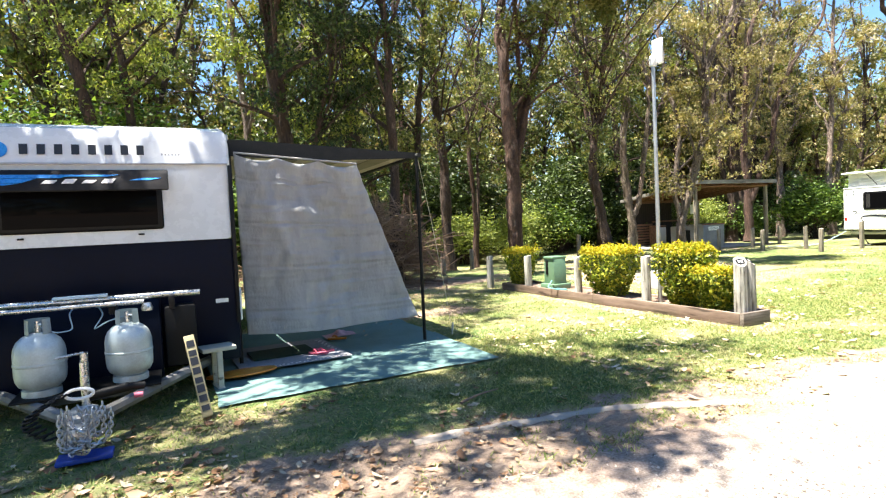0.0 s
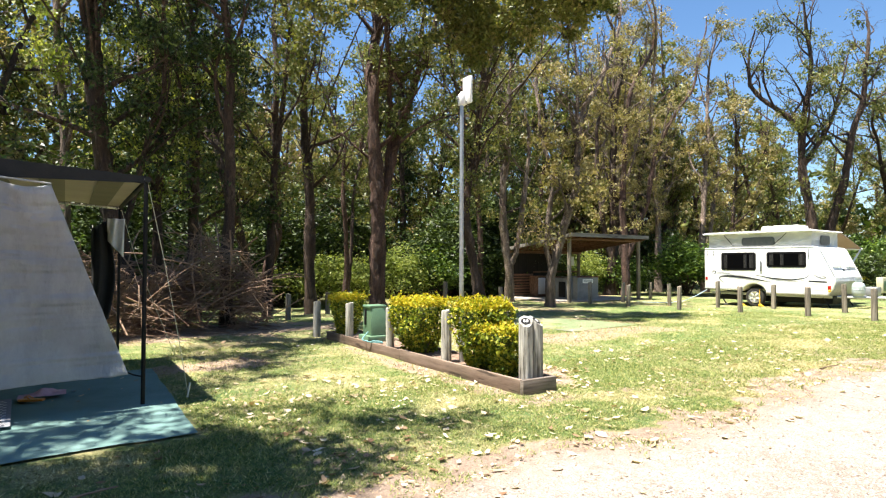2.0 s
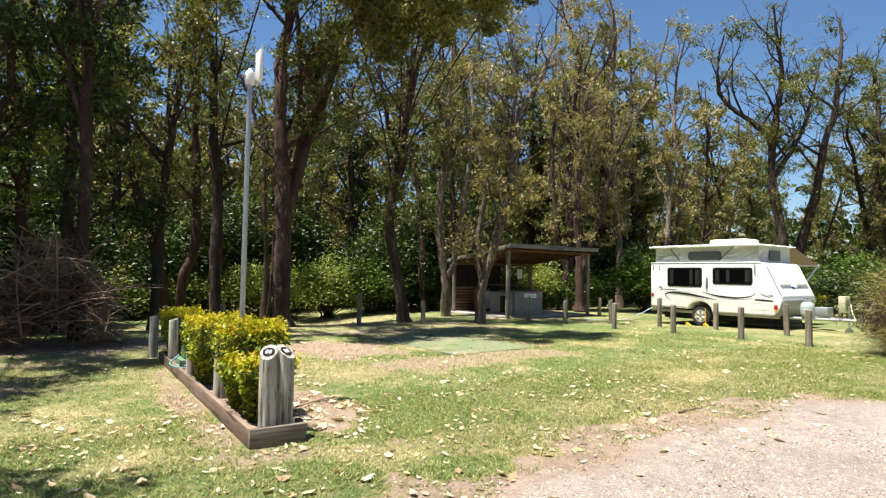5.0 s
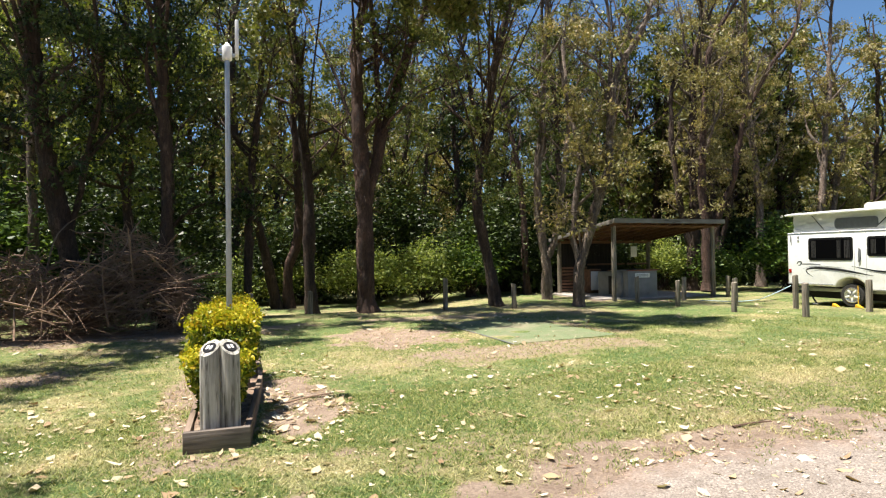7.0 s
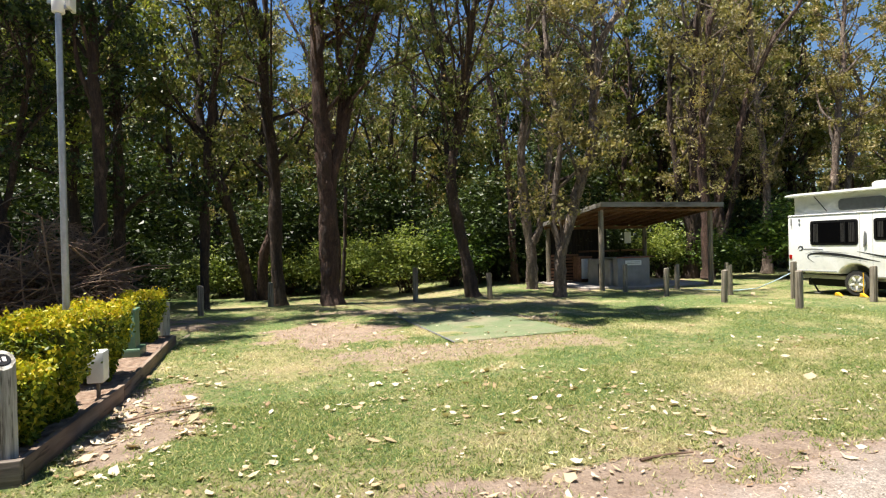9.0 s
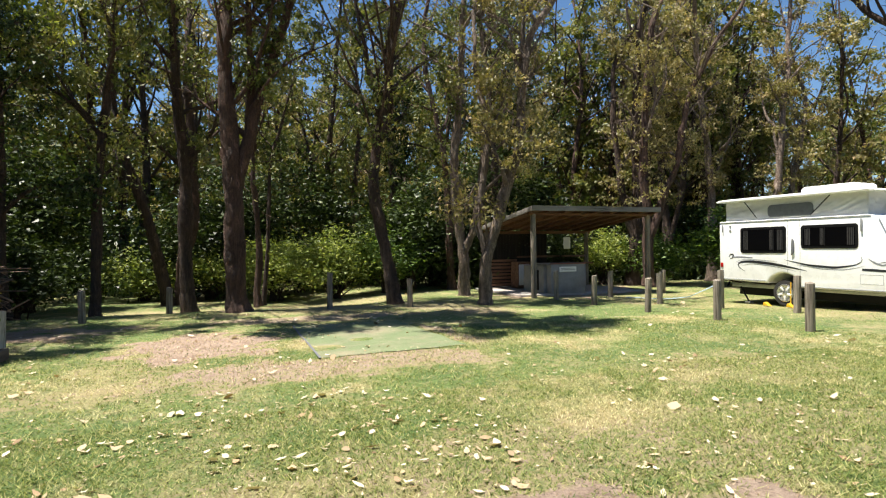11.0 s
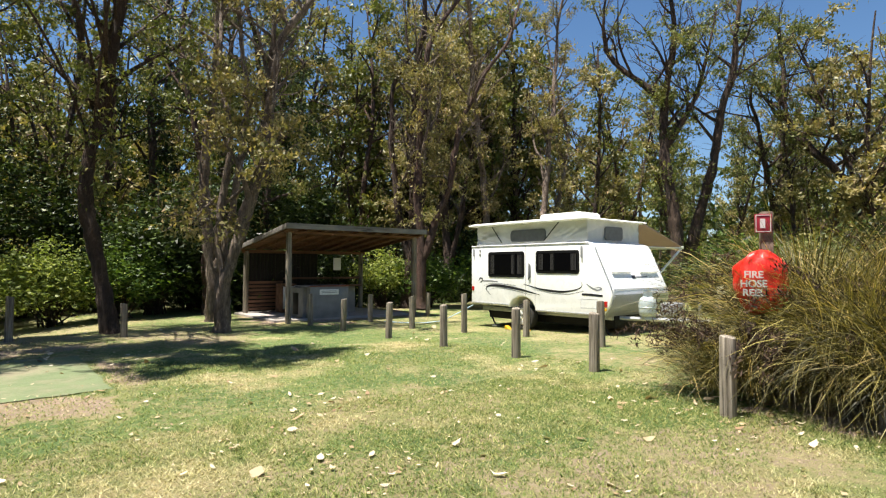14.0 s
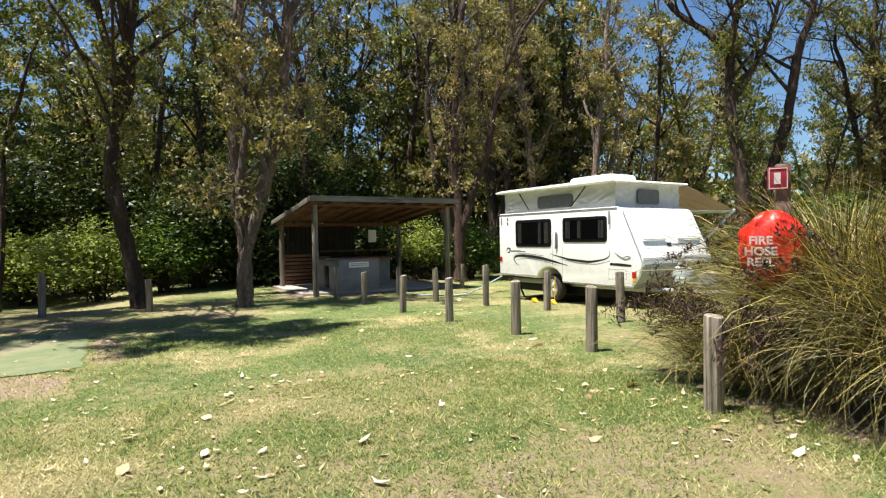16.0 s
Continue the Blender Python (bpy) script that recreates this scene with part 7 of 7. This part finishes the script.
# drawbar, hitch, bottles
part("drawbar", box(rod(rod(shape(), (-0.95, 0.1, 0.24), (-0.05, -1.4, 0.22), 0.05, seg=8), (0.95, 0.1, 0.24), (0.05, -1.4, 0.22), 0.05, seg=8), -0.5, 0.5, -0.75, -0.69, 0.2, 0.27, 0.005), "dull_steel", nv, "dull grey steel drawbar")
part("tray", box(shape(), -0.55, 0.5, -0.86, -0.3, 0.275, 0.29, 0.003), "black", nv)
part("coupling", box(box(shape(), -0.09, 0.09, -1.6, -1.25, 0.18, 0.3, 0.03), -0.06, 0.06, -1.72, -1.58, 0.16, 0.26, 0.03), "steel", nv, "galvanised coupling head")
part("jockey_handle", rod(rod(shape(), (0.0, -1.2, 0.1), (0.0, -1.2, 0.5), 0.03), (-0.01, -1.2, 0.46), (-0.01, -1.2, 0.6), 0.018), "alu", nv)
lp = Cloud()
a = np.linspace(0, 2 * np.pi, 25)
lp.tube(np.stack([0.085 * np.cos(a), -1.5 + 0 * a, 0.44 + 0.035 * np.sin(a)], -1), np.full(25, 0.012), 6)
part("grab_handle", lp.mesh("grab_handle"), "white_plain", nv, "white looped handle")
q = np.random.default_rng(140)
lp = Cloud()
for k in range(9):
    half, deep, cx = q.uniform(0.05, 0.125), q.uniform(0.14, 0.27), 0.03 + q.normal(0, 0.04)
    u = np.linspace(-1, 1, 200)
    run = np.stack([cx + half * u + 0.02 * np.sin(u * 5 + k), -1.66 - 0.07 * (1 - u ** 2) + q.normal(0, 0.03), 0.38 - deep * (1 - u ** 4) - 0.05 * q.random()], -1)
    d = np.concatenate([[0], np.cumsum(np.linalg.norm(np.diff(run, axis=0), axis=1))])
    for m, at in enumerate(np.arange(0, d[-1], 0.03)):
        c = np.array([np.interp(at, d, run[:, w]) for w in range(3)])
        e1 = np.array([np.interp(min(at + 0.01, d[-1]), d, run[:, w]) for w in range(3)]) - np.array([np.interp(max(at - 0.01, 0), d, run[:, w]) for w in range(3)])
        e1 /= np.linalg.norm(e1) + 1e-9
        e2 = np.cross(e1, [0.2, 1.0, 0.1] if m % 2 else [1.0, 0.3, 0.6])
        e2 /= np.linalg.norm(e2) + 1e-9
        c[2] = max(c[2], 0.085)
        a = np.linspace(0, 2 * np.pi, 11)
        lp.tube(c + 0.024 * np.cos(a)[:, None] * e1 + 0.014 * np.sin(a)[:, None] * e2, np.full(11, 0.0062), 4)
tagged(part("chain", lp.mesh("chain"), "steel", nv, "bright heaped safety chain"), kind="stuff")
lp = Cloud()
a = np.linspace(0, 22 * np.pi, 260)
s = np.linspace(0, 1, 260)
cx, cz = -0.06 - 0.24 * np.sin(s * 2.7), 0.46 - 0.3 * s
lp.tube(np.stack([cx + 0.042 * np.cos(a), -1.5 + 0.042 * np.sin(a), cz + 0.015 * np.cos(a)], -1), np.full(260, 0.009), 6)
part("coiled_cable", lp.mesh("coiled_cable"), "black", nv, "black coiled brake cable")
part("plug", rod(rod(shape(), (0.05, -1.45, 0.4), (0.3, -1.4, 0.42), 0.035), (0.3, -1.4, 0.42), (0.4, -1.38, 0.41), 0.028), "black", nv)
part("plug_tip", rod(shape(), (0.33, -1.45, 0.36), (0.39, -1.45, 0.36), 0.02), "pink", nv, "red plug tip")
gas_bottle(nv, -0.36, -0.66, 0.29, 1.16)
gas_bottle(nv, 0.27, -0.66, 0.31, 1.14)
lp = Cloud()
lp.tube(smooth_path([(0.27, -0.66, 0.86), (0.12, -0.62, 0.82), (0.0, -0.5, 0.74), (0.08, -0.4, 0.86), (0.02, -0.35, 0.95), (-0.1, -0.33, 0.96), (-0.18, -0.4, 0.9), (-0.14, -0.5, 0.76), (-0.25, -0.6, 0.76), (-0.36, -0.66, 0.84)], 50), np.full(50, 0.006), 6)
part("gas_line", lp.mesh("gas_line"), "hose", nv, "pale gas line between the bottles")
part("bottle_strap", rod(rod(shape(), (-0.05, -0.75, 0.29), (-0.05, -0.75, 0.6), 0.03), (-0.3, -0.8, 0.58), (-0.05, -0.75, 0.6), 0.012), "alu", nv)
for x in (-1.0, 1.0):
    wl = part("wheel", lathe(shape(), [(0.05, -0.11), (0.32, -0.11), (0.345, -0.07), (0.345, 0.07), (0.32, 0.11), (0.05, 0.11)], seg=26), "rubber", nv, "black tyre")
    wl.matrix_basis = pose(x * 1.08, 3.48, 0.345, 0, 90, 0)
    part("corner_leg", rod(shape(), (x, 0.5, 0.42), (x, 0.45, 0.02), 0.03), "black", nv)
    part("corner_leg", rod(shape(), (x, 5.7, 0.42), (x, 5.75, 0.02), 0.03), "black", nv)
# awning
part("awning_roof", prism(shape(), [(W + 0.03, 2.54), (W + 2.33, 2.405), (W + 2.33, 2.413), (W + 0.03, 2.555)], 0.68, 4.2, 0.0, "y"), "awning", nv, "cream awning sheet")
for k in range(4):
    x0 = W + 0.25 + k * 0.55
    zs_ = [2.555 - 0.0613 * (x - W - 0.03) for x in (x0, x0 + 0.25)]
    part("awning_band", prism(shape(), [(x0, zs_[0] - 0.022), (x0 + 0.25, zs_[1] - 0.022), (x0 + 0.25, zs_[1] - 0.018), (x0, zs_[0] - 0.018)], 0.69, 4.19, 0.0, "y"), "awning_stripe", nv, "olive awning stripe")
part("valance", prism(shape(), [(W + 0.02, 2.57), (W + 2.34, 2.44), (W + 2.34, 2.37), (W + 1.0, 2.33), (W + 0.02, 2.38)], 0.663, 0.675, 0.0, "y"), "valance", nv, "black awning valance")
part("roller", rod(shape(), (W + 2.34, 0.58, 2.4), (W + 2.34, 4.25, 2.4), 0.03), "valance", nv, "awning roller tube")
part("rafter", rod(shape(), (W + 0.03, 0.7, 2.5), (W + 2.33, 0.7, 2.38), 0.016), "black", nv)
part("rafter", rod(shape(), (W + 0.03, 4.18, 2.5), (W + 2.33, 4.18, 2.38), 0.02), "alu", nv)
for x, y, z in ((W + 2.33, 0.66, 2.38), (W + 0.05, 0.62, 2.5), (W + 2.33, 4.18, 2.38)):
    part("awning_pole", rod(shape(), (x, y, 0.0), (x, y, z), 0.022), "black", nv, "black awning pole")
hose("guy_rope", [(2.97, 6.85, 2.35), (3.15, 6.9, 1.5), (3.32, 6.95, 0.6), (3.42, 7.0, 0.03)], 0.004, "cream", "pale guy rope pegged beside the awning pole")
t = thing("hanging_jacket", (2.9, 10.3, 0.0), "dark jacket and towel hung from the awning pole", "clothes")
U, V = np.meshgrid(np.linspace(0, 1, 14), np.linspace(0, 1, 22), indexing="ij")
me = grid_mesh("jacket", -0.32 + 0.3 * U * (0.55 + 0.45 * np.sin(V * 2.6)), 0.06 * np.sin(U * 9 + V * 3), 2.05 - 1.5 * V + 0.1 * U)
sd = part("jacket", me, "valance", t, "dark hanging cloth", angle=0).modifiers.new("thickness", "SOLIDIFY")
sd.thickness = 0.02
me = grid_mesh("towel", -0.12 + 0.22 * U, -0.1 + 0.05 * np.sin(U * 11 + V * 2), 2.2 - 0.5 * V * (0.7 + 0.5 * U))
sd = part("towel", me, "vinyl", t, "pale hanging towel", angle=0).modifiers.new("thickness", "SOLIDIFY")
sd.thickness = 0.012
hose("guy_rope", [(2.97, 10.35, 2.35), (3.2, 10.3, 1.5), (3.5, 10.25, 0.7), (3.75, 10.2, 0.03)], 0.004, "cream", "pale guy rope pegged behind the awning")
part("peg", rod(shape(), (4.03, 0.78, 0.0), (4.06, 0.8, 0.16), 0.012), "steel", nv)

# shade screen hanging from the awning
nx, nz = 80, 130
U, V = np.meshgrid(np.linspace(0, 1, nx), np.linspace(0, 1, nz), indexing="ij")
top_x, bot_x = 0.71 + 1.40 * U, 0.745 + 2.05 * U
X = top_x * (1 - V) + bot_x * V
Zt = 2.39 - 0.12 * U - 0.05 * np.abs(np.sin(U * np.pi * 3)) * (1 - V) ** 3
Zb = 0.37 + 0.035 * np.sin(U * np.pi) * -1
Z = Zt * (1 - V) + Zb * V
Yw = 6.73 + 0.05 * np.sin(U * 9 + V * 2.2) * (0.3 + V) * 0.5 + 0.06 * (soft_noise(U * 6, V * 2, 151, 0.8) - 0.5) + 0.03 * (soft_noise(U * 5, V * 12, 152, 0.8) - 0.5) + 0.03 * np.abs(soft_noise(U * 3 + V * 4, V * 30, 153, 0.8) - 0.5) + 0.008 * (np.abs((V * 4) % 1 - 0.5) < 0.03) + 0.045 * (soft_noise(U * 16 + V * 6, V * 7, 154, 0.8) - 0.5)
Yw += 0.05 * np.exp(-((U - 0.5 - 0.2 * V) / 0.06) ** 2) * (1 - V) - 0.04 * np.exp(-((U - 0.12 - 0.35 * V) / 0.05) ** 2) * (1 - V) + 0.012 * np.sin(V * 46 + 4 * np.sin(U * 5)) * np.exp(-V * 3.2) - 0.3 * np.maximum(0, V - 0.84)
scr = thing("shade_screen", (0, 0, 0), "grey privacy mesh screen hanging from the awning", "shade screen")
me = grid_mesh("cloth", X, Yw, Z)
ob = part("cloth", me, "canvas", scr, angle=60)
sol = ob.modifiers.new("thickness", "SOLIDIFY")
sol.thickness = 0.004
part("hem", rod(shape(), (0.71, 6.735, 2.4), (2.11, 6.735, 2.28), 0.011), "canvas", scr)
hose("tie_strap", [(2.79, 6.735, 0.38), (2.86, 6.82, 0.33), (2.95, 6.86, 0.3)], 0.008, "black", "black strap tying the screen to the pole", 8)

# matting and small things under the awning
X, Y = np.meshgrid(np.linspace(0, 1, 44), np.linspace(0, 1, 60), indexing="ij")
ax = 0.32 + 2.92 * X + 0.06 * Y * X + 0.03 * (soft_noise(X * 8, Y * 8, 161, 0.7) - 0.5)
ay = 5.36 + 0.14 * X + 3.7 * Y + 0.06 * (soft_noise(X * 8, Y * 8, 162, 0.7) - 0.5)
me = grid_mesh("ground_mat", ax, ay, -0.006 + 0.024 * soft_noise(X * 8, Y * 8, 163, 0.6) * np.minimum(1, 0.25 + 6 * Y * (1 - Y)))
me.flip_normals()
tagged(part("ground_mat", me, "teal", angle=0), "teal woven ground mat with folds under the awning", "ground mat")
t = thing("rug", (1.2, 6.95, 0.036), "grey patterned rug on the teal mat", "rug", rz=3)
part("weave", box(shape(), -0.6, 0.62, -0.55, 0.75, 0, 0.008, 0.003), "rug", t)
for k in range(26):
    part("motif", box(shape(), -0.57 + k * 0.045, -0.548 + k * 0.045, -0.53 + 0.03 * (k % 2), -0.5 + 0.03 * (k % 2), 0.0085, 0.0105), "sign_white", t)
for k in range(18):
    part("motif", box(shape(), 0.55 - 0.03 * (k % 2), 0.58 - 0.03 * (k % 2), -0.5 + k * 0.065, -0.47 + k * 0.065, 0.0085, 0.0105), "sign_white", t)
t = thing("doormat", (1.15, 7.05, 0.047), "dark green bristle doormat on the rug", "doormat", rz=3)
part("bristle_face", box(shape(), -0.36, 0.36, -0.24, 0.26, 0, 0.02, 0.006), "doormat", t)


def sandal(x, y, z, rz, material, label):
    t = thing("sandal", (x, y, z), label, "sandal", "shoes on the mat", rz)
    bm = shape()
    prism(bm, [(-0.04, -0.12), (0.03, -0.12), (0.045, 0.0), (0.05, 0.09), (0.0, 0.13), (-0.045, 0.09), (-0.038, 0.0)], 0.0, 0.022, 0.004, "z")
    part("sole", bm, material, t)
    lp = Cloud()
    lp.tube(smooth_path([(-0.042, 0.0, 0.02), (-0.02, 0.04, 0.06), (0.0, 0.075, 0.03), (0.02, 0.04, 0.06), (0.042, 0.0, 0.02)], 16), np.full(16, 0.008), 6)
    part("strap", lp.mesh("strap"), material, t)


sandal(1.52, 6.72, 0.05, 50, "pink", "pink rubber sandal lying on the rug")
sandal(1.6, 6.78, 0.05, 95, "pink", "pink rubber sandal lying on the rug")
sandal(1.96, 7.5, 0.04, 70, "orange", "orange sandal lying on the teal mat")
cl = Cloud()
X, Y = np.meshgrid(np.linspace(-0.22, 0.22, 22), np.linspace(-0.14, 0.14, 16), indexing="ij")
me = grid_mesh("towel", 2.05 + X, 7.75 + Y + 0.05 * np.sin(X * 9), 0.045 + 0.09 * soft_noise(X, Y, 171, 0.09) * np.exp(-(X / 0.2) ** 2 - (Y / 0.13) ** 2))
me.flip_normals()
tagged(part("towel", me, "lilac", angle=0), "crumpled pale pink towel on the teal mat", "towel")
t = thing("skim_board", (0.62, 6.3, 0.045), "orange varnished wooden skim board lying flat", "board", rz=6)
part("deck", prism(shape(), [(0.36 * math.cos(a), 0.15 * math.sin(a)) for a in np.linspace(0, 2 * math.pi, 26, endpoint=False)], 0.0, 0.02, 0.005, "z"), "orange", t)
t = thing("step_stool", (0.37, 6.08, 0.0), "pale timber step stool beside the caravan", "stool", rz=10)
part("top", box(shape(), -0.16, 0.16, -0.13, 0.13, 0.37, 0.41, 0.008), "pale_board", t)
for x, y in ((0.0, -0.1), (0.0, 0.1)):
    part("leg", box(shape(), x - 0.025, x + 0.025, y - 0.02, y + 0.02, 0.02, 0.368, 0.004), "pale_board", t)
part("foot", box(shape(), -0.03, 0.03, -0.13, 0.13, -0.01, 0.02, 0.004), "pale_board", t)
t = thing("levelling_ramp", (0.21, 5.05, 0.0), "cream levelling ramp with dark bars leaning on the caravan", "ramp")
m_r = pose(0.0, 0, 0.02, -22, -9, 0)
b = part("ramp", box(shape(), -0.042, 0.042, -0.02, 0.02, 0.0, 0.7, 0.006), "ramp_cream", t)
b.matrix_basis = m_r
for k in range(8):
    c = part("bar", box(shape(), -0.03, 0.03, -0.0235, -0.0205, 0.05 + k * 0.078, 0.098 + k * 0.078 + 0.008 * (k % 3)), "ink", b, "plain dark bar")
t = thing("block", (-0.6, 4.62, 0.0), "blue plastic block under the coupling", "block")
part("slab", box(shape(), -0.17, 0.17, -0.09, 0.09, 0.0, 0.035, 0.01), "blue", t)
